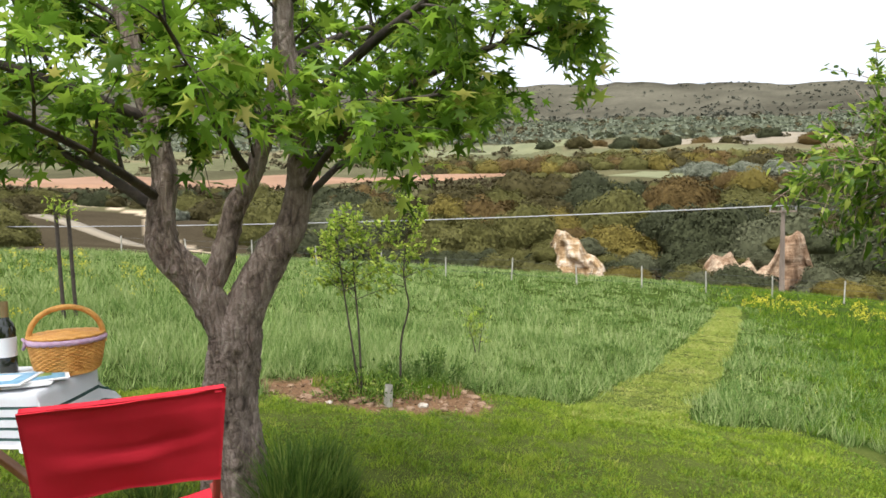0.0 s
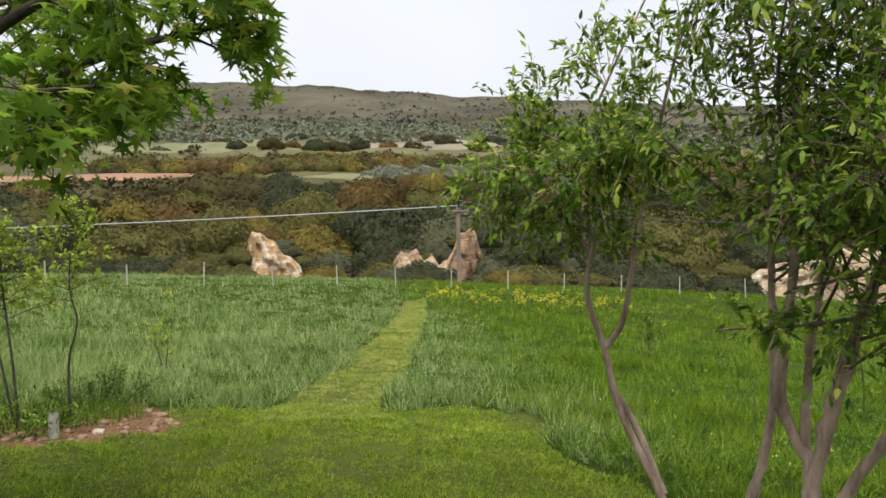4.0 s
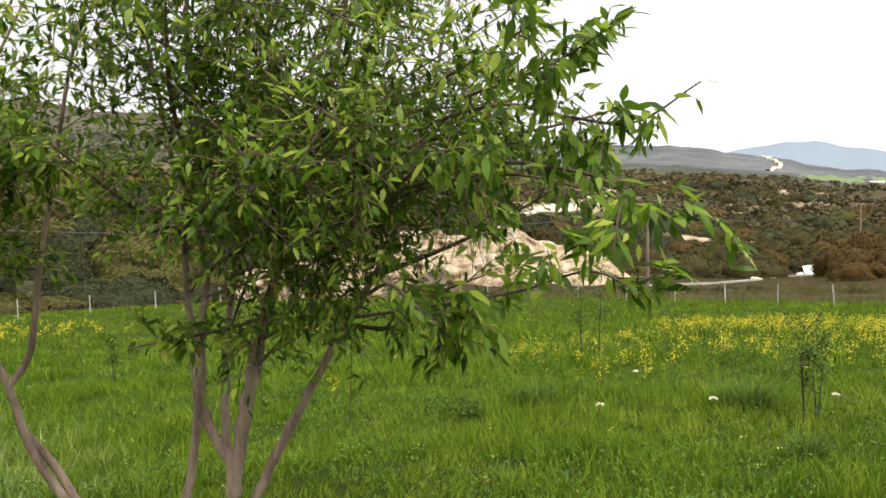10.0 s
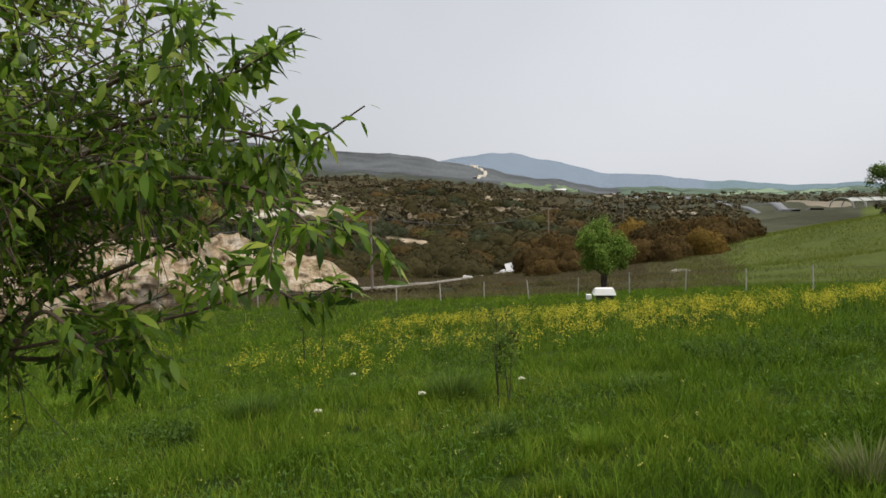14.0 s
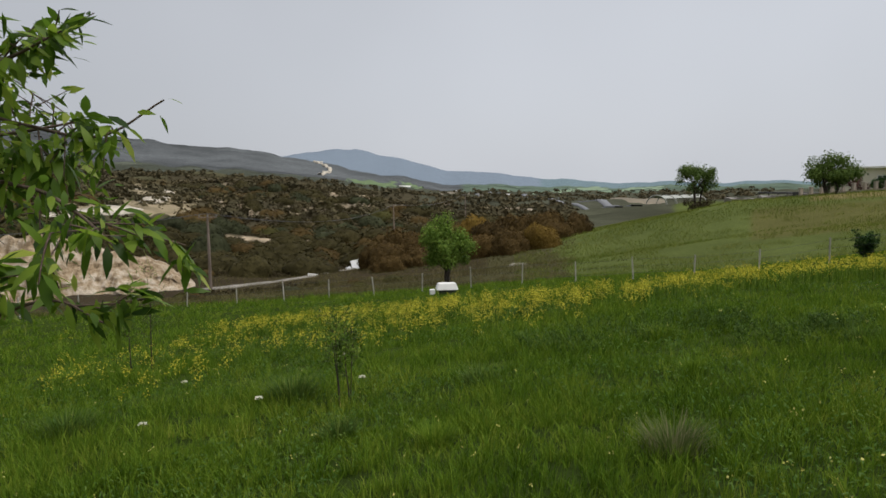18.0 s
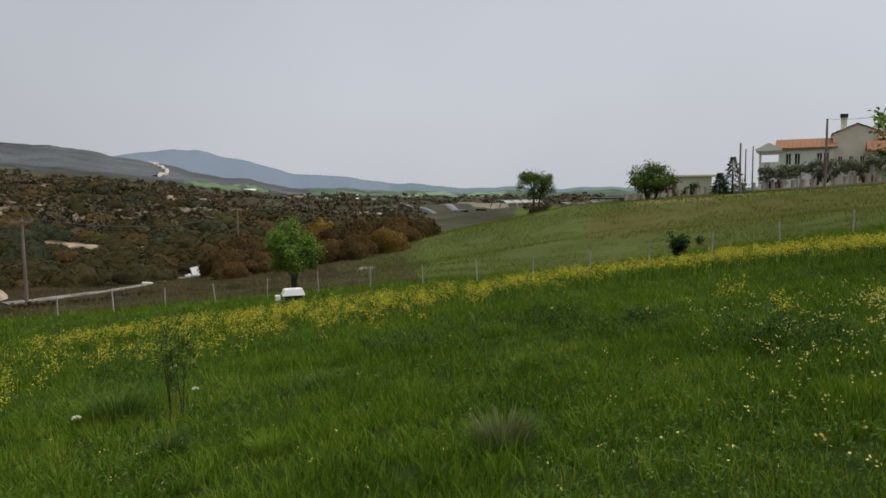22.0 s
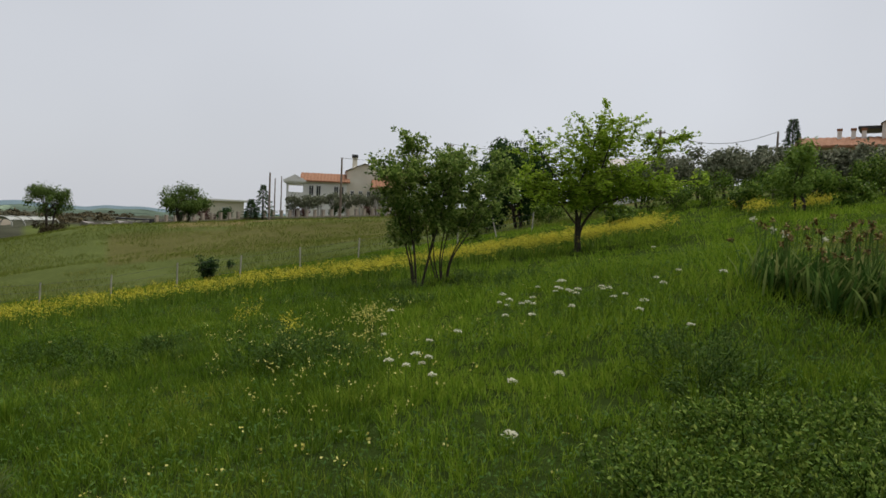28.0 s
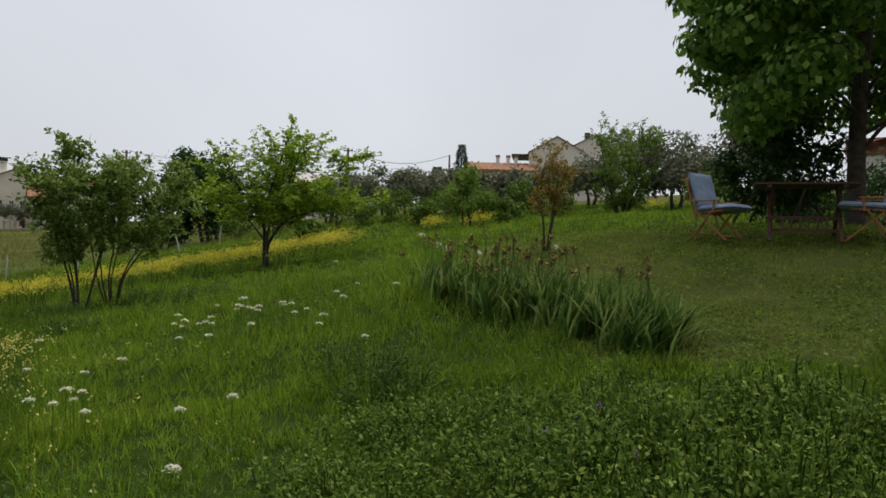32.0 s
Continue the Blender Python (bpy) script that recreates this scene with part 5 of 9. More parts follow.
def far_scrub():
    n = 13000
    b = np.where(rng.random(n) < 0.4, rng.uniform(-34, 70, n), rng.uniform(70, 128, n))
    r = 190 * (900 / 190) ** rng.random(n)
    keep = ~((b < 66) & (r < 440) & (rng.random(n) < 0.55)) & ~((b < 70) & (rng.random(n) < 0.45)) & ~((b < 70) & (r < 250)) & ~((b > 113) & (r < 420)) & ~((b > 68) & (b < 92) & (r > 620)) & ~((b > 94) & (b < 101) & (r > 620)) & ~((b > 106) & (rng.random(n) < 0.35))
    b, r = b[keep], r[keep]
    clump_field("far_scrub", b, r, (0.8 + 2.6 * rng.random(len(b)) ** 2) * (r / 200) ** 0.35 * np.where(b > 78, 0.8, 1), FAR_LEAF, "distant scrub and trees dotting the hills", 22, 0.5)
    # low heath that fills the gaps between the bushes of the valley side and the bank
    n = 9000
    b, r = rng.uniform(68, 113, n), 58 * (360 / 58) ** rng.random(n)
    k = np.array([not (49 < p < 82 and q < 82 or p > 103 and q > 190 or 75 < p < 82.4 and 160 < q < 300 or 72 < p < 76.4 and 130 < q < 160 or 81 < p < 92 and 64 < q < 84 or p > 90 and q < 92 or 92 < p < 96.2 and 80 < q < 96) for p, q in zip(b, r)])
    k &= (r < 110) | (vnoise(r * np.sin(np.radians(b)), r * np.cos(np.radians(b)), 11, 31) < 0.74)
    clump_field("valley_heath", b[k], r[k], rng.uniform(0.3, 0.7, k.sum()) * (r[k] / 70) ** 0.6, HEATH_LEAF, "low brown heath between the bushes of the valley", 18, 0.42)
    b, r = rng.uniform(-34, 74, 7000), 56 * (192 / 56) ** rng.random(7000)
    k = np.array([q > 100 and p > 20 or not open_ground(p, q) for p, q in zip(b, r)])
    clump_field("slope_heath", b[k], r[k], rng.uniform(0.4, 1.0, k.sum()) * (r[k] / 70) ** 0.6, HEATH_LEAF, "low brown undergrowth between the scrub bushes", 16, 0.45)
    b, r = rng.uniform(-36, 72, 4200), 880 * (1900 / 880) ** rng.random(4200)
    k = vnoise(r * np.sin(np.radians(b)), r * np.cos(np.radians(b)), 90, 77) + 0.5 * rng.random(4200) > 0.72
    b, r = b[k], r[k]
    clump_field("hill_scrub", b, r, rng.uniform(2.0, 5.5, len(b)), GROVE_DARK, "patches of scrub on the far hill", 6)
    # rows of olives on the far plain, in groves that follow the contours
    bs, rs = [], []
    for r0, r1, b0, b1 in ((430, 560, -34, 34), (420, 560, 24, 60), (560, 640, -34, 12), (600, 760, 8, 66), (700, 860, -34, 40)):
        for r_ in np.arange(r0, r1, 9.0):
            q = np.radians(np.arange(b0, b1, 4.2 / r_ * 57.3))
            q = q[rng.random(len(q)) < 0.72]
            bs.append(np.degrees(q) + rng.normal(0, 0.05, len(q)))
            rs.append(r_ + rng.normal(0, 1.0, len(q)))
    b, r = np.concatenate(bs), np.concatenate(rs)
    pick = rng.random(len(b)) < 0.8
    b, r = b[pick], r[pick]
    clump_field("olive_grove", b, r, rng.uniform(1.9, 3.2, len(b)), GROVE_LEAF, "rows of grey-green olive trees on the far plain", 5)


far_scrub()


# ---- banks of pale marl ----
def bank(name, b0, b1, d, tops, bottom, label, mat, seed=1, lean=5.0, rough=0.9):
    """A weathered bank: tops are elevations along it, bottom the elevation of its foot."""
    nu, nv = 110, 34
    u, v = np.meshgrid(np.linspace(0, 1, nu), np.linspace(0, 1, nv), indexing="ij")
    b = np.radians(b0 + (b1 - b0) * u)
    top = EYE + d * np.tan(np.radians(np.interp(u, np.linspace(0, 1, len(tops)), tops)))
    low = EYE + d * np.tan(np.radians(bottom)) - 0.8
    run = u * d * radians(abs(b1 - b0))
    top = top + (top - low) * (0.1 * (vnoise(run, 0 * u, 1.6, seed + 5) - 0.5) + 0.08 * (vnoise(run, 0 * u, 0.6, seed + 6) - 0.5))
    z = low + (top - low) * np.minimum(v * 1.25, 1) - np.maximum(v - 0.8, 0) * 2
    wide = d * radians(abs(b1 - b0))
    x, y = u * wide, v * (top - low).mean()
    bump = 2.4 * (vnoise(x, y, 4.0, seed) - 0.5) + 1.5 * (vnoise(x, y * 0.5, 1.3, seed + 1) - 0.5) + 0.9 * (vnoise(x, y, 0.55, seed + 2) - 0.5) + 0.8 * (vnoise(x, y * 0.12, 0.8, seed + 3) - 0.5)
    r = d + lean * v**1.3 + rough * bump + np.maximum(v - 0.8, 0) * 25
    vv = np.stack([r * np.sin(b), r * np.cos(b), z + 0.25 * bump * np.minimum(v * 3, 1)], -1).reshape(-1, 3)
    i, j = np.meshgrid(np.arange(nu - 1), np.arange(nv - 1), indexing="ij")
    f = np.stack([i * nv + j, (i + 1) * nv + j, (i + 1) * nv + j + 1, i * nv + j + 1], -1).reshape(-1, 4)
    return tagged(new(name, mesh_of(name, vv, f, mat, True)), label, "bank", kind="structure")


OCHRE = marl_material("ochre_marl", (0.13, 0.07, 0.03), (0.36, 0.24, 0.125), (0.62, 0.53, 0.42))
SOIL_BANK = marl_material("red_brown_bank", (0.09, 0.052, 0.028), (0.24, 0.15, 0.09), (0.46, 0.35, 0.24))
GREY_BANK = surface("stony_bank", (0.1, 0.095, 0.065), (0.34, 0.31, 0.24), 0.8, 0.95, 1.0, 6)
bank("bank_1", 8.6, 13.4, 57, (-4.6, -3.4, -3.2, -3.6, -3.9, -4.6, -5.0, -5.6, -6.6), -7.4, "pale sandy bank cut into the scrub slope", OCHRE, 1, 3.0, 1.5)
bank("bank_2", 20.0, 25.6, 59, (-6.8, -6.0, -5.2, -5.4, -4.9, -5.5, -5.2, -5.9, -5.6, -6.2), -8.8, "eroded red-brown bank behind the power pole", SOIL_BANK, 2, 3, 1.7)
bank("bank_7", 24.2, 28.4, 60, (-6.8, -6.0, -5.4, -4.6, -3.5, -3.3, -3.3, -3.6, -5.5, -7.4), -8.8, "steep bare earth face above the power pole", SOIL_BANK, 7, 2.2, 1.0)
for b, d, s, q in ((7.6, 56, 1.9, 0), (14.6, 56, 1.9, 3), (9.0, 63.5, 2.6, 5), (12.6, 64, 2.4, 1), (10.6, 66, 3.0, 2), (20.2, 56.5, 1.4, 1), (22.4, 56, 0.7, 2), (25.4, 56, 0.9, 0), (24.6, 58, 0.8, 3), (28.9, 57, 1.3, 4), (12.9, 55.8, 0.7, 3), (9.4, 56, 0.5, 2), (30.2, 56, 1.9, 6), (23.8, 63.4, 2.4, 4), (21.0, 63, 2.2, 2), (26.0, 65, 2.8, 1), (28.6, 64, 2.4, 3), (23.6, 54.6, 0.8, 5)):
    ob = new("scrub_bush", SCRUB[(2, 3, 2, 4, 3, 2, 4)[q] + 6 * (q % 3)])
    ob.matrix_world = Matrix.Translation(on_land(b, d, -0.2)) @ Matrix.Rotation(b, 4, "Z") @ Matrix.Diagonal((s * 1.2, s, s, 1))
    tagged(ob, "scrub bush growing against the eroded bank", "bush", "scrub on the slope")
# bushes rooted along the upper edges of the faces: bearing, distance, elevation of the foot, size
for b, d, el, s, q in ((8.5, 62, -4.6, 1.5, 2), (9.8, 62.5, -3.7, 1.3, 0), (11.3, 62.5, -4.2, 1.5, 3), (12.6, 62, -5.2, 1.4, 2), (21.0, 64.5, -5.6, 1.6, 1), (22.6, 64.5, -5.5, 1.5, 2), (24.2, 64, -5.8, 1.3, 0), (25.2, 64.5, -4.9, 1.4, 3), (26.3, 64.5, -3.7, 1.5, 2), (27.6, 64.5, -3.9, 1.6, 0)):
    ob = new("scrub_bush", SCRUB[q + 6])
    ob.matrix_world = Matrix.Translation(pol(b, d, EYE + d * math.tan(radians(el)) - 0.3)) @ Matrix.Rotation(b * 5, 4, "Z") @ Matrix.Diagonal((s * 1.3, s, s * 0.9, 1))
    tagged(ob, f"{KIND_WORDS[q]} scrub bush overhanging the eroded bank", "bush", "scrub on the slope")
bank("bank_3", 49, 68, 63, (-6.6, -5.6, -5.0, -4.6, -4.3, -4.6, -5.0, -5.2, -5.4), -9, "white and grey eroded marl bank", CLIFF, 3, 2.5, 1.0)
bank("bank_4", 61, 82.2, 71, (-3.6, -3.0, -3.0, -3.5, -3.4, -2.5, -2.6, -4.5, -4.9, -5.4, -6.2, -7.8), -8.6, "large bare sandy quarry face", CLIFF, 4, 7, 1.4)


PALE_TRACK = surface("pale_dirt_track", (0.34, 0.29, 0.22), (0.66, 0.6, 0.5), 0.3, 0.95, 0.5, 3)
def valley_tracks():
    """Pale worn track that shows in stretches along the valley floor."""
    for k_, (w, pts) in enumerate(((1.7, ((-30.8, 85.5), (-29.3, 79.9), (-27.4, 73.2), (-25.6, 68.1), (-24.0, 64.2), (-22.0, 63.6), (-20.4, 65.1))), (1.7, ((81.8, 71.5), (84.0, 72.5), (86.0, 74.5), (88.2, 77), (90.3, 79.5), (91.2, 81))), (1.3, ((91.9, 83), (93.0, 86), (94.2, 89))), (1.6, ((95.2, 104), (96.4, 112), (97.0, 122))))):
        strip(f"track_{k_ + 2}", pts, w, SAND if k_ == 0 else TRACK, "pale worn dirt track crossing the valley", 0.12)


SLAB = surface("pale_concrete", (0.42, 0.42, 0.42), (0.62, 0.62, 0.61), 1.5, 0.85, 0.3, 12)
slab = thing("concrete_slab", Matrix.Translation(on_land(95.4, 92, 0.6)) @ Matrix.Rotation(radians(-85), 4, "Z") @ Matrix.Rotation(radians(24), 4, "X") @ Matrix.Rotation(radians(-12), 4, "Y"), "pale broken concrete slab lying beside the valley track", "slab")
part("panel", boxes((3.2, 2.6, 0.3, 0, 0, 0), bevel=0.05), SLAB, slab)
part("broken_corner", boxes((0.7, 1.3, 0.27, -2.0, -0.5, -0.1, 12), bevel=0.05), SLAB, slab)


for i in range(26):
    b = rng.uniform(70, 100)
    d = rng.uniform(50, 62) if b < 84 or b > 91 else rng.uniform(50, 58)
    s = rng.uniform(0.35, 0.9)
    ob = new("low_bush", SCRUB[(2, 1, 3, 2, 5)[i % 5] + 6 * (i % 3)])
    ob.matrix_world = Matrix.Translation(on_land(b, d, -0.1)) @ Matrix.Rotation(b, 4, "Z") @ Matrix.Diagonal((s * 1.3, s, s * 0.8, 1))
    tagged(ob, "low scrub bush beside the valley track", "bush", "low bushes")
TRACK = surface("pale_track", (0.16, 0.145, 0.12), (0.36, 0.33, 0.29), 0.6, 0.95, 0.4, 6)
bank("bank_6", 107, 112, 60, (-7.2, -7.0, -6.9, -6.8, -6.7, -6.8), -7.2, "stony edge below the green slope", GREY_BANK, 6, 1.5, 0.6)


SCARP = marl_material("broken_marl", (0.07, 0.055, 0.032), (0.2, 0.155, 0.1), (0.42, 0.36, 0.28))
for k_, (b0, b1, d, top, low) in enumerate(SCARPS):
    h = top - low
    tops = [low + h * (0.28 + 0.5 * float(vnoise(np.array([q * 1.3]), np.array([k_ * 7.0]), 1.0, 61)[0])) for q in range(9)]
    bank(f"bank_{k_ + 8}", b0 - 0.2, b1 + 0.2, d, tops, low, "small pale eroded scarp among the valley scrub", SCARP, 40 + k_, 9.0, 1.2)


def drape(name, b0, b1, r0, r1, mat, label, seed, lift=0.6, fray=0.12):
    """A field or bare slope lying on the land, between two bearings and two distances, with frayed edges."""
    nu, nv = 26, 8
    u, v = np.meshgrid(np.linspace(0, 1, nu), np.linspace(0, 1, nv), indexing="ij")
    b = b0 + (b1 - b0) * (u + fray * (v - 0.5) * (vnoise(v * 9, 0 * v, 1.0, seed) - 0.5))
    end = np.sin(np.pi * np.clip(u, 0.0, 1)) ** 0.35
    mid, half = (r0 + r1) / 2, (r1 - r0) / 2
    r = mid + half * (2 * v - 1) * end * (0.75 + 0.5 * vnoise(u * 7, v, 1.0, seed + 1))
    x, y = r * np.sin(np.radians(b)), r * np.cos(np.radians(b))
    rim = (u < 0.01) | (u > 0.99) | (v < 0.01) | (v > 0.99)
    p = np.stack([x, y, land(x, y) + lift - 2.5 * lift * rim], -1).reshape(-1, 3)
    i, j = np.meshgrid(np.arange(nu - 1), np.arange(nv - 1), indexing="ij")
    f = np.stack([i * nv + j, i * nv + j + 1, (i + 1) * nv + j + 1, (i + 1) * nv + j], -1).reshape(-1, 4)
    tagged(new(name, mesh_of(name, p, f, mat, True)), label, "field", kind="structure")


def strip(name, pts, width, mat, label, lift=0.6):
    """A road or track over the land: points by bearing and distance."""
    line = smooth_line([tuple(on_land(b, d)) for b, d in pts], 8)
    side = unit(np.cross(np.gradient(line, axis=0) * [1, 1, 0], [0, 0, 1.0])) * width / 2
    rows = np.stack([line - side, line + side], 1)
    rows[..., 2] = land(rows[..., 0], rows[..., 1]) + lift
    rows = np.concatenate([rows, rows[:, ::-1] - [0, 0, 2 * lift]], 1).reshape(-1, 3)
    q = [(4 * i + c, 4 * i + (c + 1) % 4, 4 * i + 4 + (c + 1) % 4, 4 * i + 4 + c) for i in range(len(line) - 1) for c in range(4)]
    tagged(new(name, mesh_of(name, rows, np.array(q), mat)), label, "track", kind="structure")


FIELD_GREEN = surface("pale_green_field", (0.1, 0.108, 0.05), (0.16, 0.162, 0.08), 0.08, 0.95, 0.3, 0.8)
RED_FIELD = surface("red_brown_field", (0.15, 0.082, 0.045), (0.27, 0.155, 0.09), 0.06, 0.95, 0.3, 0.8)
TAN_SLOPE = surface("tan_slope", (0.13, 0.105, 0.055), (0.36, 0.29, 0.18), 0.12, 0.95, 0.8, 1.2)
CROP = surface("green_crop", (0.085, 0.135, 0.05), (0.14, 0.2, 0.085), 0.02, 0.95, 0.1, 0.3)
# paler copy of the crop with distance haze mixed into its colour
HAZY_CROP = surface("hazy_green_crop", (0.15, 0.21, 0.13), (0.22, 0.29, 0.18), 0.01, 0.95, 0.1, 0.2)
SAND = surface("pale_sand_slope", (0.12, 0.105, 0.075), (0.25, 0.21, 0.15), 0.05, 0.95, 0.3, 0.6)
FAR_ROAD = surface("grey_far_road", (0.13, 0.135, 0.145), (0.21, 0.215, 0.225), 0.05, 0.9, 0.1, 0.6)
drape("field_1", 94.2, 100.6, 780, 1500, CROP, "bright green crop field far down the valley", 1)
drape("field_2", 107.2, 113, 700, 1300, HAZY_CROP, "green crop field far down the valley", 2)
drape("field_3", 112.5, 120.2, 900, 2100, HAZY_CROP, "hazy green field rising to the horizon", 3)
drape("field_4", 115.2, 120.3, 350, 430, SAND, "bare pale slope beside the far road", 4)
drape("field_5", 101.8, 103.6, 640, 860, SAND, "pale quarried ground far down the valley", 5)
drape("field_6", 104.2, 105.6, 560, 800, SAND, "pale rocky outcrop far down the valley", 6)
drape("field_7", 13.2, 19.6, 150, 182, FIELD_GREEN, "pale green strip of field among the scrub", 7)
drape("field_10", -38, 6.5, 152, 196, RED_FIELD, "bare red-brown ploughed field among the scrub", 10)
drape("field_8", -2, 12, 330, 400, FIELD_GREEN, "pale green field beyond the hedge", 8)
drape("field_9", 17, 30, 350, 410, SAND, "tan stubble field beyond the hedge", 9)
valley_tracks()
strip("track_1", ((72.4, 132), (73.6, 139), (75.6, 152), (77.6, 178), (79.5, 212), (80.3, 236), (79.8, 254), (78.6, 262), (77.2, 268)), 5.5, PALE_TRACK, "pale dirt track winding up the shoulder", 0.6)
drape("field_11", 76.2, 82.6, 165, 300, TAN_SLOPE, "bare tan slope beside the upper track", 11, 0.5, 0.5)
drape("field_12", 72.6, 76.0, 144, 172, TAN_SLOPE, "bare tan cutting below the upper track", 12, 0.4, 0.5)
strip("track_6", ((106, 820), (110, 560), (114, 380), (117.9, 280)), 4.5, FAR_ROAD, "grey road running down the far valley")
strip("track_7", ((105, 560), (109, 420), (113, 330), (116.5, 262)), 3, FAR_ROAD, "second grey road running down the far valley")
strip("track_8", ((92.0, 1250), (92.9, 1480), (92.3, 1750), (91.6, 2050), (92.2, 2300)), 7, PALE_TRACK, "pale road winding up the far ridge", 3)


# ---- power line and fence ----
def pole(b, d, top_el, r=0.13, arm=1.0, label="weathered wooden power pole", h_under=None, group="power poles"):
    base = on_land(b, d, -0.1)
    h = EYE + d * math.tan(radians(top_el)) - base.z
    t = thing("power_pole", Matrix.Translation(base) @ Matrix.Rotation(radians(-b), 4, "Z"), label, "pole", group)
    part("shaft", rods("shaft", [(np.array([(0, 0, 0), (0, 0, h * 0.5), (0, 0, h)]), [r, r * 0.85, r * 0.7])], POLE_WOOD, 10), POLE_WOOD, t)
    if arm:
        part("crossarm", boxes((arm, 0.1, 0.1, 0, -r, h - 0.25), bevel=0.01), POLE_WOOD, t)
        for x in (-0.45, 0, 0.45):
            part("insulator", rods("insulator", [(np.array([(x * arm, -r, h - 0.2), (x * arm, -r, h - 0.1), (x * arm, -r, h)]), [0.03, 0.05, 0.02])], CABLE, 8), CABLE, t)
    return Vector((base.x, base.y, base.z + h))


def cable(a, b, sag, name="power_cable", r=0.02, mat=None):
    s = np.linspace(0, 1, 24)[:, None]
    p = np.array(a) * (1 - s) + np.array(b) * s
    p[:, 2] -= sag * 4 * (s * (1 - s))[:, 0]
    tagged(new(name, rods(name, [(p, r)], mat or CABLE, 5)), "grey overhead power cable between poles", "cable", "power cables")


pa = pole(26.0, 46, -0.95, 0.17, 1.5)
pb = pole(83.2, 66, -1.72, 0.16, 1.6)
p2 = pole(98.0, 150, -1.3, 0.18, 1.4)
p3 = pole(104.0, 210, -0.5, 0.2, 1.4)
pw = pole(-50, 88, -0.3, 0.16, 1.5)
for o in (-0.6, 0, 0.6):
    off = Vector((0.3 * o, -0.6 * o, 0.1))
    cable(pw + off, pa + off, 0.9, r=0.024)
    cable(pa + off, pb + off, 1.2, r=0.013, mat=WIRE)
    cable(pb + off, p2 + off, 2.0, r=0.014, mat=WIRE)
    cable(p2 + off, p3 + off, 1.5, r=0.016, mat=WIRE)
pc = pole(143.7, 88, 4.85, 0.16, 0)
pd = pole(138.0, 92, 3.35, 0.15, 0)
pole(138.4, 130, 2.9, 0.14, 0)
pole(138.9, 135, 3.1, 0.14, 0)
pe = pole(152.6, 78, 6.4, 0.15, 0.8)
pf = pole(169.4, 62, 7.8, 0.15, 0.8)
cable(pc, pe, 0.9, mat=WIRE)
cable(pe, pf, 1.2, mat=WIRE)
cable(pf, pole(177.8, 55, 7.6, 0.1, 0), 1.0, mat=WIRE)


def fence():
    line = smooth_line([pol(b, d) for b, d in ((-26, 36), (-10, 33), (5, 32), (14, 33), (28, 36), (45, 38.5), (60, 39.5), (83, 37.5), (98, 34), (113, 31.5), (126, 31), (135, 30.5), (143, 30.5), (150, 31.5), (156, 34), (162, 38))], 14)
    seg = np.r_[0, np.cumsum(np.linalg.norm(np.diff(line, axis=0), axis=1))]
    t = thing("wire_fence", Matrix.Identity(4), "wire fence on thin pale posts along the meadow", "fence")
    g = np.random.default_rng(3)
    tops = []
    for s in np.r_[np.arange(0.5, 46, 3.05), np.arange(46.5, seg[-1], 2.5)]:
        x, y = (float(np.interp(s, seg, line[:, k])) for k in range(2))
        z = land_z(x, y)
        h = g.uniform(0.88, 1.08)
        dx, dy = g.normal(0, 0.04, 2) if g.random() > 0.08 else (0.25, 0.05)
        p = np.array([(x, y, z - 0.1), (x + dx, y + dy, z + h)])
        part("post", rods("post", [(p, 0.032)], POST_MAT, 6), POST_MAT, t)
        tops.append((p[0], p[1]))
    for q in (0.35, 0.62, 0.9):
        wire = [(np.array([a[0] * (1 - q) + a[1] * q, b[0] * (1 - q) + b[1] * q]), 0.006) for a, b in zip(tops, tops[1:])]
        part("wire", rods("wire", wire, WIRE, 3), WIRE, t)


fence()


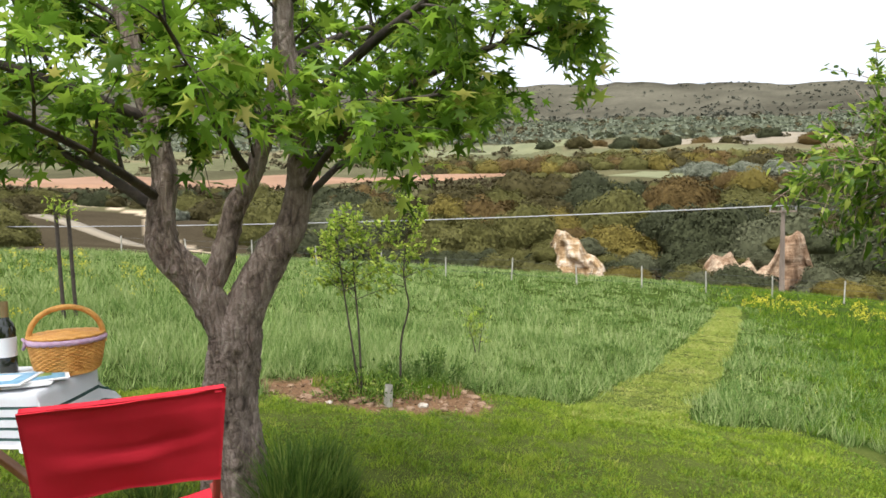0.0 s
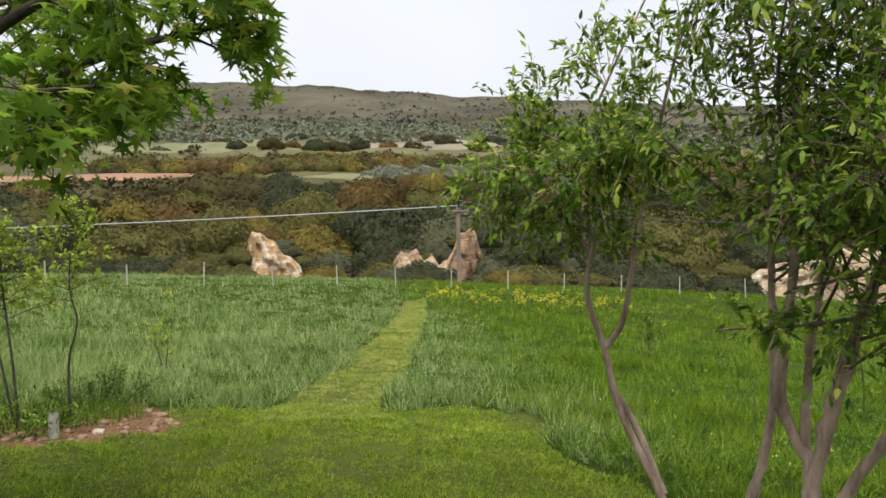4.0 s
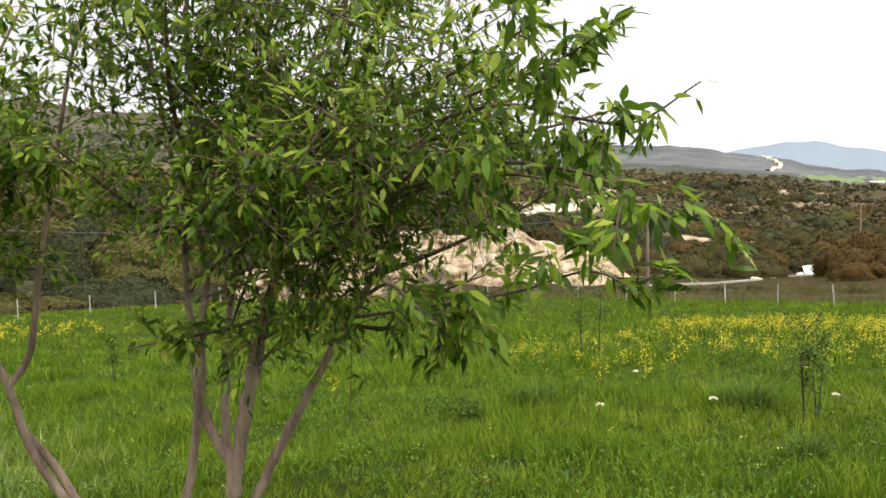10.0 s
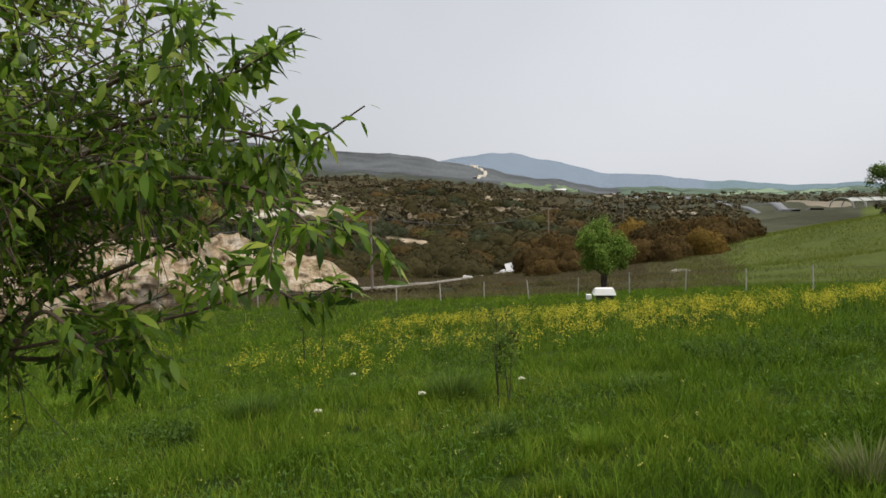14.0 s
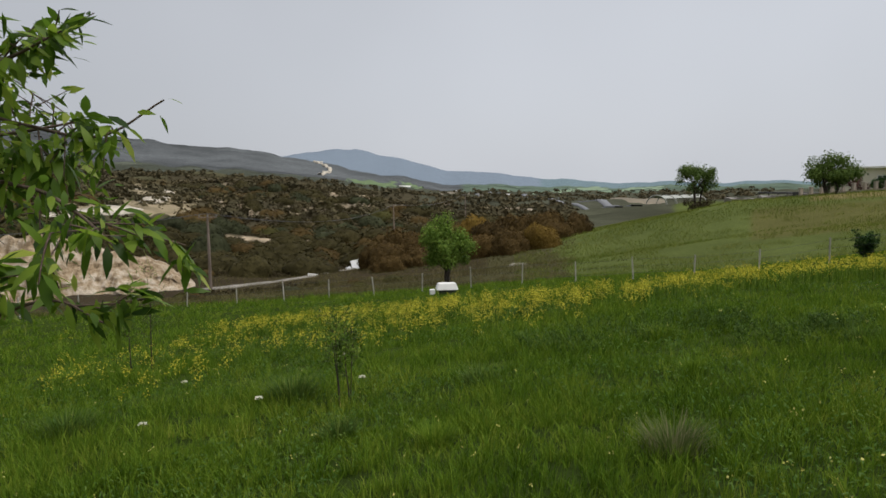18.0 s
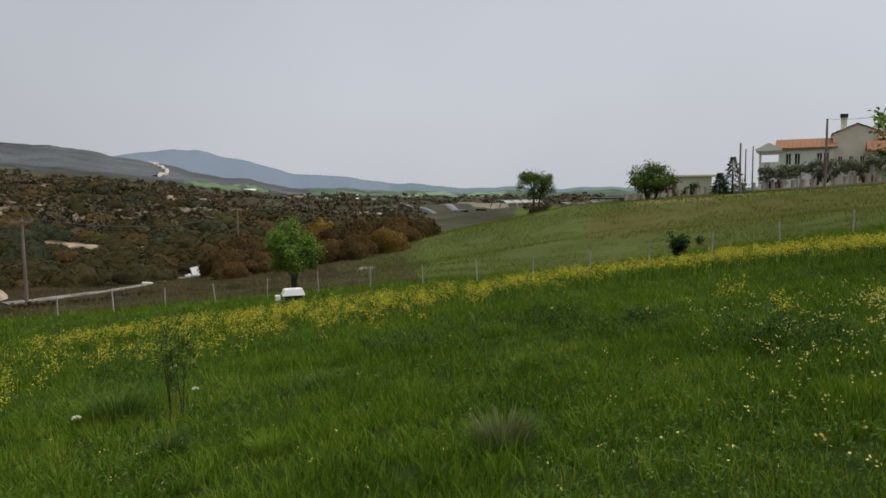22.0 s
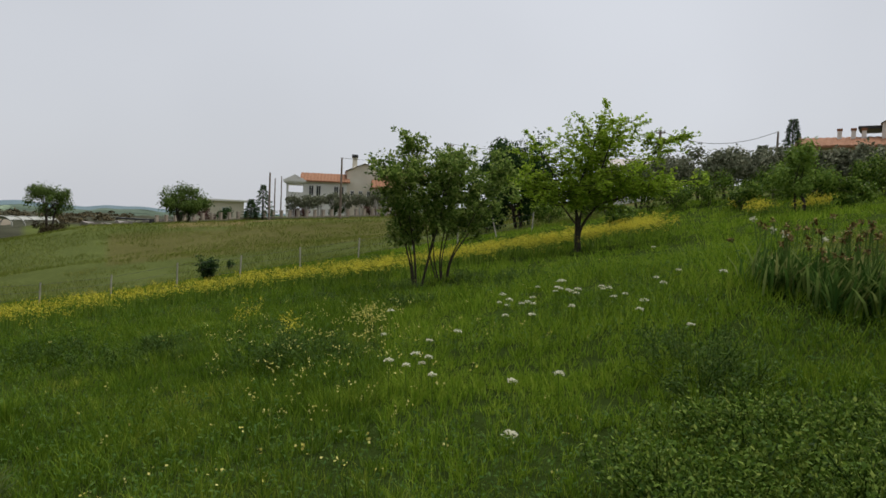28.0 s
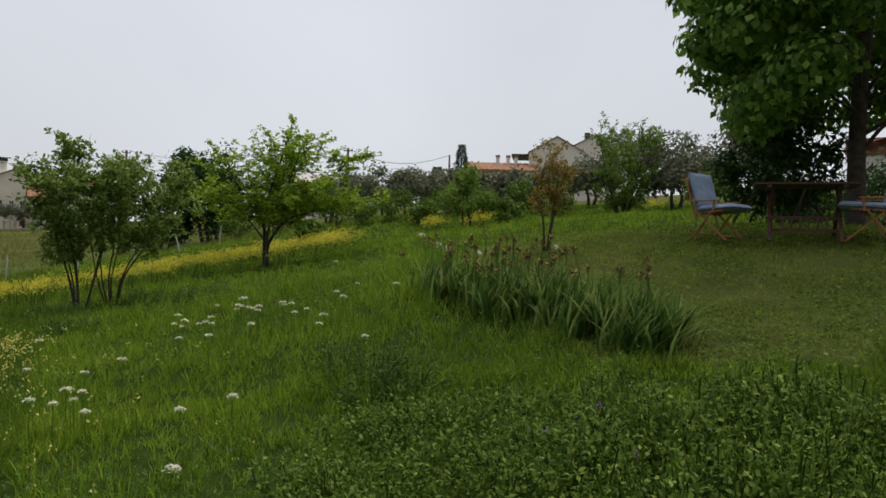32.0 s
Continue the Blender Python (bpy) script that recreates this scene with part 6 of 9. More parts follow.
# ---- middle-distance trees ----
def cloud_tree(name, base, r, h, low, n, size, mat, bark, label, stems=3, shape=OVAL, lumps=16, seed=1, category="tree", group="", stem_r=0.06, flat=1.0, foot=0.15, droop=0.2, lump=0.36):
    """A tree whose crown is a cloud of leaves round lumps at the ends of its limbs."""
    g = np.random.default_rng(seed)
    t = thing(name, Matrix.Translation(base), label, category, group)
    c = unit(g.normal(size=(lumps, 3))) * g.uniform(0.25, 0.8, (lumps, 1)) ** 0.6
    c = c * np.array([r, r, (h - low) / 2]) + np.array([0, 0, (h + low) / 2])
    c[:, 2] = np.maximum(c[:, 2], low)
    lines = []
    for i in range(stems):
        a = 6.283 * i / stems + g.uniform(-0.4, 0.4)
        foot_p = np.array([math.cos(a), math.sin(a), 0]) * foot * (stems > 1)
        j = g.integers(0, lumps)
        mid = foot_p * 1.6 + np.array([0, 0, low * 0.9])
        q = taper([foot_p, mid, (mid + c[j]) / 2 + np.array([0, 0, 0.1 * h]), c[j]], stem_r, stem_r * 0.25, 6)
        part("stem" if stems > 1 else "trunk", rods("stem", [q], bark, 7), bark, t)
        lines.append(q)
    limbs = []
    for k_, p in enumerate(c):
        q = lines[k_ % stems][0]
        a = q[np.argmin(np.linalg.norm(q - p * np.array([0.5, 0.5, 0.6]), axis=1))]
        limbs.append(taper([a, (a + p) / 2 + g.normal(0, 0.06 * r, 3), p], stem_r * 0.35, stem_r * 0.08, 5))
    part("branch_work", rods("branch_work", limbs, bark, 5), bark, t)
    i = g.integers(0, lumps, n)
    d = unit(g.normal(size=(n, 3)))
    rad = lump * r * g.uniform(0.6, 1.25, lumps)
    p = c[i] + d * rad[i, None] * np.array([1, 1, flat]) * g.uniform(0.25, 1.1, (n, 1))
    face = d * np.array([1, 1, 0.8]) + np.array([0, 0, 0.35]) + g.normal(0, 0.5, (n, 3))
    v, f = scatter(p, d * 0.7 + 0.7 * unit(g.normal(size=(n, 3))) + np.array([0, 0, -droop]), size * g.uniform(0.6, 1.25, n), *shape, facing=face)
    part("crown", mesh_of("crown", v, f, mat), mat, t)
    return t


def stem_tree(name, base, h, low, spread, stems, mat, label, seed, leaf=0.07, per=9, shape=OVAL, side=(0.35, 0.8), stem_r=0.03, group="", count=13, up=0.3, bark=None, twigs=4, lean=(0, 0), begin=0.3):
    """A tree of thin upright stems, side shoots and leaves along them."""
    global rng
    keep, rng = rng, np.random.default_rng(seed)
    limbs = []
    for i in range(stems):
        a = 6.283 * i / stems + rng.uniform(-0.5, 0.5)
        c = np.array([math.cos(a), math.sin(a), 0]) * spread * rng.uniform(0.35, 0.75)
        top = h * rng.uniform(0.72, 0.98) if i else h * 0.97
        limbs.append(([c * 0.12, c * 0.3 + [0, 0, low * 0.6], c * 0.7 + [lean[0] * 0.5, lean[1] * 0.5, low + (top - low) * 0.45], c * (1.0 if i else 0.2) + [lean[0], lean[1], top]], stem_r * rng.uniform(0.7, 1.1), stem_r * 0.15))
    first = min(0.85, low / h * 0.9 + begin * 0.3)
    t = tree(name, base, limbs, [dict(count=count, length=side, start=first, spread=0.75, up=up, r=0.4, sag=0.03), dict(count=twigs, length=(side[0] * 0.35, side[1] * 0.5), start=0.2, spread=0.8, up=0.12, r=0.6, n=4)],
             dict(per=per, size=leaf, shape=shape, droop=0.15, everywhere=True, jitter=leaf * 0.35, spread=1.0), mat, bark or BARK_DARK, label, group=group, sides=7)
    rng = keep
    return t


cloud_tree("almond_tree", on_land(102.4, 47), 2.1, 4.8, 1.1, 11000, 0.17, GREEN_LEAF, BARK_DARK, "round fresh green almond tree beyond the fence", 2, seed=21, lumps=44, stem_r=0.14, lump=0.26)
cloud_tree("far_tree", on_land(122.4, 104), 3.1, 6.8, 2.4, 5600, 0.26, SLOPE_TREE_LEAF, BARK_DARK, "dark rounded tree with forked stems on the hill crest", 3, seed=22, stem_r=0.16, lumps=30, lump=0.3, foot=0.35)
cloud_tree("brush_heap", on_land(122.5, 100), 2.4, 1.5, 0.1, 1400, 0.34, HEATH_LEAF, BARK_DARK, "heap of grey-brown brushwood at the foot of the tree", 4, LANCE, 14, 122, "brush", foot=0.8)
cloud_tree("far_tree", on_land(131.5, 94), 3.3, 4.8, 1.0, 8500, 0.27, SLOPE_TREE_LEAF, BARK_DARK, "broad domed green tree on the hill slope", 3, seed=23, stem_r=0.16, flat=0.8, lumps=34, lump=0.3, foot=0.5)
stem_tree("meadow_shrub", on_land(133.6, 31), 1.02, 0.2, 0.6, 9, DARK_LEAF, "dark rounded shrub beside the fence", 24, 0.1, 8, OVAL, (0.14, 0.32), 0.016, count=9, twigs=3)
cloud_tree("meadow_shrub", on_land(135.2, 48), 0.3, 0.65, 0.1, 400, 0.1, DARK_LEAF, BARK_DARK, "small dark shrub on the far slope", 2, seed=25, stem_r=0.03, category="shrub")
# the pair on the meadow
stem_tree("young_tree", on_land(150.3, 15.3), 3.05, 1.05, 1.35, 6, MEADOW_LEAF, "slim young tree with several thin stems in the meadow", 26, 0.1, 15, OVAL, group="meadow trees", side=(0.3, 0.62), count=20, twigs=5, lean=(0.1, 0.06), stem_r=0.03)
stem_tree("young_tree", on_land(152.3, 16.2), 2.6, 1.05, 1.5, 6, MEADOW_LEAF, "rounded young tree on thin stems in the meadow", 27, 0.1, 16, OVAL, group="meadow trees", side=(0.35, 0.7), count=20, twigs=5, stem_r=0.026, lean=(-0.45, -0.2))
cloud_tree("dark_tree", on_land(158.4, 46), 2.9, 6.3, 0.5, 12000, 0.24, DARK_LEAF, BARK_DARK, "dense dark evergreen tree behind the meadow", 2, seed=28, stem_r=0.15, lumps=46, lump=0.3)
cloud_tree("dark_tree", on_land(155.6, 47), 1.7, 3.9, 0.3, 4600, 0.22, DARK_LEAF, BARK_DARK, "low dark evergreen shrub behind the meadow", 2, seed=29, stem_r=0.1, lumps=14)


def lime_tree():
    """Level sprays in layers, with leafy shoots standing out at the top."""
    base = on_land(163.3, 20.6)
    t = thing("spreading_tree", Matrix.Translation(base), "spreading tree with layered bright lime-green branches", "tree", "meadow trees")
    g = np.random.default_rng(30)
    right, away, up = np.array(pol(163.3 + 90, 1.0)), np.array(pol(163.3, 1.0)), np.array([0, 0, 1.0])
    def at(a, c, h):
        return right * a + away * c + up * h
    stems = [taper([at(*p) for p in pts], r, 0.01, 9) for pts, r in (
        (((-0.06, 0, 0), (-0.08, 0, 0.9), (-0.1, 0.1, 1.7), (0.25, 0.1, 2.9), (0.45, 0, 3.6)), 0.055),
        (((0.04, 0, 0), (0.05, 0, 0.7), (0.6, -0.1, 1.5), (1.45, -0.1, 2.3), (2.3, 0, 3.3)), 0.055),
        (((0, 0.05, 0), (-0.1, 0.1, 1.2), (-0.7, 0.2, 2.1), (-1.3, 0.3, 3.0)), 0.045),
        (((0, -0.05, 0), (0.05, -0.1, 1.2), (0.5, -0.5, 2.3), (0.9, -0.6, 3.6)), 0.045),
        (((-0.1, 0.1, 1.5), (0.1, 0.9, 2.3), (0.5, 1.2, 3.2)), 0.035),
        (((-0.08, 0, 0.8), (-0.7, 0.1, 1.5), (-1.75, 0.2, 2.1)), 0.03),
        (((0.6, -0.1, 1.45), (1.5, 0.2, 1.75), (2.5, 0.3, 2.1)), 0.03))]
    for s in stems:
        part("stem", rods("stem", [s], BARK_DARK, 8), BARK_DARK, t)
    arms, shoots = [], []
    for k_ in range(224):
        s = stems[k_ % 7][0]
        p = s[g.integers(int(len(s) * 0.42), len(s))]
        a = g.uniform(0, 6.28)
        ln = g.uniform(0.5, 1.25) * np.interp(p[2], (1.2, 2.4, 4.0), (1.15, 1.0, 0.55))
        q = p + np.array([math.cos(a), math.sin(a), 0]) * ln + up * ln * g.uniform(0.02, 0.3)
        arms.append(taper([p, (p + q) / 2 - up * 0.02, q], 0.014, 0.004, 6))
    for a, c, h, da, dh in ((0.45, 0, 3.5, 0.15, 0.75), (0.4, 0, 3.4, 0.7, 0.55), (0.3, 0, 3.3, -0.6, 0.75), (0.0, 0, 3.0, -1.0, 0.55), (0.9, -0.5, 3.3, 0.8, 0.45), (2.2, 0, 3.2, 1.0, 0.35), (1.8, 0, 2.9, 1.1, 0.1), (-1.2, 0.3, 2.9, -0.5, 0.6), (-1.0, 0.2, 2.6, -0.9, 0.25), (1.2, -0.2, 3.0, 0.3, 0.7), (0.5, 1.2, 3.1, -0.1, 0.6), (0.8, -0.6, 3.5, -0.25, 0.8), (1.6, 0.0, 3.1, 0.5, 0.5)):
        p = at(a, c, h)
        q = p + right * da + up * dh + away * g.normal(0, 0.25)
        shoots.append(taper([p, (p + q) / 2 + up * 0.04, q], 0.012, 0.003, 7))
    twigs = grow(arms, 6, (0.15, 0.36), 0.2, 0.9, 0.02, 0.5, n=4) + grow(shoots, 6, (0.08, 0.2), 0.1, 0.8, 0.2, 0.5, n=4)
    src = arms + twigs + shoots + shoots + shoots
    part("branch_work", rods("branch_work", arms + twigs + shoots, BARK_DARK, 4), BARK_DARK, t)
    ps = np.concatenate([p[0][g.integers(1, len(p[0]), 15)] for p in src]) + g.normal(0, 0.03, (15 * len(src), 3)) * [1, 1, 0.5]
    v, f = scatter(ps, g.normal(size=ps.shape) * [1, 1, 0.3], 0.105 * g.uniform(0.6, 1.2, len(ps)), *OVAL, facing=up + g.normal(0, 0.55, ps.shape))
    part("crown", mesh_of("crown", v, f, LIME_LEAF), LIME_LEAF, t)


lime_tree()
stem_tree("small_tree", on_land(185.7, 10.6), 1.5, 0.55, 0.44, 3, ORANGE_LEAF, "small russet-leaved tree in the grass", 31, 0.05, 11, OVAL, (0.16, 0.38), 0.022, count=16, twigs=4)
stem_tree("large_shrub", on_land(191.9, 33.0), 3.7, 0.6, 2.4, 9, GREEN_LEAF, "large rounded green shrub with several dark stems", 32, 0.13, 15, OVAL, (0.5, 1.0), 0.06, count=16, twigs=5)
cloud_tree("fruit_bush", on_land(179.5, 30), 1.4, 2.6, 0.4, 4200, 0.15, GREEN_LEAF, BARK_DARK, "fresh green fruit tree above the meadow", 3, OVAL, 16, 33, category="shrub")
for b, d, s, sd in ((172.6, 44, 0.9, 40), (176.5, 47, 0.9, 41), (181, 42, 0.68, 42), (184.2, 44, 0.7, 43), (187.6, 46, 0.7, 44), (196.0, 34, 1.0, 45), (200, 36, 1.2, 46), (174.5, 43, 0.8, 56), (178.6, 43, 0.75, 57), (182.8, 41, 0.7, 58), (186, 42, 0.7, 59), (189.5, 40, 0.8, 65), (170.4, 46, 0.85, 69), (168, 50, 0.9, 47), (165.5, 52, 0.8, 48), (193.0, 48, 1.3, 49)):
    cloud_tree("olive_tree", on_land(b, d), 2.2 * s, 3.5 * s, 0.8, 3600, 0.22, OLIVE_LEAF, BARK_DARK, "grey-green olive tree in the upper orchard", 2, OVAL, 16, sd, group="orchard olives", stem_r=0.1)
for b, d, s, sd in ((170.5, 36, 1.0, 50), (175.5, 34, 0.9, 51), (182.5, 30, 0.8, 52), (166.5, 30, 0.7, 53), (198.5, 24, 0.8, 55), (168.5, 38, 1.2, 156), (173, 37, 1.3, 157), (177.5, 38, 1.2, 158), (180.5, 36, 1.1, 159), (184.5, 37, 1.2, 160), (187, 35, 1.1, 161), (164, 40, 1.1, 162), (161, 42, 1.0, 163)):
    cloud_tree("garden_shrub", on_land(b, d), 1.1 * s, 1.5 * s, 0.15, 2200, 0.13, HERB_LEAF, BARK_DARK, "leafy green shrub at the meadow's upper edge", 3, OVAL, 12, sd, "shrub", "garden shrubs", 0.03)


def conifer(b, d, h, r, label, seed):
    g = np.random.default_rng(seed)
    t = thing("conifer", Matrix.Translation(on_land(b, d)), label, "tree", "conifers")
    part("trunk", rods("trunk", [(np.array([(0, 0, 0), (0, 0, h * 0.5), (0, 0, h)]), [0.14, 0.1, 0.02])], BARK_DARK, 7), BARK_DARK, t)
    n = 3400
    z = g.random(n) ** 1.2
    a = g.uniform(0, 6.28, n)
    tier = 0.75 + 0.35 * np.sin(z * 40 + 2 * np.sin(a * 2))
    rr = r * (1 - z) * tier * g.uniform(0.4, 1, n) + 0.08
    p = np.stack([rr * np.cos(a), rr * np.sin(a), 0.12 * h + z * h * 0.9], -1)
    d_ = np.stack([np.cos(a), np.sin(a), g.uniform(-0.3, 0.5, n)], -1)
    v, f = scatter(p, d_, 0.3 * g.uniform(0.5, 1.2, n), *LANCE)
    part("crown", mesh_of("crown", v, f, DARK_LEAF), DARK_LEAF, t)


conifer(137.5, 96, 4.6, 2.0, "dark conifer beside the garden wall", 60)
conifer(136.6, 97, 2.8, 1.4, "low dark conifer beside the garden wall", 61)
conifer(178.8, 58, 5.2, 1.3, "tall narrow conifer above the orchard", 62)
conifer(176.8, 57, 3.4, 1.6, "grey-green conifer above the orchard", 63)


def big_tree():
    """The shade tree behind the blue chairs."""
    base = on_land(207.7, 13.2)
    t = thing("shade_tree", Matrix.Translation(base), "tall dense dark green tree shading the lawn", "tree")
    g = np.random.default_rng(64)
    part("trunk", rods("trunk", [taper([(0, 0, 0), (0.02, 0, 1.0), (0.05, 0.05, 2.2), (0.0, 0.1, 3.5), (0, 0, 5.5)], 0.16, 0.07, 8)], BARK_DARK, 12, 0.006), BARK_DARK, t)
    c, limbs = [], []
    side = np.array(pol(207.7 - 90, 1.0))
    for k_ in range(120):
        z = g.uniform(2.0, 7.2)
        R = 2.6 * math.sqrt(max(0.12, 1 - ((z - 4.0) / 3.9) ** 2)) * (0.86 if z < 2.7 else 1)
        a = g.uniform(0, 6.28)
        p = np.array([math.cos(a) * R, math.sin(a) * R, 0]) * g.uniform(0.35, 1) ** 0.6 + np.array([0, 0, z]) + side * 0.12
        c.append(p)
        if k_ % 4 == 0:
            limbs.append(taper([(0, 0, max(1.9, z - 1.2)), p * np.array([0.45, 0.5, 1]) - np.array([0, 0, 0.2]), p], 0.028, 0.006, 6))
    rt = np.array(pol(207.7 + 90, 1.0))
    for z, o in ((1.9, 0.9), (2.2, 1.7)):
        limbs.append(taper([(0, 0, z - 0.6), rt * o * 0.6 + np.array([0, 0, z]), rt * (o + 1.2) + np.array([0, 0, z + 0.5])], 0.04, 0.012, 6))
    part("branch_work", rods("branch_work", limbs, BARK_DARK, 5), BARK_DARK, t)
    c = np.array(c)
    n = 46000
    i = g.integers(0, len(c), n)
    d = unit(g.normal(size=(n, 3)))
    p = c[i] + d * np.array([0.68, 0.68, 0.5]) * g.uniform(0.3, 1.0, (n, 1)) ** 0.6
    v, f = scatter(p, d * 0.6 + g.normal(0, 0.5, (n, 3)) + np.array([0, 0, -0.35]), 0.16 * g.uniform(0.6, 1.2, n), *OVAL, width=1.35, facing=d + [0, 0, 0.4] + g.normal(0, 0.4, (n, 3)))
    part("crown", mesh_of("crown", v, f, SHADE_LEAF), SHADE_LEAF, t)


big_tree()
cloud_tree("undergrowth", on_land(203.0, 14.6), 1.2, 2.4, 0.3, 6000, 0.12, DARK_LEAF, BARK_DARK, "dark many-stemmed shrub under the shade tree", 6, OVAL, 18, 66, "shrub", foot=0.5, stem_r=0.04)
cloud_tree("undergrowth", on_land(206.0, 17.0), 1.6, 1.7, 0.1, 3200, 0.13, DARK_LEAF, BARK_DARK, "dark hedge-like shrub behind the lawn", 3, LANCE, 14, 67, "shrub", foot=0.5)
cloud_tree("undergrowth", on_land(211.5, 18.0), 1.8, 1.6, 0.1, 3000, 0.13, DARK_LEAF, BARK_DARK, "clipped dark hedge shrub behind the lawn", 3, LANCE, 14, 68, "shrub", foot=0.5)
# saplings
def tiered_sapling(base, stems, seed, label):
    """A thin young tree: side branches held level in tiers, small leaves close along them."""
    global rng
    keep, rng = rng, np.random.default_rng(seed)
    t = thing("sapling", Matrix.Translation(base), label, "tree", "saplings")
    arms = []
    for pts, low in stems:
        q = taper(pts, 0.013, 0.004, 8)
        part("stem", rods("stem", [q], BARK_DARK, 7, 0.002), BARK_DARK, t)
        top = pts[-1][2]
        for z in np.arange(low, top, 0.075):
            k_ = np.argmin(np.abs(q[0][:, 2] - z))
            f = (z - low) / (top - low)
            for _ in range(2):
                a = rng.uniform(0, 6.28)
                ln = (0.42 - 0.27 * f) * rng.uniform(0.6, 1.1)
                e = q[0][k_] + np.array([math.cos(a) * ln, math.sin(a) * ln, ln * rng.uniform(0.1, 0.55)])
                arms.append(taper([q[0][k_], (q[0][k_] + e) / 2 + [0, 0, 0.015], e], 0.005, 0.0018, 6))
    twigs = grow(arms, 4, (0.06, 0.14), 0.25, 0.8, 0.15, 0.6, n=4)
    part("branch_work", rods("branch_work", arms + twigs, BARK_DARK, 4), BARK_DARK, t)
    v, f = leaves_on(arms + twigs, 9, 0.052, OVAL, 0.05, 0.2, 0.9, 1.0, 0.012)
    part("crown", mesh_of("crown", v, f, SAPLING_LEAF), SAPLING_LEAF, t)
    rng = keep


tiered_sapling((-0.82, 6.65, land_z(-0.82, 6.65) - 0.02), (([(0, 0, 0), (-0.06, 0, 0.5), (-0.15, 0.05, 1.15), (-0.2, 0.05, 1.7)], 0.95), ([(0.02, 0, 0), (0.0, 0.05, 0.6), (-0.04, 0.1, 1.2), (-0.03, 0.1, 1.72)], 0.9)), 70, "thin two-stemmed sapling with pale new leaves in dug soil")
tiered_sapling((-0.47, 7.1, land_z(-0.47, 7.1) - 0.02), (([(0, 0, 0), (0.02, 0, 0.5), (0.1, 0.02, 0.85), (0.06, 0.0, 1.2), (0.14, 0.0, 1.9)], 1.05),), 71, "thin crooked sapling with pale new leaves in dug soil")
for b, d, h, w, sd in ((93.4, 7.7, 1.05, 0.4, 72), (79.0, 13.2, 1.75, 0.5, 73), (94.2, 7.75, 0.75, 0.3, 74), (2.5, 10.0, 0.6, 0.25, 75), (77.6, 13.2, 1.5, 0.35, 76), (41, 12.8, 1.0, 0.15, 77)):
    stem_tree("sapling", on_land(b, d), h, h * 0.4, w * 0.8, 2, HERB_LEAF if sd != 75 else SAPLING_LEAF, "thin leafy sapling standing in the long grass", sd, 0.065, 6, LANCE, (w * 0.35, w * 0.8), 0.011, "meadow saplings", 8, 0.2, twigs=3)
# rust-coloured trees by the track
OAK = [bush_mesh("oak_bush", 130 + i, 0.85, 5200, 0.062, (RUST_LEAF, RUST_LEAF, GOLD_LEAF)[i], 26) for i in range(3)]
for b, d, w, h, sd in ((96.9, 84, 3.0, 3.3, 80), (98.7, 88, 3.1, 4.9, 81), (100.4, 90, 3.4, 4.6, 83), (102.6, 92, 3.6, 4.8, 84), (104.7, 92, 3.3, 5.2, 86), (106.4, 86, 3.2, 4.2, 87), (108.3, 88, 3.6, 4.4, 89), (111.2, 88, 3.4, 3.7, 90), (112.9, 92, 2.6, 3.0, 92), (110.0, 80, 2.6, 2.9, 82), (107.6, 79, 2.6, 3.0, 93), (105.4, 80, 2.4, 3.0, 95), (99.6, 80, 2.6, 2.6, 96), (103.0, 84, 2.6, 3.2, 98), (97.6, 77, 2.0, 2.2, 99)):
    ob = new("oak_bush", OAK[2 if sd in (82, 86) else sd % 2])
    ob.matrix_world = Matrix.Translation(on_land(b, d, -0.3)) @ Matrix.Rotation(sd * 1.7, 4, "Z") @ Matrix.Diagonal((w * 1.08, w, h / 0.85, 1))
    tagged(ob, "rust-brown budding oak at the valley edge", "bush", "rust oaks")


# ---- houses and walls on the hill ----
def prism(x0, x1, y0, y1, z0, z1, zr, along="x"):
    """A gabled block; the ridge runs along x or y."""
    bm = bmesh.new()
    xm, ym = (x0 + x1) / 2, (y0 + y1) / 2
    low = [bm.verts.new(p) for p in ((x0, y0, z0), (x1, y0, z0), (x1, y1, z0), (x0, y1, z0))]
    eav = [bm.verts.new(p) for p in ((x0, y0, z1), (x1, y0, z1), (x1, y1, z1), (x0, y1, z1))]
    bm.faces.new(low[::-1])
    if along == "x":
        r = [bm.verts.new((x0, ym, zr)), bm.verts.new((x1, ym, zr))]
        bm.faces.new((low[0], low[1], eav[1], eav[0]))
        bm.faces.new((low[2], low[3], eav[3], eav[2]))
        bm.faces.new((low[1], low[2], eav[2], r[1], eav[1]))
        bm.faces.new((low[3], low[0], eav[0], r[0], eav[3]))
        bm.faces.new((eav[0], eav[1], r[1], r[0]))
        bm.faces.new((eav[2], eav[3], r[0], r[1]))
    else:
        r = [bm.verts.new((xm, y0, zr)), bm.verts.new((xm, y1, zr))]
        bm.faces.new((low[1], low[2], eav[2], eav[1]))
        bm.faces.new((low[3], low[0], eav[0], eav[3]))
        bm.faces.new((low[0], low[1], eav[1], r[0], eav[0]))
        bm.faces.new((low[2], low[3], eav[3], r[1], eav[2]))
        bm.faces.new((eav[1], eav[2], r[1], r[0]))
        bm.faces.new((eav[3], eav[0], r[0], r[1]))
    return bm


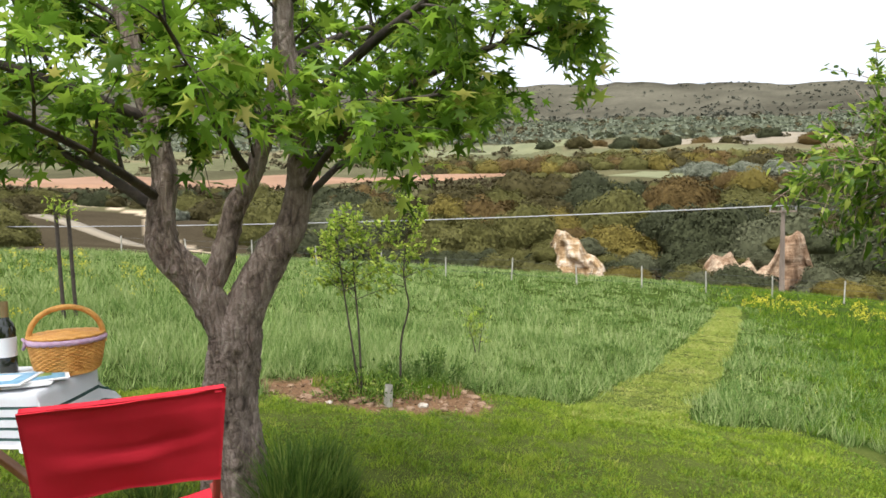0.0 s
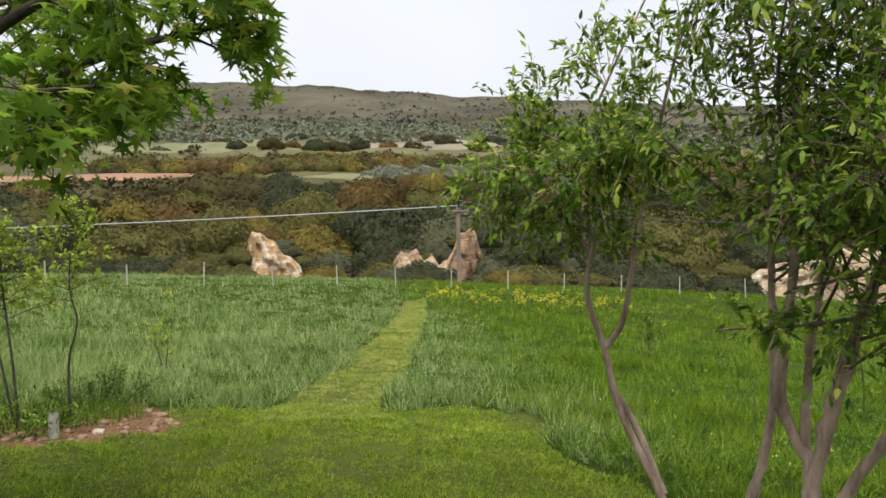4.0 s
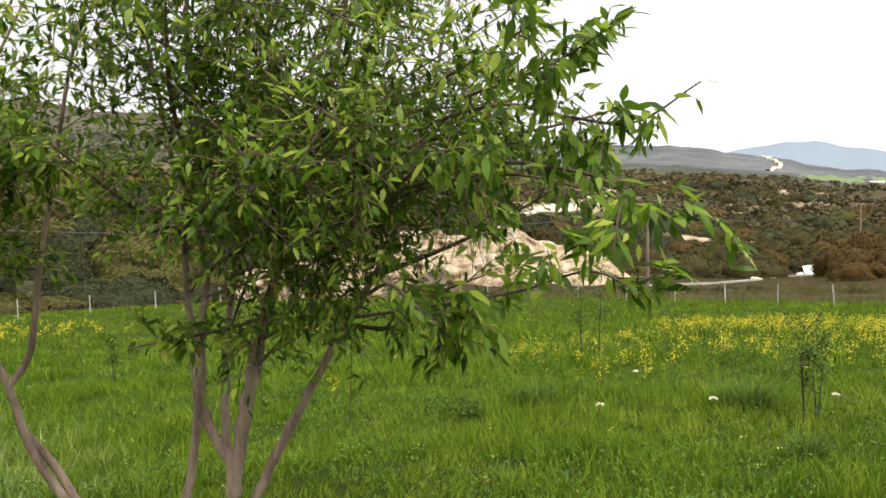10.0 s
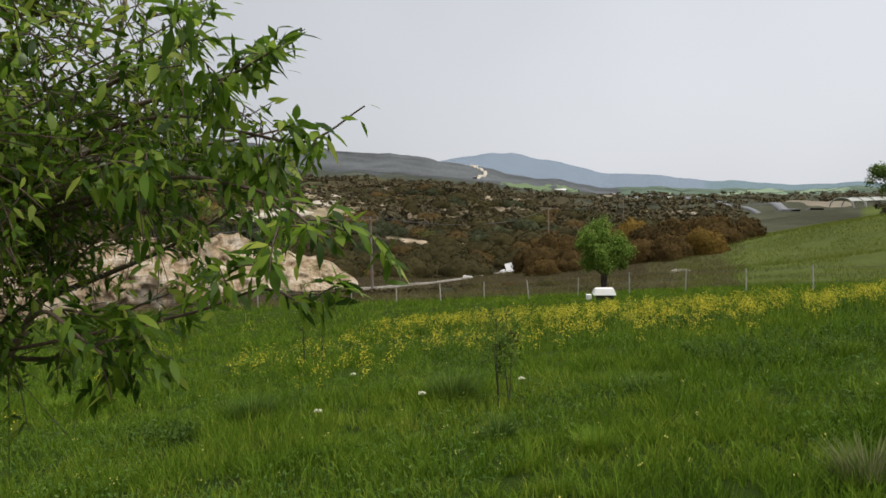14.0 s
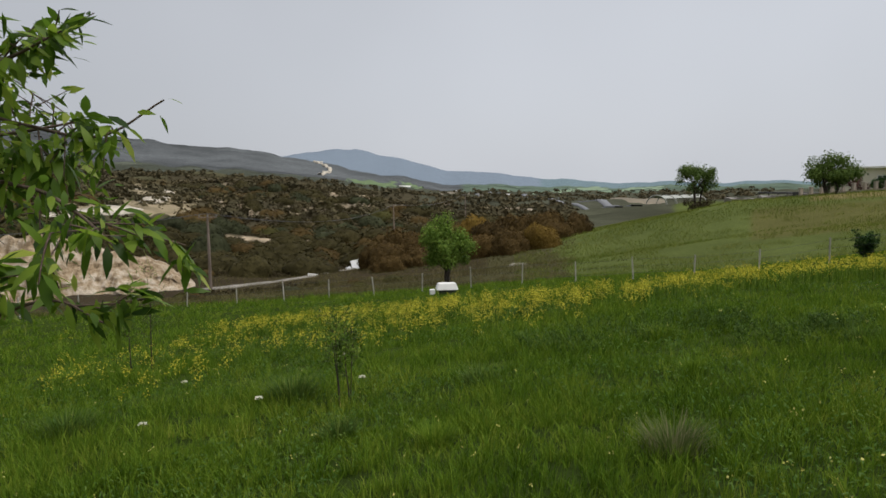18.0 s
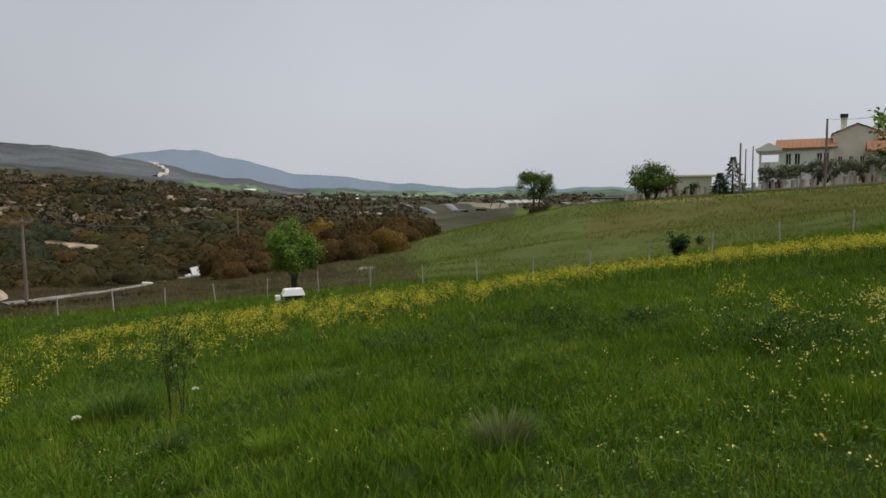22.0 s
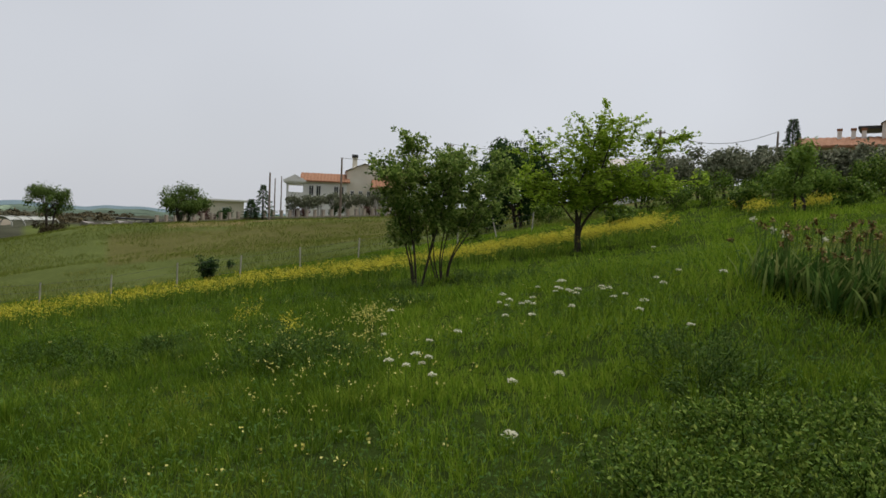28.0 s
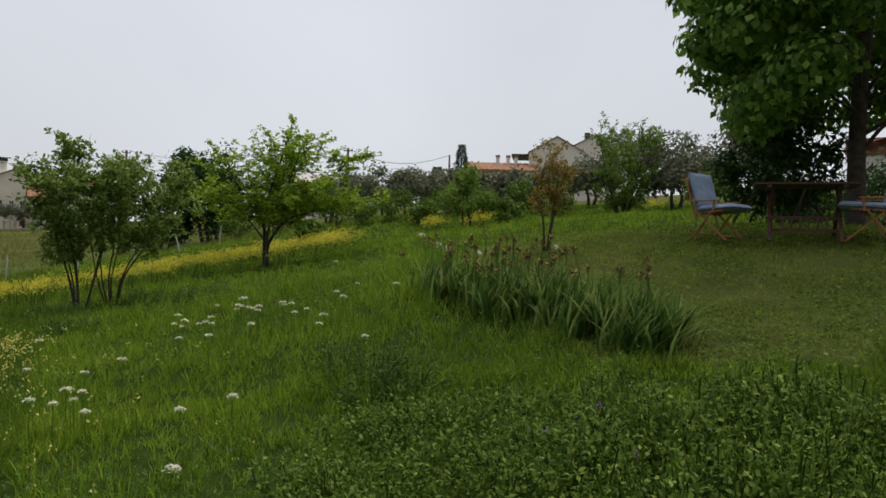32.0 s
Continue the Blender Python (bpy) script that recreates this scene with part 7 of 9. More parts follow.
def roof(x0, x1, y0, y1, z1, zr, along="x", over=0.5, thick=0.18):
    """Two sloping slabs with an overhang, ribbed as rows of tiles."""
    bm = bmesh.new()
    if along == "y":
        x0, x1, y0, y1 = y0, y1, x0, x1
    ym = (y0 + y1) / 2
    for s in (-1, 1):
        ye = (y0 if s < 0 else y1) + s * over
        ze = z1 - (zr - z1) * over / (ym - y0)
        n = max(6, int((x1 - x0 + 2 * over) / 0.5))
        xs = np.linspace(x0 - over, x1 + over, 2 * n + 1)
        prev = None
        for i, x in enumerate(xs):
            up = 0.06 * (i % 2)
            a, b = (x, ye, ze + thick + up), (x, ym, zr + thick + up)
            c, d = (x, ye, ze), (x, ym, zr)
            row = [bm.verts.new(p if along == "x" else (p[1], p[0], p[2])) for p in (a, b, d, c)]
            if prev:
                for q in range(4):
                    bm.faces.new((prev[q], prev[(q + 1) % 4], row[(q + 1) % 4], row[q]))
            prev = row
    bmesh.ops.recalc_face_normals(bm, faces=bm.faces[:])
    return bm


def window(parent, x, y, z, w, h, name="window"):
    """A window in a wall that faces -y."""
    win = part(name, boxes((w, 0.06, h, x, y - 0.03, z)), PANE, parent)
    part("frame", boxes((0.1, 0.12, h + 0.2, x - w / 2, y - 0.06, z), (0.1, 0.12, h + 0.2, x + w / 2, y - 0.06, z), (w, 0.12, 0.1, x, y - 0.06, z + h / 2 + 0.05), (w, 0.12, 0.1, x, y - 0.06, z - h / 2 - 0.05), (0.06, 0.1, h, x, y - 0.055, z)), TRIM, win)
    part("sill", boxes((w + 0.3, 0.25, 0.07, x, y - 0.12, z - h / 2 - 0.14)), TRIM, win)


def near_house():
    m = Matrix.Translation(on_land(143.2, 108, -0.6)) @ Matrix.Rotation(radians(-143.2), 4, "Z")
    t = thing("house", m, "cream two-storey house with orange tiled roofs", "house", "hill houses")
    # left wing with a covered balcony
    part("wall", prism(-4.6, 1.8, 0, 9, 0, 6.1, 7.4), PLASTER, t, "white plastered wing")
    part("roof", roof(-4.9, 1.8, 0, 9, 6.1, 7.4), TILES, t)
    part("pediment", prism(-7.8, -4.4, -0.7, 9, 5.85, 6.1, 6.95, "y"), PLASTER, t, "white gable over the balcony")
    part("balcony_gable", boxes((3.2, 9.4, 0.2, -6.1, 4.2, 5.75), (0.3, 0.3, 6.0, -7.2, 0.1, 3.1), (0.3, 0.3, 6.0, -4.7, 0.1, 3.1), (2.7, 9, 0.25, -6, 4.5, 3.2), (2.7, 0.12, 0.95, -6, 0.1, 3.8)), PLASTER, t)
    for x, w in ((-3.6, 0.7), (-2.5, 0.7), (0.2, 0.7), (1.0, 0.7)):
        window(t, x, -0.02, 4.6, w, 1.5)
    # tall middle block
    part("wall", prism(1.8, 7.4, 1.5, 9, 0, 8.0, 9.2, "y"), CREAM_WALL, t, "tall cream gable")
    part("roof", roof(1.8, 7.4, 1.5, 9, 8.0, 9.2, "y", 0.25, 0.14), PLASTER, t)
    for x in (2.7, 4.0, 5.3):
        window(t, x, 1.48, 4.4, 0.55, 0.9)
    part("chimney", boxes((0.75, 0.75, 2.6, 3.0, 2.2, 8.9), bevel=0.03), CREAM_WALL, t)
    part("chimney_cap", boxes((0.95, 0.95, 0.5, 3.0, 2.2, 10.4), bevel=0.03), DARK_METAL, t)
    # right wing
    part("wall", prism(7.4, 14, 0.5, 9, 0, 7.0, 8.4), PLASTER, t)
    part("roof", roof(7.4, 14, 0.5, 9, 7.0, 8.4), TILES, t)
    part("porch", boxes((4.2, 2.2, 0.25, 8.2, -0.6, 3.2), (0.3, 0.3, 5.4, 6.3, -1.5, 2.7), (0.3, 0.3, 5.4, 10.1, -1.5, 2.7), (4.2, 0.12, 0.9, 8.2, -1.6, 3.8)), CREAM_WALL, t)
    part("porch_roof", roof(6.1, 10.3, -1.9, 1.5, 5.5, 6.5), TILES, t)
    window(t, 8.2, 0.48, 4.5, 2.6, 1.7, "veranda_window")
    window(t, 12.3, 0.48, 4.6, 0.9, 1.4)
    for b, d, sd in ((139.9, 99, 200), (141.0, 98, 201), (142.0, 99, 202), (143.0, 98, 203), (144.2, 98, 204), (145.4, 97, 205), (146.6, 97, 206), (147.9, 96, 207)):
        cloud_tree("olive_tree", on_land(b, d), 1.5, 3.4, 1.5, 1500, 0.26, OLIVE_LEAF, WHITEWASH, "olive tree with whitewashed trunk below the house", 2, OVAL, 12, sd, group="house olives", stem_r=0.13)
    w = thing("garden_wall", Matrix.Identity(4), "low rendered garden wall with square pillars", "wall")
    pts = [on_land(b, d) for b, d in zip(np.linspace(129.6, 149, 30), np.linspace(101, 94, 30))]
    for i, (a, b) in enumerate(zip(pts, pts[1:])):
        part("panel", bar(a + Vector((0, 0, 0.25)), b + Vector((0, 0, 0.25)), 0.9, 0.2, 0), PILLAR, w)
        part("pillar", boxes((0.35, 0.35, 1.2, a.x, a.y, a.z + 0.55), (0.45, 0.45, 0.12, a.x, a.y, a.z + 1.2)), PILLAR, w)
    for b, d, s, sd in ((131.5, 104, 1.0, 210), (133.2, 104, 0.9, 211), (134.6, 103, 1.0, 212), (140.5, 101, 0.9, 213), (143.6, 101, 1.0, 214), (146.2, 100, 1.0, 215)):
        cloud_tree("garden_shrub", on_land(b, d), 1.6 * s, 2.0 * s, 0.2, 900, 0.26, RED_LEAF if sd % 2 else DARK_LEAF, BARK_DARK, "dark reddish garden shrub behind the wall", 2, OVAL, 9, sd, "shrub", "wall shrubs", 0.05)


PLASTER = surface("white_plaster", (0.74, 0.72, 0.67), (0.86, 0.84, 0.8), 0.6, 0.9, 0.2, 20)
PILLAR = surface("weathered_render", (0.3, 0.25, 0.2), (0.5, 0.43, 0.36), 1.2, 0.9, 0.3, 20)
CREAM_WALL = surface("cream_plaster", (0.66, 0.6, 0.48), (0.8, 0.74, 0.62), 0.6, 0.9, 0.2, 20)
PINK_WALL = surface("pink_beige_plaster", (0.74, 0.67, 0.61), (0.84, 0.78, 0.72), 0.6, 0.9, 0.2, 20)
TILES = surface("orange_roof_tiles", (0.2, 0.09, 0.045), (0.36, 0.18, 0.1), 2.5, 0.85, 0.5, 14)
PANE = surface("window_glass", (0.02, 0.025, 0.03), (0.05, 0.055, 0.06), 3, 0.12, 0.0, spec=0.6)
TRIM = surface("white_trim", (0.7, 0.69, 0.66), (0.8, 0.79, 0.76), 3, 0.6, 0.1)
DARK_METAL = surface("dark_metal", (0.03, 0.03, 0.03), (0.08, 0.08, 0.08), 6, 0.5, 0.1, metal=0.7)
WHITEWASH = surface("whitewashed_bark", (0.35, 0.33, 0.3), (0.7, 0.68, 0.64), 6, 0.9, 0.4)
STONE = surface("rubble_stone", (0.12, 0.11, 0.1), (0.38, 0.35, 0.32), 1.2, 0.95, 0.8, 9)
SHEET = surface("white_polythene", (0.3, 0.31, 0.27), (0.5, 0.5, 0.46), 1.5, 0.5, 0.2)
RED_LEAF = foliage("reddish_leaves", ((0, (0.06, 0.03, 0.025)), (1, (0.17, 0.09, 0.07))), 0.2)
near_house()


def outbuildings():
    m = Matrix.Translation(on_land(133.6, 118, -0.5)) @ Matrix.Rotation(radians(-133.6), 4, "Z")
    t = thing("outbuilding", m, "long low outbuilding with a white flat roof", "shed")
    part("wall", boxes((10, 6, 4.2, 0, 3, 2.1)), CREAM_WALL, t)
    part("roof", boxes((12, 7.5, 0.3, 0, 3, 4.35), bevel=0.04), PLASTER, t)
    window(t, -2.5, -0.02, 2.6, 1.2, 1.0)
    window(t, 2.2, -0.02, 2.6, 1.2, 1.0)
    # polytunnel on the crest
    m = Matrix.Translation(pol(121.6, 112, -1.35)) @ Matrix.Rotation(radians(-122.5 + 50), 4, "Z")
    t = thing("polytunnel", m, "low white plastic polytunnel on the hill crest", "greenhouse")
    a = np.linspace(0, np.pi, 14)
    for x in (-4.2, -2.0, 0, 2.2, 4.6):
        part("hoop", rods("hoop", [(np.stack([0 * a + x, 2.0 - 2.0 * np.cos(a), 1.3 * np.sin(a)], -1), 0.08)], SHEET, 6), SHEET, t)
    xs = np.array([-4.2, 4.6])
    a = np.linspace(0.75, 2.4, 14)
    v = np.stack([np.repeat(xs, 14), np.tile(2.0 - 1.92 * np.cos(a), 2), np.tile(1.24 * np.sin(a), 2)], -1)
    part("cover", mesh_of("cover", v, np.array([[i, i + 1, i + 15, i + 14] for i in range(13)]), SHEET, True), SHEET, t)
    m = Matrix.Translation(pol(128.1, 110, -0.95)) @ Matrix.Rotation(radians(-128.1), 4, "Z")
    t = thing("low_shed", m, "low dark open-sided shed on the hill crest", "shed")
    part("roof", boxes((5.2, 3.0, 0.22, 0, 1.4, 1.05, 0, 1.5), bevel=0.02), DARK_METAL, t)
    for x in (-2.4, -1.2, 0, 1.2, 2.4):
        part("post", boxes((0.14, 0.14, 2.6, x, 0.1, -0.3)), DARK_WOOD_POST, t)
    w = thing("rubble_wall", Matrix.Identity(4), "heap of grey rubble and dark stacked pallets", "wall")
    g = np.random.default_rng(8)
    for i in range(80):
        b = g.uniform(124.5, 130.6)
        p = on_land(b, g.uniform(106, 110), g.uniform(-0.2, 0.6))
        s = g.uniform(0.5, 1.1)
        part("stone", boxes((s * 1.4, s, s * 0.7, p.x, p.y, p.z, g.uniform(0, 90), g.uniform(-10, 10))), STONE if i % 6 else DARK_METAL, w)
    # red brick house seen past the shade tree
    m = Matrix.Translation(on_land(211.5, 40, -0.4)) @ Matrix.Rotation(radians(-211.5), 4, "Z")
    t = thing("house", m, "red-roofed brick house behind the hedge", "house", "hill houses")
    part("wall", prism(-2.2, 5, 0, 6, 0, 2.7, 3.9, "y"), PINK_WALL, t)
    part("roof", roof(-2.2, 5, 0, 6, 2.7, 3.9, "y"), BRICK_RED, t)
    part("gable_board", boxes((3.6, 0.1, 0.8, -1.0, -0.1, 2.9)), BRICK_RED, t)
    window(t, 0.4, -0.02, 1.4, 0.9, 1.1)
    # upper house with two roof slopes
    m = Matrix.Translation(on_land(187.0, 66, 0.1)) @ Matrix.Rotation(radians(-187.0), 4, "Z")
    t = thing("house", m, "beige upper house with a stepped gable", "house", "hill houses")
    part("wall", prism(-3.0, 2.2, 0, 8, -1.2, 4.6, 6.1, "y"), PINK_WALL, t)
    part("roof", roof(-3.0, 2.2, 0, 8, 4.6, 6.1, "y", 0.12, 0.1), GREY_ROOF, t)
    part("wall", prism(0.4, 5.6, 0.3, 8, -1.2, 4.9, 6.25, "y"), PINK_WALL, t)
    part("roof", roof(0.4, 5.6, 0.3, 8, 4.9, 6.25, "y", 0.12, 0.1), GREY_ROOF, t)
    part("balcony_roof", boxes((1.8, 3, 0.25, -3.8, 2, 4.4)), DARK_METAL, t)
    part("vent", boxes((0.5, 0.5, 0.7, 2.4, 1, 6.3)), DARK_METAL, t)
    window(t, 1.6, -0.02, 3.4, 0.5, 0.5)
    m = Matrix.Translation(on_land(182.6, 64, 0.1)) @ Matrix.Rotation(radians(-182.6), 4, "Z")
    t = thing("house", m, "low house with orange roof and three chimneys", "house", "hill houses")
    part("wall", prism(-3.6, 2.6, 0, 6, -1.2, 3.1, 4.0), PINK_WALL, t)
    part("roof", roof(-3.6, 2.6, 0, 6, 3.1, 4.0), TILES, t)
    for x in (-0.9, 0.1, 0.85):
        c = part("chimney", boxes((0.34, 0.34, 0.8, x, 2.4, 4.25), bevel=0.02), PLASTER, t)
        part("chimney_cap", boxes((0.42, 0.42, 0.2, x, 2.4, 4.74)), TILES, c)
    m = Matrix.Translation(on_land(167.3, 70, -0.5)) @ Matrix.Rotation(radians(-167.3), 4, "Z")
    t = thing("house", m, "white house half hidden by the trees", "house", "hill houses")
    part("wall", prism(-2.6, 2.6, 0, 6, 0, 3.9, 4.9), PLASTER, t)
    part("roof", roof(-2.6, 2.6, 0, 6, 3.9, 4.9), GREY_ROOF, t)
    window(t, -0.8, -0.02, 2.5, 0.9, 1.2)
    window(t, 1.1, -0.02, 2.5, 0.9, 1.2)
    # white sheds far down the valley
    for b, d, w_ in ((99.0, 900, 14), (107.5, 700, 8), (103.3, 1000, 10)):
        m = Matrix.Translation(on_land(b, d, -0.5)) @ Matrix.Rotation(radians(-b), 4, "Z")
        t = thing("farm_shed", m, "small white farm shed far down the valley", "shed", "far sheds")
        part("wall", prism(-w_ / 2, w_ / 2, 0, 6, 0, 3, 4.2), PLASTER, t)
        part("roof", roof(-w_ / 2, w_ / 2, 0, 6, 3, 4.2), PLASTER, t)


DARK_WOOD_POST = surface("tarred_post", (0.03, 0.024, 0.02), (0.07, 0.055, 0.045), 5, 0.8, 0.3)
BRICK_RED = surface("red_boarding", (0.2, 0.07, 0.05), (0.34, 0.14, 0.1), 2, 0.85, 0.3, 14)
GREY_ROOF = surface("grey_roof_edge", (0.45, 0.4, 0.36), (0.6, 0.55, 0.5), 2, 0.85, 0.3, 14)
outbuildings()


# ---- the beehive-like white box and the sign by the track ----
def white_box():
    p = on_land(102.3, 28.6)
    t = thing("white_box", Matrix.Translation(p) @ Matrix.Rotation(radians(-96), 4, "Z"), "white metal-lidded box standing in the meadow", "box")
    part("body", boxes((0.7, 0.52, 0.3, 0, 0, 0.15), bevel=0.01), DARK_METAL, t)
    bm = boxes((0.92, 0.7, 0.26, 0, 0, 0.37))
    for v in bm.verts:
        if v.co.z > 0.37:
            v.co.x *= 0.78
            v.co.y *= 0.7
    bmesh.ops.bevel(bm, geom=bm.edges[:], offset=0.02, segments=2, affect="EDGES")
    part("lid", bm, TRIM, t, "white sloping lid")
    part("side_block", boxes((0.2, 0.3, 0.2, -0.62, -0.1, 0.16), bevel=0.01), TRIM, t)
    for b, d, w, h in ((91.2, 80.5, 1.1, 0.3),):
        p = on_land(b, d)
        tagged(new("white_slab", slab_mesh(w, h)), "pale concrete slab beside the valley track", "slab", "track slabs").matrix_world = Matrix.Translation(p) @ Matrix.Rotation(radians(-b - 20), 4, "Z")


def slab_mesh(w, h):
    bm = boxes((w, 0.3, h, 0, 0, h / 2, 0, 4), bevel=0.03)
    me = bpy.data.meshes.new("white_slab")
    bm.to_mesh(me)
    bm.free()
    me.materials.append(PLASTER)
    return me


white_box()

# ---- picnic corner ----
RED_CLOTH = surface("red_canvas", (0.38, 0.005, 0.014), (0.52, 0.012, 0.028), 6, 0.8, 0.25, 900)
RED_WOOD = surface("red_stained_wood", (0.16, 0.02, 0.015), (0.27, 0.045, 0.03), 8, 0.5, 0.2, 60)
OILED = surface("oiled_hardwood", (0.2, 0.08, 0.03), (0.42, 0.19, 0.08), 7, 0.5, 0.3, 60, stretch=(1, 1, 0.2))
CLOTH = surface("white_tablecloth", (0.52, 0.53, 0.56), (0.68, 0.69, 0.72), 5, 0.9, 0.3, 300)
STRIPE = surface("dark_stripe", (0.02, 0.05, 0.045), (0.05, 0.1, 0.09), 20, 0.9, 0.2)
WICKER = surface("honey_wicker", (0.42, 0.17, 0.03), (0.74, 0.4, 0.11), 30, 0.55, 0.3, 120)
LILAC = surface("lilac_ribbon", (0.42, 0.26, 0.38), (0.58, 0.4, 0.52), 40, 0.8, 0.2)
PAPER = surface("magazine_paper", (0.7, 0.7, 0.7), (0.8, 0.8, 0.8), 10, 0.5, 0.0)
COVER_BLUE = surface("blue_cover", (0.02, 0.16, 0.36), (0.25, 0.5, 0.65), 14, 0.3, 0.0)
BOTTLE = surface("dark_bottle_glass", (0.004, 0.006, 0.003), (0.02, 0.025, 0.012), 5, 0.08, 0.0, spec=0.7)
FOIL = surface("gold_foil", (0.25, 0.17, 0.08), (0.4, 0.3, 0.16), 20, 0.4, 0.1, metal=0.6)


def sheet(nu, nv, f, thick=0.004):
    """A cloth from f(u, v) -> point, with thickness."""
    u, v = np.meshgrid(np.linspace(0, 1, nu), np.linspace(0, 1, nv), indexing="ij")
    p = np.stack(f(u, v), -1)
    du, dv = np.gradient(p, axis=0), np.gradient(p, axis=1)
    n = unit(np.cross(du, dv))
    a, b = (p + n * thick / 2).reshape(-1, 3), (p - n * thick / 2).reshape(-1, 3)
    i, j = np.meshgrid(np.arange(nu - 1), np.arange(nv - 1), indexing="ij")
    q = np.stack([i * nv + j, (i + 1) * nv + j, (i + 1) * nv + j + 1, i * nv + j + 1], -1).reshape(-1, 4)
    k = nu * nv
    rim = [x * nv for x in range(nu)] + [(nu - 1) * nv + y for y in range(1, nv)] + [x * nv + nv - 1 for x in range(nu - 2, -1, -1)] + [y for y in range(nv - 2, 0, -1)]
    e = np.array([(r, s, s + k, r + k) for r, s in zip(rim, rim[1:] + rim[:1])])
    return np.concatenate([a, b]), [np.concatenate([q, (q + k)[:, ::-1], e])]


def cloth_part(name, nu, nv, f, mat, parent, label="", thick=0.004):
    v, q = sheet(nu, nv, f, thick)
    return part(name, mesh_of(name, v, q, mat, True), mat, parent, label)


def red_chair():
    """Local y is the way the sitter faces; the back is nearest the camera."""
    x, y = -0.875, 2.2
    t = thing("director_chair", Matrix.Translation((x, y, land_z(x, y))) @ Matrix.Rotation(radians(25.0), 4, "Z"), "folding chair with bright red canvas back and seat", "chair")
    w, top, low = 0.262, 0.93, 0.63
    def back(u, v):
        s = np.sin(np.pi * u)
        crease = 0.012 * np.exp(-(((v - 0.62 + 0.16 * s) / 0.05) ** 2)) * s - 0.01 * np.exp(-(((v - 0.4 + 0.1 * s - 0.1 * u) / 0.07) ** 2)) * s + 0.006 * np.exp(-(((v - 0.88) / 0.025) ** 2))
        fold = crease + 0.006 * np.sin(v * 9 + u * 5) * s + 0.004 * np.sin(u * 17 + v * 4)
        return (2 * u - 1) * w * (0.93 + 0.06 * v), 0.045 * s * (1 - 0.3 * v) + fold + 0.05 - 0.1 * v, low + (top - low) * v - 0.012 * s * v
    cloth_part("back_canvas", 40, 20, back, RED_CLOTH, t, "bright red canvas back", 0.006)
    cloth_part("back_fold", 40, 5, lambda u, v: ((2 * u - 1) * w * 0.975, 0.045 * np.sin(np.pi * u) * 0.7 - 0.047 + 0.02 * v, top - 0.004 + 0.006 * v - 0.012 * np.sin(np.pi * u)), RED_CLOTH, t, "", 0.012)
    cloth_part("seat_canvas", 20, 20, lambda u, v: ((2 * u - 1) * w, 0.02 + v * 0.42, 0.45 - 0.03 * np.sin(np.pi * u)), RED_CLOTH, t, "red canvas seat", 0.006)
    for s in (-1, 1):
        part("back_post", bar((s * (w - 0.035), 0.13, 0.42), (s * (w - 0.015), -0.02, 0.915), 0.02, 0.025), RED_WOOD, t)
        part("side_rail", bar((s * w, -0.02, 0.45), (s * w, 0.46, 0.45), 0.03, 0.022), RED_WOOD, t)
        part("foot_rail", bar((s * w, -0.02, 0.03), (s * w, 0.46, 0.03), 0.03, 0.03), RED_WOOD, t)
        for yy in (0.03, 0.42):
            part("leg", bar((s * w, yy + 0.012 * s, 0.03), (-s * w, yy + 0.012 * s, 0.44), 0.03, 0.02), RED_WOOD, t)


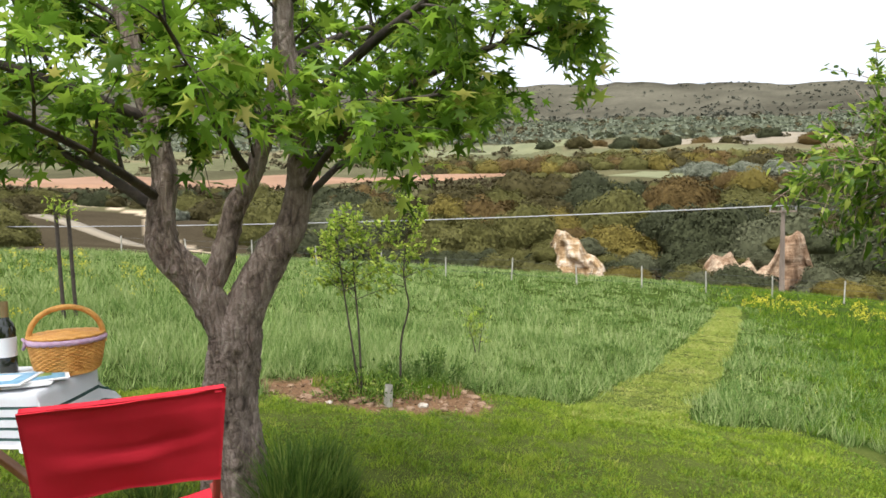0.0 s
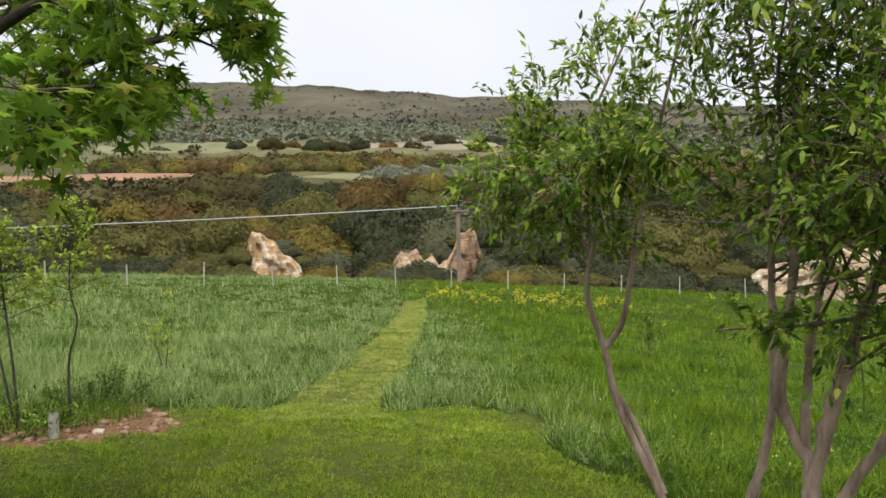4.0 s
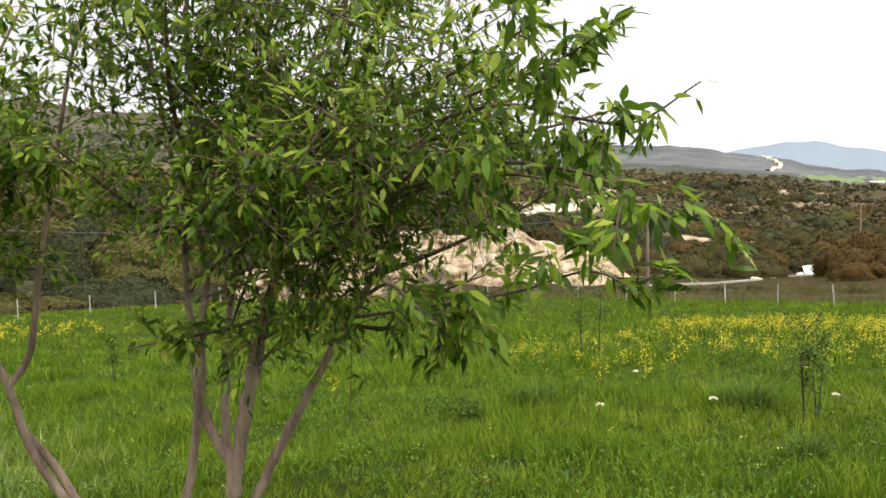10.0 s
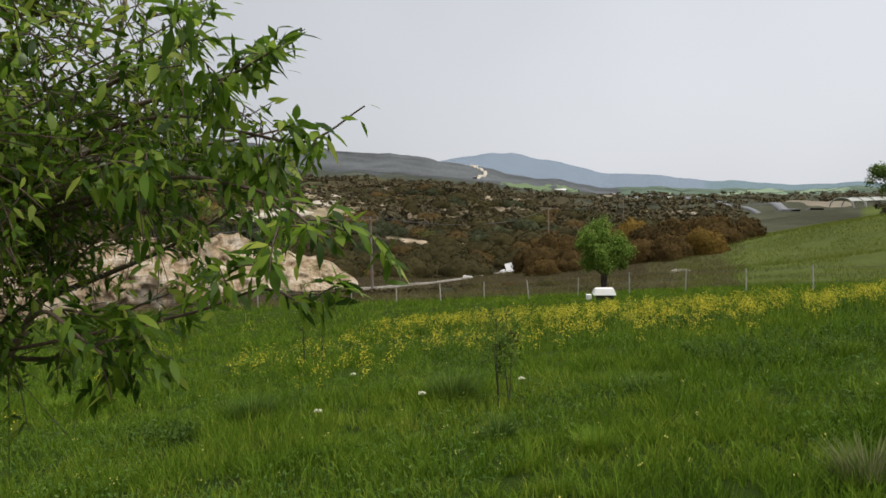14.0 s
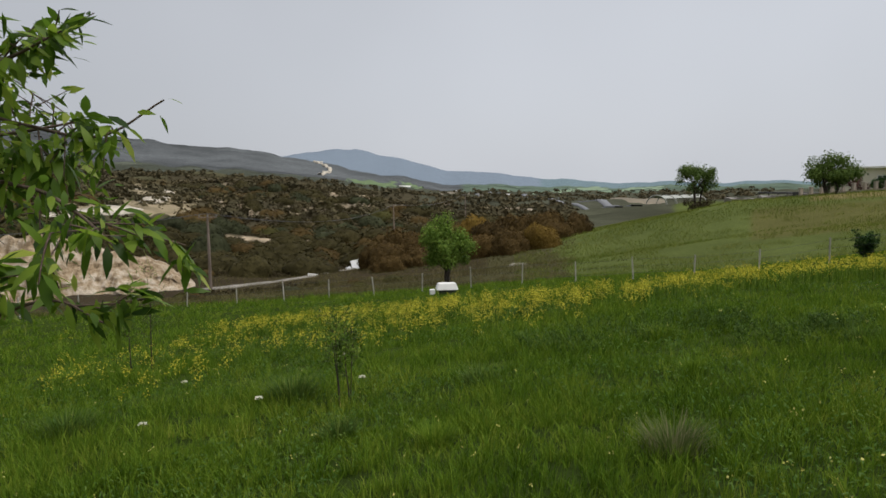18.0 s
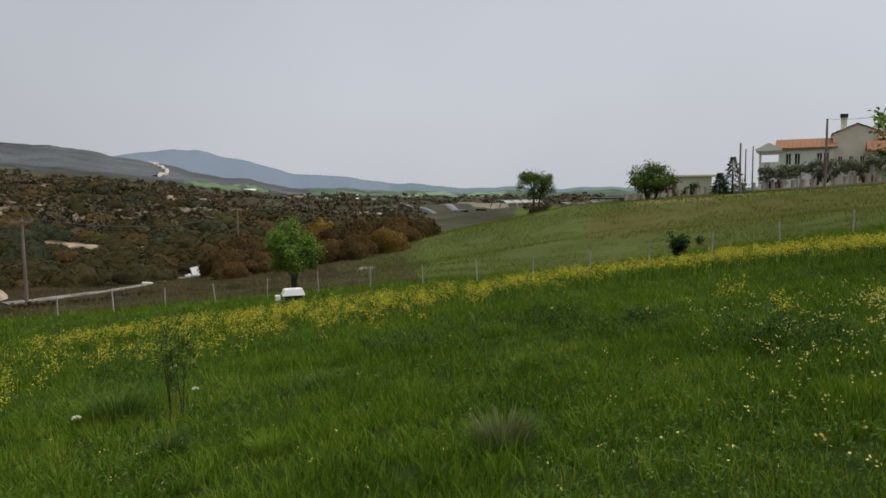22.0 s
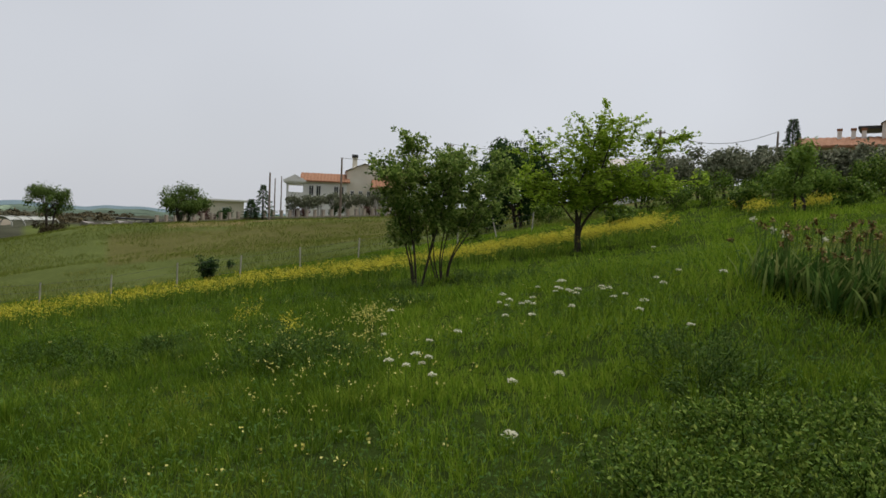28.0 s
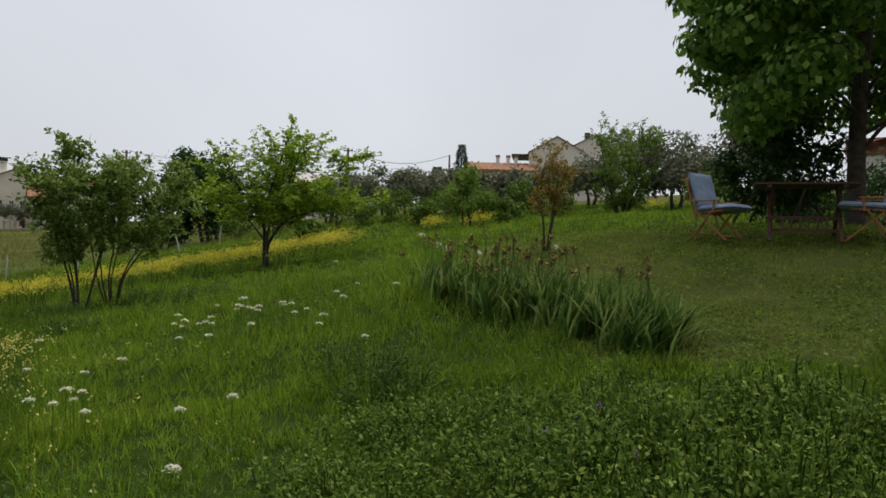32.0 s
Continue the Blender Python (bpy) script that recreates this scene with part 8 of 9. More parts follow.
def picnic_table():
    x, y = -1.97, 3.04
    z = land_z(x, y)
    m = Matrix.Translation((x, y, z)) @ Matrix.Rotation(radians(-2), 4, "Z")
    h = 0.9 - z - 0.012
    t = thing("folding_table", m, "folding hardwood table under a cloth", "table")
    part("tabletop", boxes((0.92, 0.4, 0.025, 0, 0, h - 0.013), bevel=0.004), OILED, t)
    for yy in (-0.17, 0.14):
        part("leg", bar((-0.42, yy, 0), (0.4, yy, h - 0.03), 0.05, 0.025), OILED, t)
        part("leg", bar((0.42, yy + 0.03, 0), (-0.4, yy + 0.03, h - 0.03), 0.05, 0.025), OILED, t)
    part("stretcher", bar((-0.3, -0.17, 0.12), (-0.3, 0.17, 0.12), 0.03), OILED, t)
    part("stretcher", bar((0.3, -0.17, 0.12), (0.3, 0.17, 0.12), 0.03), OILED, t)
    c = thing("tablecloth", m, "white tablecloth with dark green stripes over the table", "tablecloth")
    def drape(u, v, lift=0.0, side=0.0):
        a, b = (2 * u - 1) * 0.65, (2 * v - 1) * 0.4
        ox, oy = np.maximum(np.abs(a) - 0.47, 0), np.maximum(np.abs(b) - 0.21, 0)
        px, py = np.clip(a, -0.47, 0.47) + np.sign(a) * 0.16 * ox, np.clip(b, -0.21, 0.21) + np.sign(b) * 0.16 * oy
        wav = 0.03 * np.sin(14 * a + 19 * b) * (ox + oy) / 0.15
        return px + wav * (oy > 0), py + wav * (ox > 0), h + 0.005 + lift - np.maximum(ox, oy) * 1.05 - 0.3 * np.minimum(ox, oy) + 0.0015 * np.sin(21 * a) * np.cos(17 * b)
    cloth_part("cloth", 60, 50, drape, CLOTH, c, "", 0.003)
    for v0 in (0.03, 0.075, 0.12, 0.165, 0.93):
        cloth_part("stripe", 60, 3, lambda u, v, q=v0: drape(u, q + 0.012 * v, 0.003), STRIPE, c, "dark green woven stripe", 0.003)
    for u0 in (0.92, 0.965):
        cloth_part("stripe", 3, 50, lambda u, v, q=u0: drape(q + 0.01 * u, v, 0.003), STRIPE, c, "dark green woven stripe", 0.003)
    top = 0.9

    # basket
    bx, by = -1.56, 3.13
    k = thing("picnic_basket", Matrix.Translation((bx, by, top)) @ Matrix.Rotation(radians(24), 4, "Z"), "round honey-coloured wicker picnic basket with lilac ribbon", "basket")
    R, H = 0.138, 0.132
    def wall_r(q):
        return R * (0.8 + 0.2 * q**0.7)
    weave = []
    a = np.linspace(0, 2 * np.pi, 97)
    for i in range(17):
        q = (i + 0.5) / 17
        r = wall_r(q) + 0.005 * np.sin(a * 24 + np.pi * (i % 2))
        weave.append((np.stack([r * np.cos(a), r * np.sin(a) * 0.86, 0 * a + 0.008 + H * q], -1), 0.0052))
    part("woven_body", rods("woven_body", weave, WICKER, 6), WICKER, k)
    for i in range(24):
        w = 2 * np.pi * (i + 0.25) / 24
        q = np.linspace(0, 1, 6)
        part("stake", rods("stake", [(np.stack([wall_r(q) * math.cos(w), wall_r(q) * math.sin(w) * 0.86, H * q + 0.005], -1), 0.0055)], WICKER, 6), WICKER, k)
    part("base", rods("base", [(np.array([(0, 0, 0.0), (0, 0, 0.012)]), [R * 0.8, R * 0.8])], WICKER, 24), WICKER, k)
    lid = [(np.stack([r * np.cos(a), r * np.sin(a) * 0.86, 0 * a + H + 0.021 + 0.012 * (1 - r / R) + 0.0012 * np.sin(a * 24)], -1), 0.0055) for r in np.linspace(0.008, R * 1.03, 16)]
    part("lid", rods("lid", lid, WICKER, 6), WICKER, k, "flat woven lid in two halves")
    part("ribbon", rods("ribbon", [(np.stack([1.02 * R * np.cos(a), 1.02 * R * 0.86 * np.sin(a), 0 * a + H + 0.004 + 0.002 * np.sin(a * 31)], -1), [0.0125] * 97)], LILAC, 6), LILAC, k, "lilac fabric trim round the rim")
    for s in (-1, 1):
        part("bow", rods("bow", [(np.array([(-R * 1.04, -0.02, H), (-R * 1.1, -0.035, H - 0.02 * s), (-R * 1.04, -0.05, H + 0.01), (-R * 1.03, -0.02, H)]), 0.007)], LILAC, 5), LILAC, k)
    h_ = np.linspace(0, np.pi, 22)
    part("handle", rods("handle", [(np.stack([R * 1.0 * np.cos(h_), 0 * h_, H - 0.02 + 0.155 * np.sin(h_) ** 0.75], -1), 0.0115)], WICKER, 9), WICKER, k, "arched cane handle")

    # bottle
    b = thing("wine_bottle", Matrix.Translation((-1.8, 3.11, top)), "dark wine bottle with pale label and gold foil", "bottle")
    prof = [(0, 0.036), (0.004, 0.038), (0.18, 0.038), (0.205, 0.03), (0.22, 0.018), (0.235, 0.0145), (0.29, 0.0145), (0.292, 0.012)]
    part("glass", rods("glass", [(np.array([(0, 0, z_) for z_, _ in prof]), [r for _, r in prof])], BOTTLE, 20), BOTTLE, b)
    part("label", rods("label", [(np.array([(0, 0, 0.07), (0, 0, 0.15)]), 0.0384)], PAPER, 20), PAPER, b, "plain pale paper label")
    part("foil", rods("foil", [(np.array([(0, 0, 0.232), (0, 0, 0.296)]), [0.0153, 0.0153])], FOIL, 16), FOIL, b)
    # magazines
    for i, (mx, my, r, c_) in enumerate(((-1.66, 2.93, 22, "white-edged magazine lying open on the cloth"), (-1.63, 2.97, 32, "glossy magazine with a blue cover"), (-1.72, 2.9, 8, "folded brochure with a blue cover"))):
        g = thing("magazine", Matrix.Translation((mx, my, top + 0.006 + 0.008 * i)) @ Matrix.Rotation(radians(r), 4, "Z"), c_, "magazine", "magazines")
        part("pages", boxes((0.28, 0.2, 0.006, 0, 0, 0), bevel=0.001), PAPER, g)
        part("cover", boxes((0.25, 0.17, 0.001, 0, 0, 0.0042)), COVER_BLUE if i else PAPER, g)
        if i:
            part("picture", boxes((0.1, 0.09, 0.0008, 0.03, 0.01, 0.0052)), GREEN_INK if i == 1 else PAPER, g)


GREEN_INK = surface("green_print", (0.08, 0.2, 0.05), (0.3, 0.36, 0.1), 30, 0.4, 0.0)
red_chair()
picnic_table()

# ---- blue-cushioned chairs and table ----
BLUE_CUSHION = surface("faded_blue_cotton", (0.15, 0.2, 0.3), (0.28, 0.35, 0.46), 4, 0.9, 0.3, 200)
DARK_WOOD = surface("dark_weathered_wood", (0.04, 0.018, 0.011), (0.1, 0.05, 0.03), 7, 0.6, 0.3, 50)


def pad(name, x0, x1, y0, y1, thick, place, mat, parent):
    """A tufted cushion: place maps (x, y, height) to a point."""
    nu, nv = 30, 26
    u, v = np.meshgrid(np.linspace(0, 1, nu), np.linspace(0, 1, nv), indexing="ij")
    edge = np.minimum(np.minimum(u, 1 - u), np.minimum(v, 1 - v) * 1.2)
    puff = np.clip(edge / 0.12, 0, 1) ** 0.5 * (1 - 0.45 * np.exp(-((np.sin(u * np.pi * 2.0)) ** 2 + (np.cos(v * np.pi * 2.0)) ** 2) / 0.12))
    vs = []
    for s in (1, -1):
        vs.append(np.stack(place(x0 + (x1 - x0) * u, y0 + (y1 - y0) * v, s * thick * 0.5 * (0.15 + puff)), -1).reshape(-1, 3))
    i, j = np.meshgrid(np.arange(nu - 1), np.arange(nv - 1), indexing="ij")
    q = np.stack([i * nv + j, (i + 1) * nv + j, (i + 1) * nv + j + 1, i * nv + j + 1], -1).reshape(-1, 4)
    k_ = nu * nv
    rim = [x * nv for x in range(nu)] + [(nu - 1) * nv + y for y in range(1, nv)] + [x * nv + nv - 1 for x in range(nu - 2, -1, -1)] + [y for y in range(nv - 2, 0, -1)]
    e = np.array([(r, s, s + k_, r + k_) for r, s in zip(rim, rim[1:] + rim[:1])])
    return part(name, mesh_of(name, np.concatenate(vs), np.concatenate([q, (q + k_)[:, ::-1], e]), mat, True), mat, parent)


def lawn_chair(b, d, turn, label):
    """Local +x is where the sitter looks."""
    p = on_land(b, d)
    t = thing("folding_chair", Matrix.Translation(p) @ Matrix.Rotation(radians(turn), 4, "Z") @ Matrix.Scale(0.86, 4), label, "chair", "blue-cushioned chairs")
    for s in (-1, 1):
        y = 0.27 * s
        part("back_leg", bar((-0.28, y, 0), (0.06, y, 0.44), 0.045, 0.022), OILED, t)
        part("front_leg", bar((0.32, y * 0.92, 0), (-0.24, y * 0.92, 0.5), 0.045, 0.022), OILED, t)
        part("back_upright", bar((-0.2, y, 0.3), (-0.42, y, 1.0), 0.045, 0.022), OILED, t)
        part("armrest", boxes((0.5, 0.055, 0.02, -0.08, y * 1.06, 0.62), bevel=0.005), OILED, t)
        part("arm_support", bar((0.1, y, 0.43), (0.12, y * 1.05, 0.61), 0.03), OILED, t)
    for i in range(6):
        part("seat_slat", boxes((0.05, 0.56, 0.018, -0.2 + 0.085 * i, 0, 0.43 + 0.006 * i)), OILED, t)
    part("foot_bar", bar((-0.27, -0.27, 0.1), (-0.27, 0.27, 0.1), 0.025), OILED, t)
    part("foot_bar", bar((0.27, -0.26, 0.07), (0.27, 0.26, 0.07), 0.025), OILED, t)
    pad("seat_cushion", -0.22, 0.42, -0.27, 0.27, 0.1, lambda x, y, z: (x + 0 * z, y + 0 * z, 0.5 + 0.05 * x + z), BLUE_CUSHION, t)
    pad("back_cushion", 0.0, 0.62, -0.27, 0.27, 0.1, lambda x, y, z: (-0.19 - 0.3 * x + z, y + 0 * z, 0.5 + 0.95 * x + 0.3 * z), BLUE_CUSHION, t)


def lawn_table():
    p = on_land(204.2, 10.2)
    t = thing("folding_table", Matrix.Translation(p) @ Matrix.Rotation(radians(-204.2 + 4), 4, "Z"), "dark folding garden table with a slatted stretcher", "table")
    for i in range(7):
        part("top_slat", boxes((1.2, 0.085, 0.022, 0, -0.3 + 0.1 * i, 0.72), bevel=0.003), DARK_WOOD, t)
    part("top_rail", boxes((0.05, 0.66, 0.04, -0.42, 0, 0.69)), DARK_WOOD, t)
    part("top_rail", boxes((0.05, 0.66, 0.04, 0.42, 0, 0.69)), DARK_WOOD, t)
    for s in (-1, 1):
        x = 0.4 * s
        part("leg", bar((x, -0.3, 0), (x, 0.24, 0.69), 0.045, 0.025), DARK_WOOD, t)
        part("leg", bar((x * 0.93, 0.3, 0), (x * 0.93, -0.24, 0.69), 0.045, 0.025), DARK_WOOD, t)
    part("stretcher", boxes((0.8, 0.025, 0.04, 0, -0.12, 0.3)), DARK_WOOD, t)
    part("stretcher", boxes((0.8, 0.025, 0.04, 0, -0.16, 0.14)), DARK_WOOD, t)
    for i in range(6):
        part("spindle", bar((-0.25 + 0.1 * i, -0.155, 0.15), (-0.25 + 0.1 * i, -0.125, 0.3), 0.025), DARK_WOOD, t)


lawn_chair(198.5, 10.4, 126, "folding wooden chair with faded blue cushions on the lawn")
lawn_chair(208.3, 10.2, -25, "folding wooden chair with blue cushions facing the table")
lawn_table()


# ---- iris bed, herbs and flowers ----
def iris_bed():
    g = np.random.default_rng(91)
    n = 52
    for i in range(n):
        f = i / (n - 1)
        b = 176.4 + 18.6 * f + g.normal(0, 0.6)
        d = 9.0 - 2.2 * f + g.uniform(-0.45, 0.4)
        p = on_land(b, d)
        turn = g.uniform(0, 6.3)
        t = thing("iris_clump", Matrix.Translation(p) @ Matrix.Rotation(turn, 4, "Z"), "clump of sword-leaved irises with withered flowers", "iris", "iris bed")
        lean_to = radians(150) - turn
        m = 32
        a = g.uniform(0, 6.28, m)
        tilt = g.uniform(0.08, 1.0, m)
        h = g.uniform(0.26, 0.54, m)
        x, y = g.normal(0, 0.1, m), g.normal(0, 0.1, m)
        base = np.stack([x, y, 0 * x], -1)
        a = np.where(g.random(m) < 0.6, lean_to + g.normal(0, 0.6, m), a)
        out = np.stack([np.cos(a), np.sin(a), 0 * a], -1)
        side = np.stack([-np.sin(a), np.cos(a), 0 * a], -1)
        rows = []
        for s, w in ((0, 0.012), (0.4, 0.016), (0.8, 0.01), (1.0, 0.001)):
            c = base + out * (tilt * h * s**1.6)[:, None] + np.array([0, 0, 1.0]) * (h * s * np.sqrt(1 - 0.5 * tilt**2 * s))[:, None]
            rows += [c - side * w, c + side * w]
        v = np.stack(rows, 1).reshape(-1, 3)
        k_ = 8 * np.arange(m)[:, None]
        fs = np.concatenate([k_ + np.array([[2 * q, 2 * q + 1, 2 * q + 3, 2 * q + 2]]) for q in range(3)])
        part("leaf_fan", mesh_of("leaf_fan", v, fs, IRIS_LEAF), IRIS_LEAF, t)
        for _ in range((3 if i % 3 == 0 else 2) if i < 26 else i % 2):
            x, y = g.normal(0, 0.1, 2)
            hh = g.uniform(0.5, 0.78)
            q = np.array([(x, y, 0), (x * 1.3, y * 1.3, hh * 0.6), (x * 1.6, y * 1.6, hh)])
            s = part("stalk", rods("stalk", [(q, 0.006)], IRIS_LEAF, 5), IRIS_LEAF, t)
            pts = q[-1] + g.normal(0, 0.009, (16, 3)) - np.array([0, 0, 0.02])
            v, f_ = scatter(pts, g.normal(size=(16, 3)), 0.045, *OVAL)
            part("withered_flower" if g.random() < 0.8 else "bud", mesh_of("flower", v, f_, WITHERED if g.random() < 0.94 else CREAM), WITHERED, s)


iris_bed()


def herb(name, b, d, r, h, n, size, mat, label, group, seed, shape=LANCE, flowers=None):
    """A low leafy plant: stems that fan out, leaves all along."""
    g = np.random.default_rng(seed)
    t = thing(name, Matrix.Translation(on_land(b, d)), label, "plant", group)
    stems = []
    for i in range(min(44, max(8, n // 40))):
        a, q = g.uniform(0, 6.28), r * math.sqrt(g.random())
        p = np.array([math.cos(a) * q, math.sin(a) * q, 0])
        tip = p * 1.15 + np.array([g.normal(0, 0.06), g.normal(0, 0.06), h * g.uniform(0.6, 1.1) * (1 - 0.35 * (q / r) ** 2)])
        stems.append((np.stack([p * 0.75, (p + tip) / 2 + g.normal(0, 0.03, 3), tip]), 0.004))
    part("stalk_work", rods("stalk_work", stems, mat, 4), mat, t)["kind"] = "stuff"
    per = max(4, n // len(stems))
    v, f = leaves_on(stems, per, size, shape, 0.1, 0.2, 1.1, 1.0, 0.035)
    part("foliage", mesh_of("foliage", v, f, mat), mat, t)
    if flowers:
        for s in stems[:5]:
            p = s[0][-1] + g.normal(0, 0.01, (14, 3))
            v, f = scatter(p, g.normal(size=(14, 3)) + np.array([0, 0, 0.6]), 0.022, *OVAL)
            part("flower_head", mesh_of("flower_head", v, f, flowers), flowers, t)
    return t


g = np.random.default_rng(55)
for i in range(60):
    b, d = g.uniform(168, 214), g.uniform(2.7, 5.3)
    if b < 178 and d < 3.2:
        continue
    herb("herb_clump", b, d, g.uniform(0.2, 0.42), g.uniform(0.16, 0.34) + 0.24 * min(max((b - 182) / 14, 0), 1), 1700, g.uniform(0.027, 0.042), HERB_LEAF, "leafy green herb clump in the rough grass", "herb clumps", 300 + i, OVAL if i % 3 else LANCE, MAUVE if i == 44 else None)
for i, (b, d, r, h) in enumerate(((128.0, 9.6, 0.55, 0.32), (130.5, 10.2, 0.4, 0.3), (139.6, 8.3, 0.75, 0.42), (142, 8.0, 0.5, 0.36), (157.0, 13.0, 0.7, 0.45), (160, 13.6, 0.6, 0.3), (116, 10.6, 0.7, 0.35), (112, 9.9, 0.6, 0.3), (121.5, 10.9, 0.7, 0.4), (124.6, 11.3, 0.4, 0.3), (88.5, 12.5, 0.9, 0.3), (172, 6.2, 0.45, 0.5), (173.5, 5.7, 0.35, 0.42), (150, 12, 0.4, 0.25), (54, 9.5, 0.4, 0.25), (66, 8, 0.35, 0.25), (12, 11, 0.5, 0.3), (-2, 7.6, 0.4, 0.35), (-6.5, 6.5, 0.35, 0.25), (131.8, 10.4, 0.35, 0.3))):
    herb("weed_clump", b, d, r * 1.1, h * 0.85, 1300, 0.055, TUFT_LEAF if i != 18 else HERB_LEAF, "dark leafy weed clump in the meadow", "weed clumps", 400 + i)


def tuft(b, d, r, h, n, mat, label, seed):
    g = np.random.default_rng(seed)
    p = on_land(b, d)
    a, q = g.uniform(0, 6.28, n), r * np.sqrt(g.random(n))
    x, y = p.x + q * np.cos(a) * 0.5, p.y + q * np.sin(a) * 0.5
    hh = h * g.uniform(0.5, 1.1, n)
    base = np.stack([x, y, land(x, y) - 0.02], -1)
    out = np.stack([np.cos(a), np.sin(a), 0 * a], -1) * (q * 0.4 + 0.5 * h * g.random(n))[:, None]
    side = np.stack([-np.sin(a), np.cos(a), 0 * a], -1) * 0.0032
    mid = base + out * 0.4 + np.array([0, 0, 1.0]) * (0.65 * hh)[:, None]
    v = np.stack([base - side, base + side, mid + side, mid - side, base + out + np.array([0, 0, 1.0]) * hh[:, None]], 1).reshape(-1, 3)
    k_ = 5 * np.arange(n)[:, None]
    tagged(new("grass_tuft", mesh_of("grass_tuft", v, [k_ + [[0, 1, 2, 3]], k_ + [[3, 2, 4]]], mat)), label, "grass tuft", "grass tufts")


tuft(119.5, 5.1, 0.3, 0.3, 420, PALE, "pale dry grass tuft with feathery heads", 1)
tuft(89.6, 8.2, 0.42, 0.36, 520, TUFT, "dense dark green grass tuft", 2)
tuft(73.5, 8.6, 0.4, 0.3, 380, TUFT, "dense dark green grass tuft", 3)
for i, (b, d, h) in enumerate(((-13.0, 3.6, 0.34), (-12.2, 3.75, 0.42), (-11.2, 3.6, 0.36), (-10.6, 3.9, 0.4), (-9.6, 3.7, 0.3), (-9.0, 4.0, 0.34), (-8.2, 3.8, 0.24), (-11.5, 3.4, 0.24), (-20.8, 3.6, 0.2), (-22, 3.7, 0.24))):
    tuft(b, d, 0.13, h * 1.0, 240, TUFT, "tall fresh grass tuft at the foot of the tree", 4 + i)
for i in range(16):
    b, d = g.uniform(20, 165), 4 + 12 * g.random()
    p = pol(b, d)
    if not mown(np.array([p.x]), np.array([p.y]))[0]:
        tuft(b, d, g.uniform(0.2, 0.45), g.uniform(0.2, 0.3), 300, TUFT if i % 2 else GRASS, "darker grass tuft in the meadow", 20 + i)


def flowers(name, x, y, h, size, mat, label, per=5, spread=0.05, stalk=True):
    """Many small flower heads on thin stalks, as one stand."""
    n = len(x)
    base = np.stack([x, y, land(x, y)], -1)
    hh = h * rng.uniform(0.7, 1.2, n)
    top = base + np.array([0, 0, 1.0]) * hh[:, None] + rng.normal(0, 0.03, (n, 3))
    p = np.repeat(top, per, 0) + rng.normal(0, spread, (n * per, 3))
    v, f = scatter(p, rng.normal(size=p.shape) + np.array([0, 0, 0.5]), np.repeat(size, per) if np.ndim(size) else size, *OVAL, roll=rng.uniform(0, 6.3, len(p)), width=1.4)
    tagged(new(name, mesh_of(name, v, f, mat)), label, "flowers", kind="stuff")
    w = 0.004 * np.maximum(1, np.hypot(x, y) / 12)[:, None]
    a = rng.uniform(0, 6.28, n)
    s = np.stack([np.cos(a), np.sin(a), 0 * a], -1) * w
    tri = np.stack([base - s, base + s, top], 1).reshape(-1, 3)
    tagged(new(name + "_stalks", mesh_of(name + "_stalks", tri, np.arange(3 * n).reshape(n, 3), HERB_LEAF)), "thin green flower stalks", "flowers", kind="stuff")


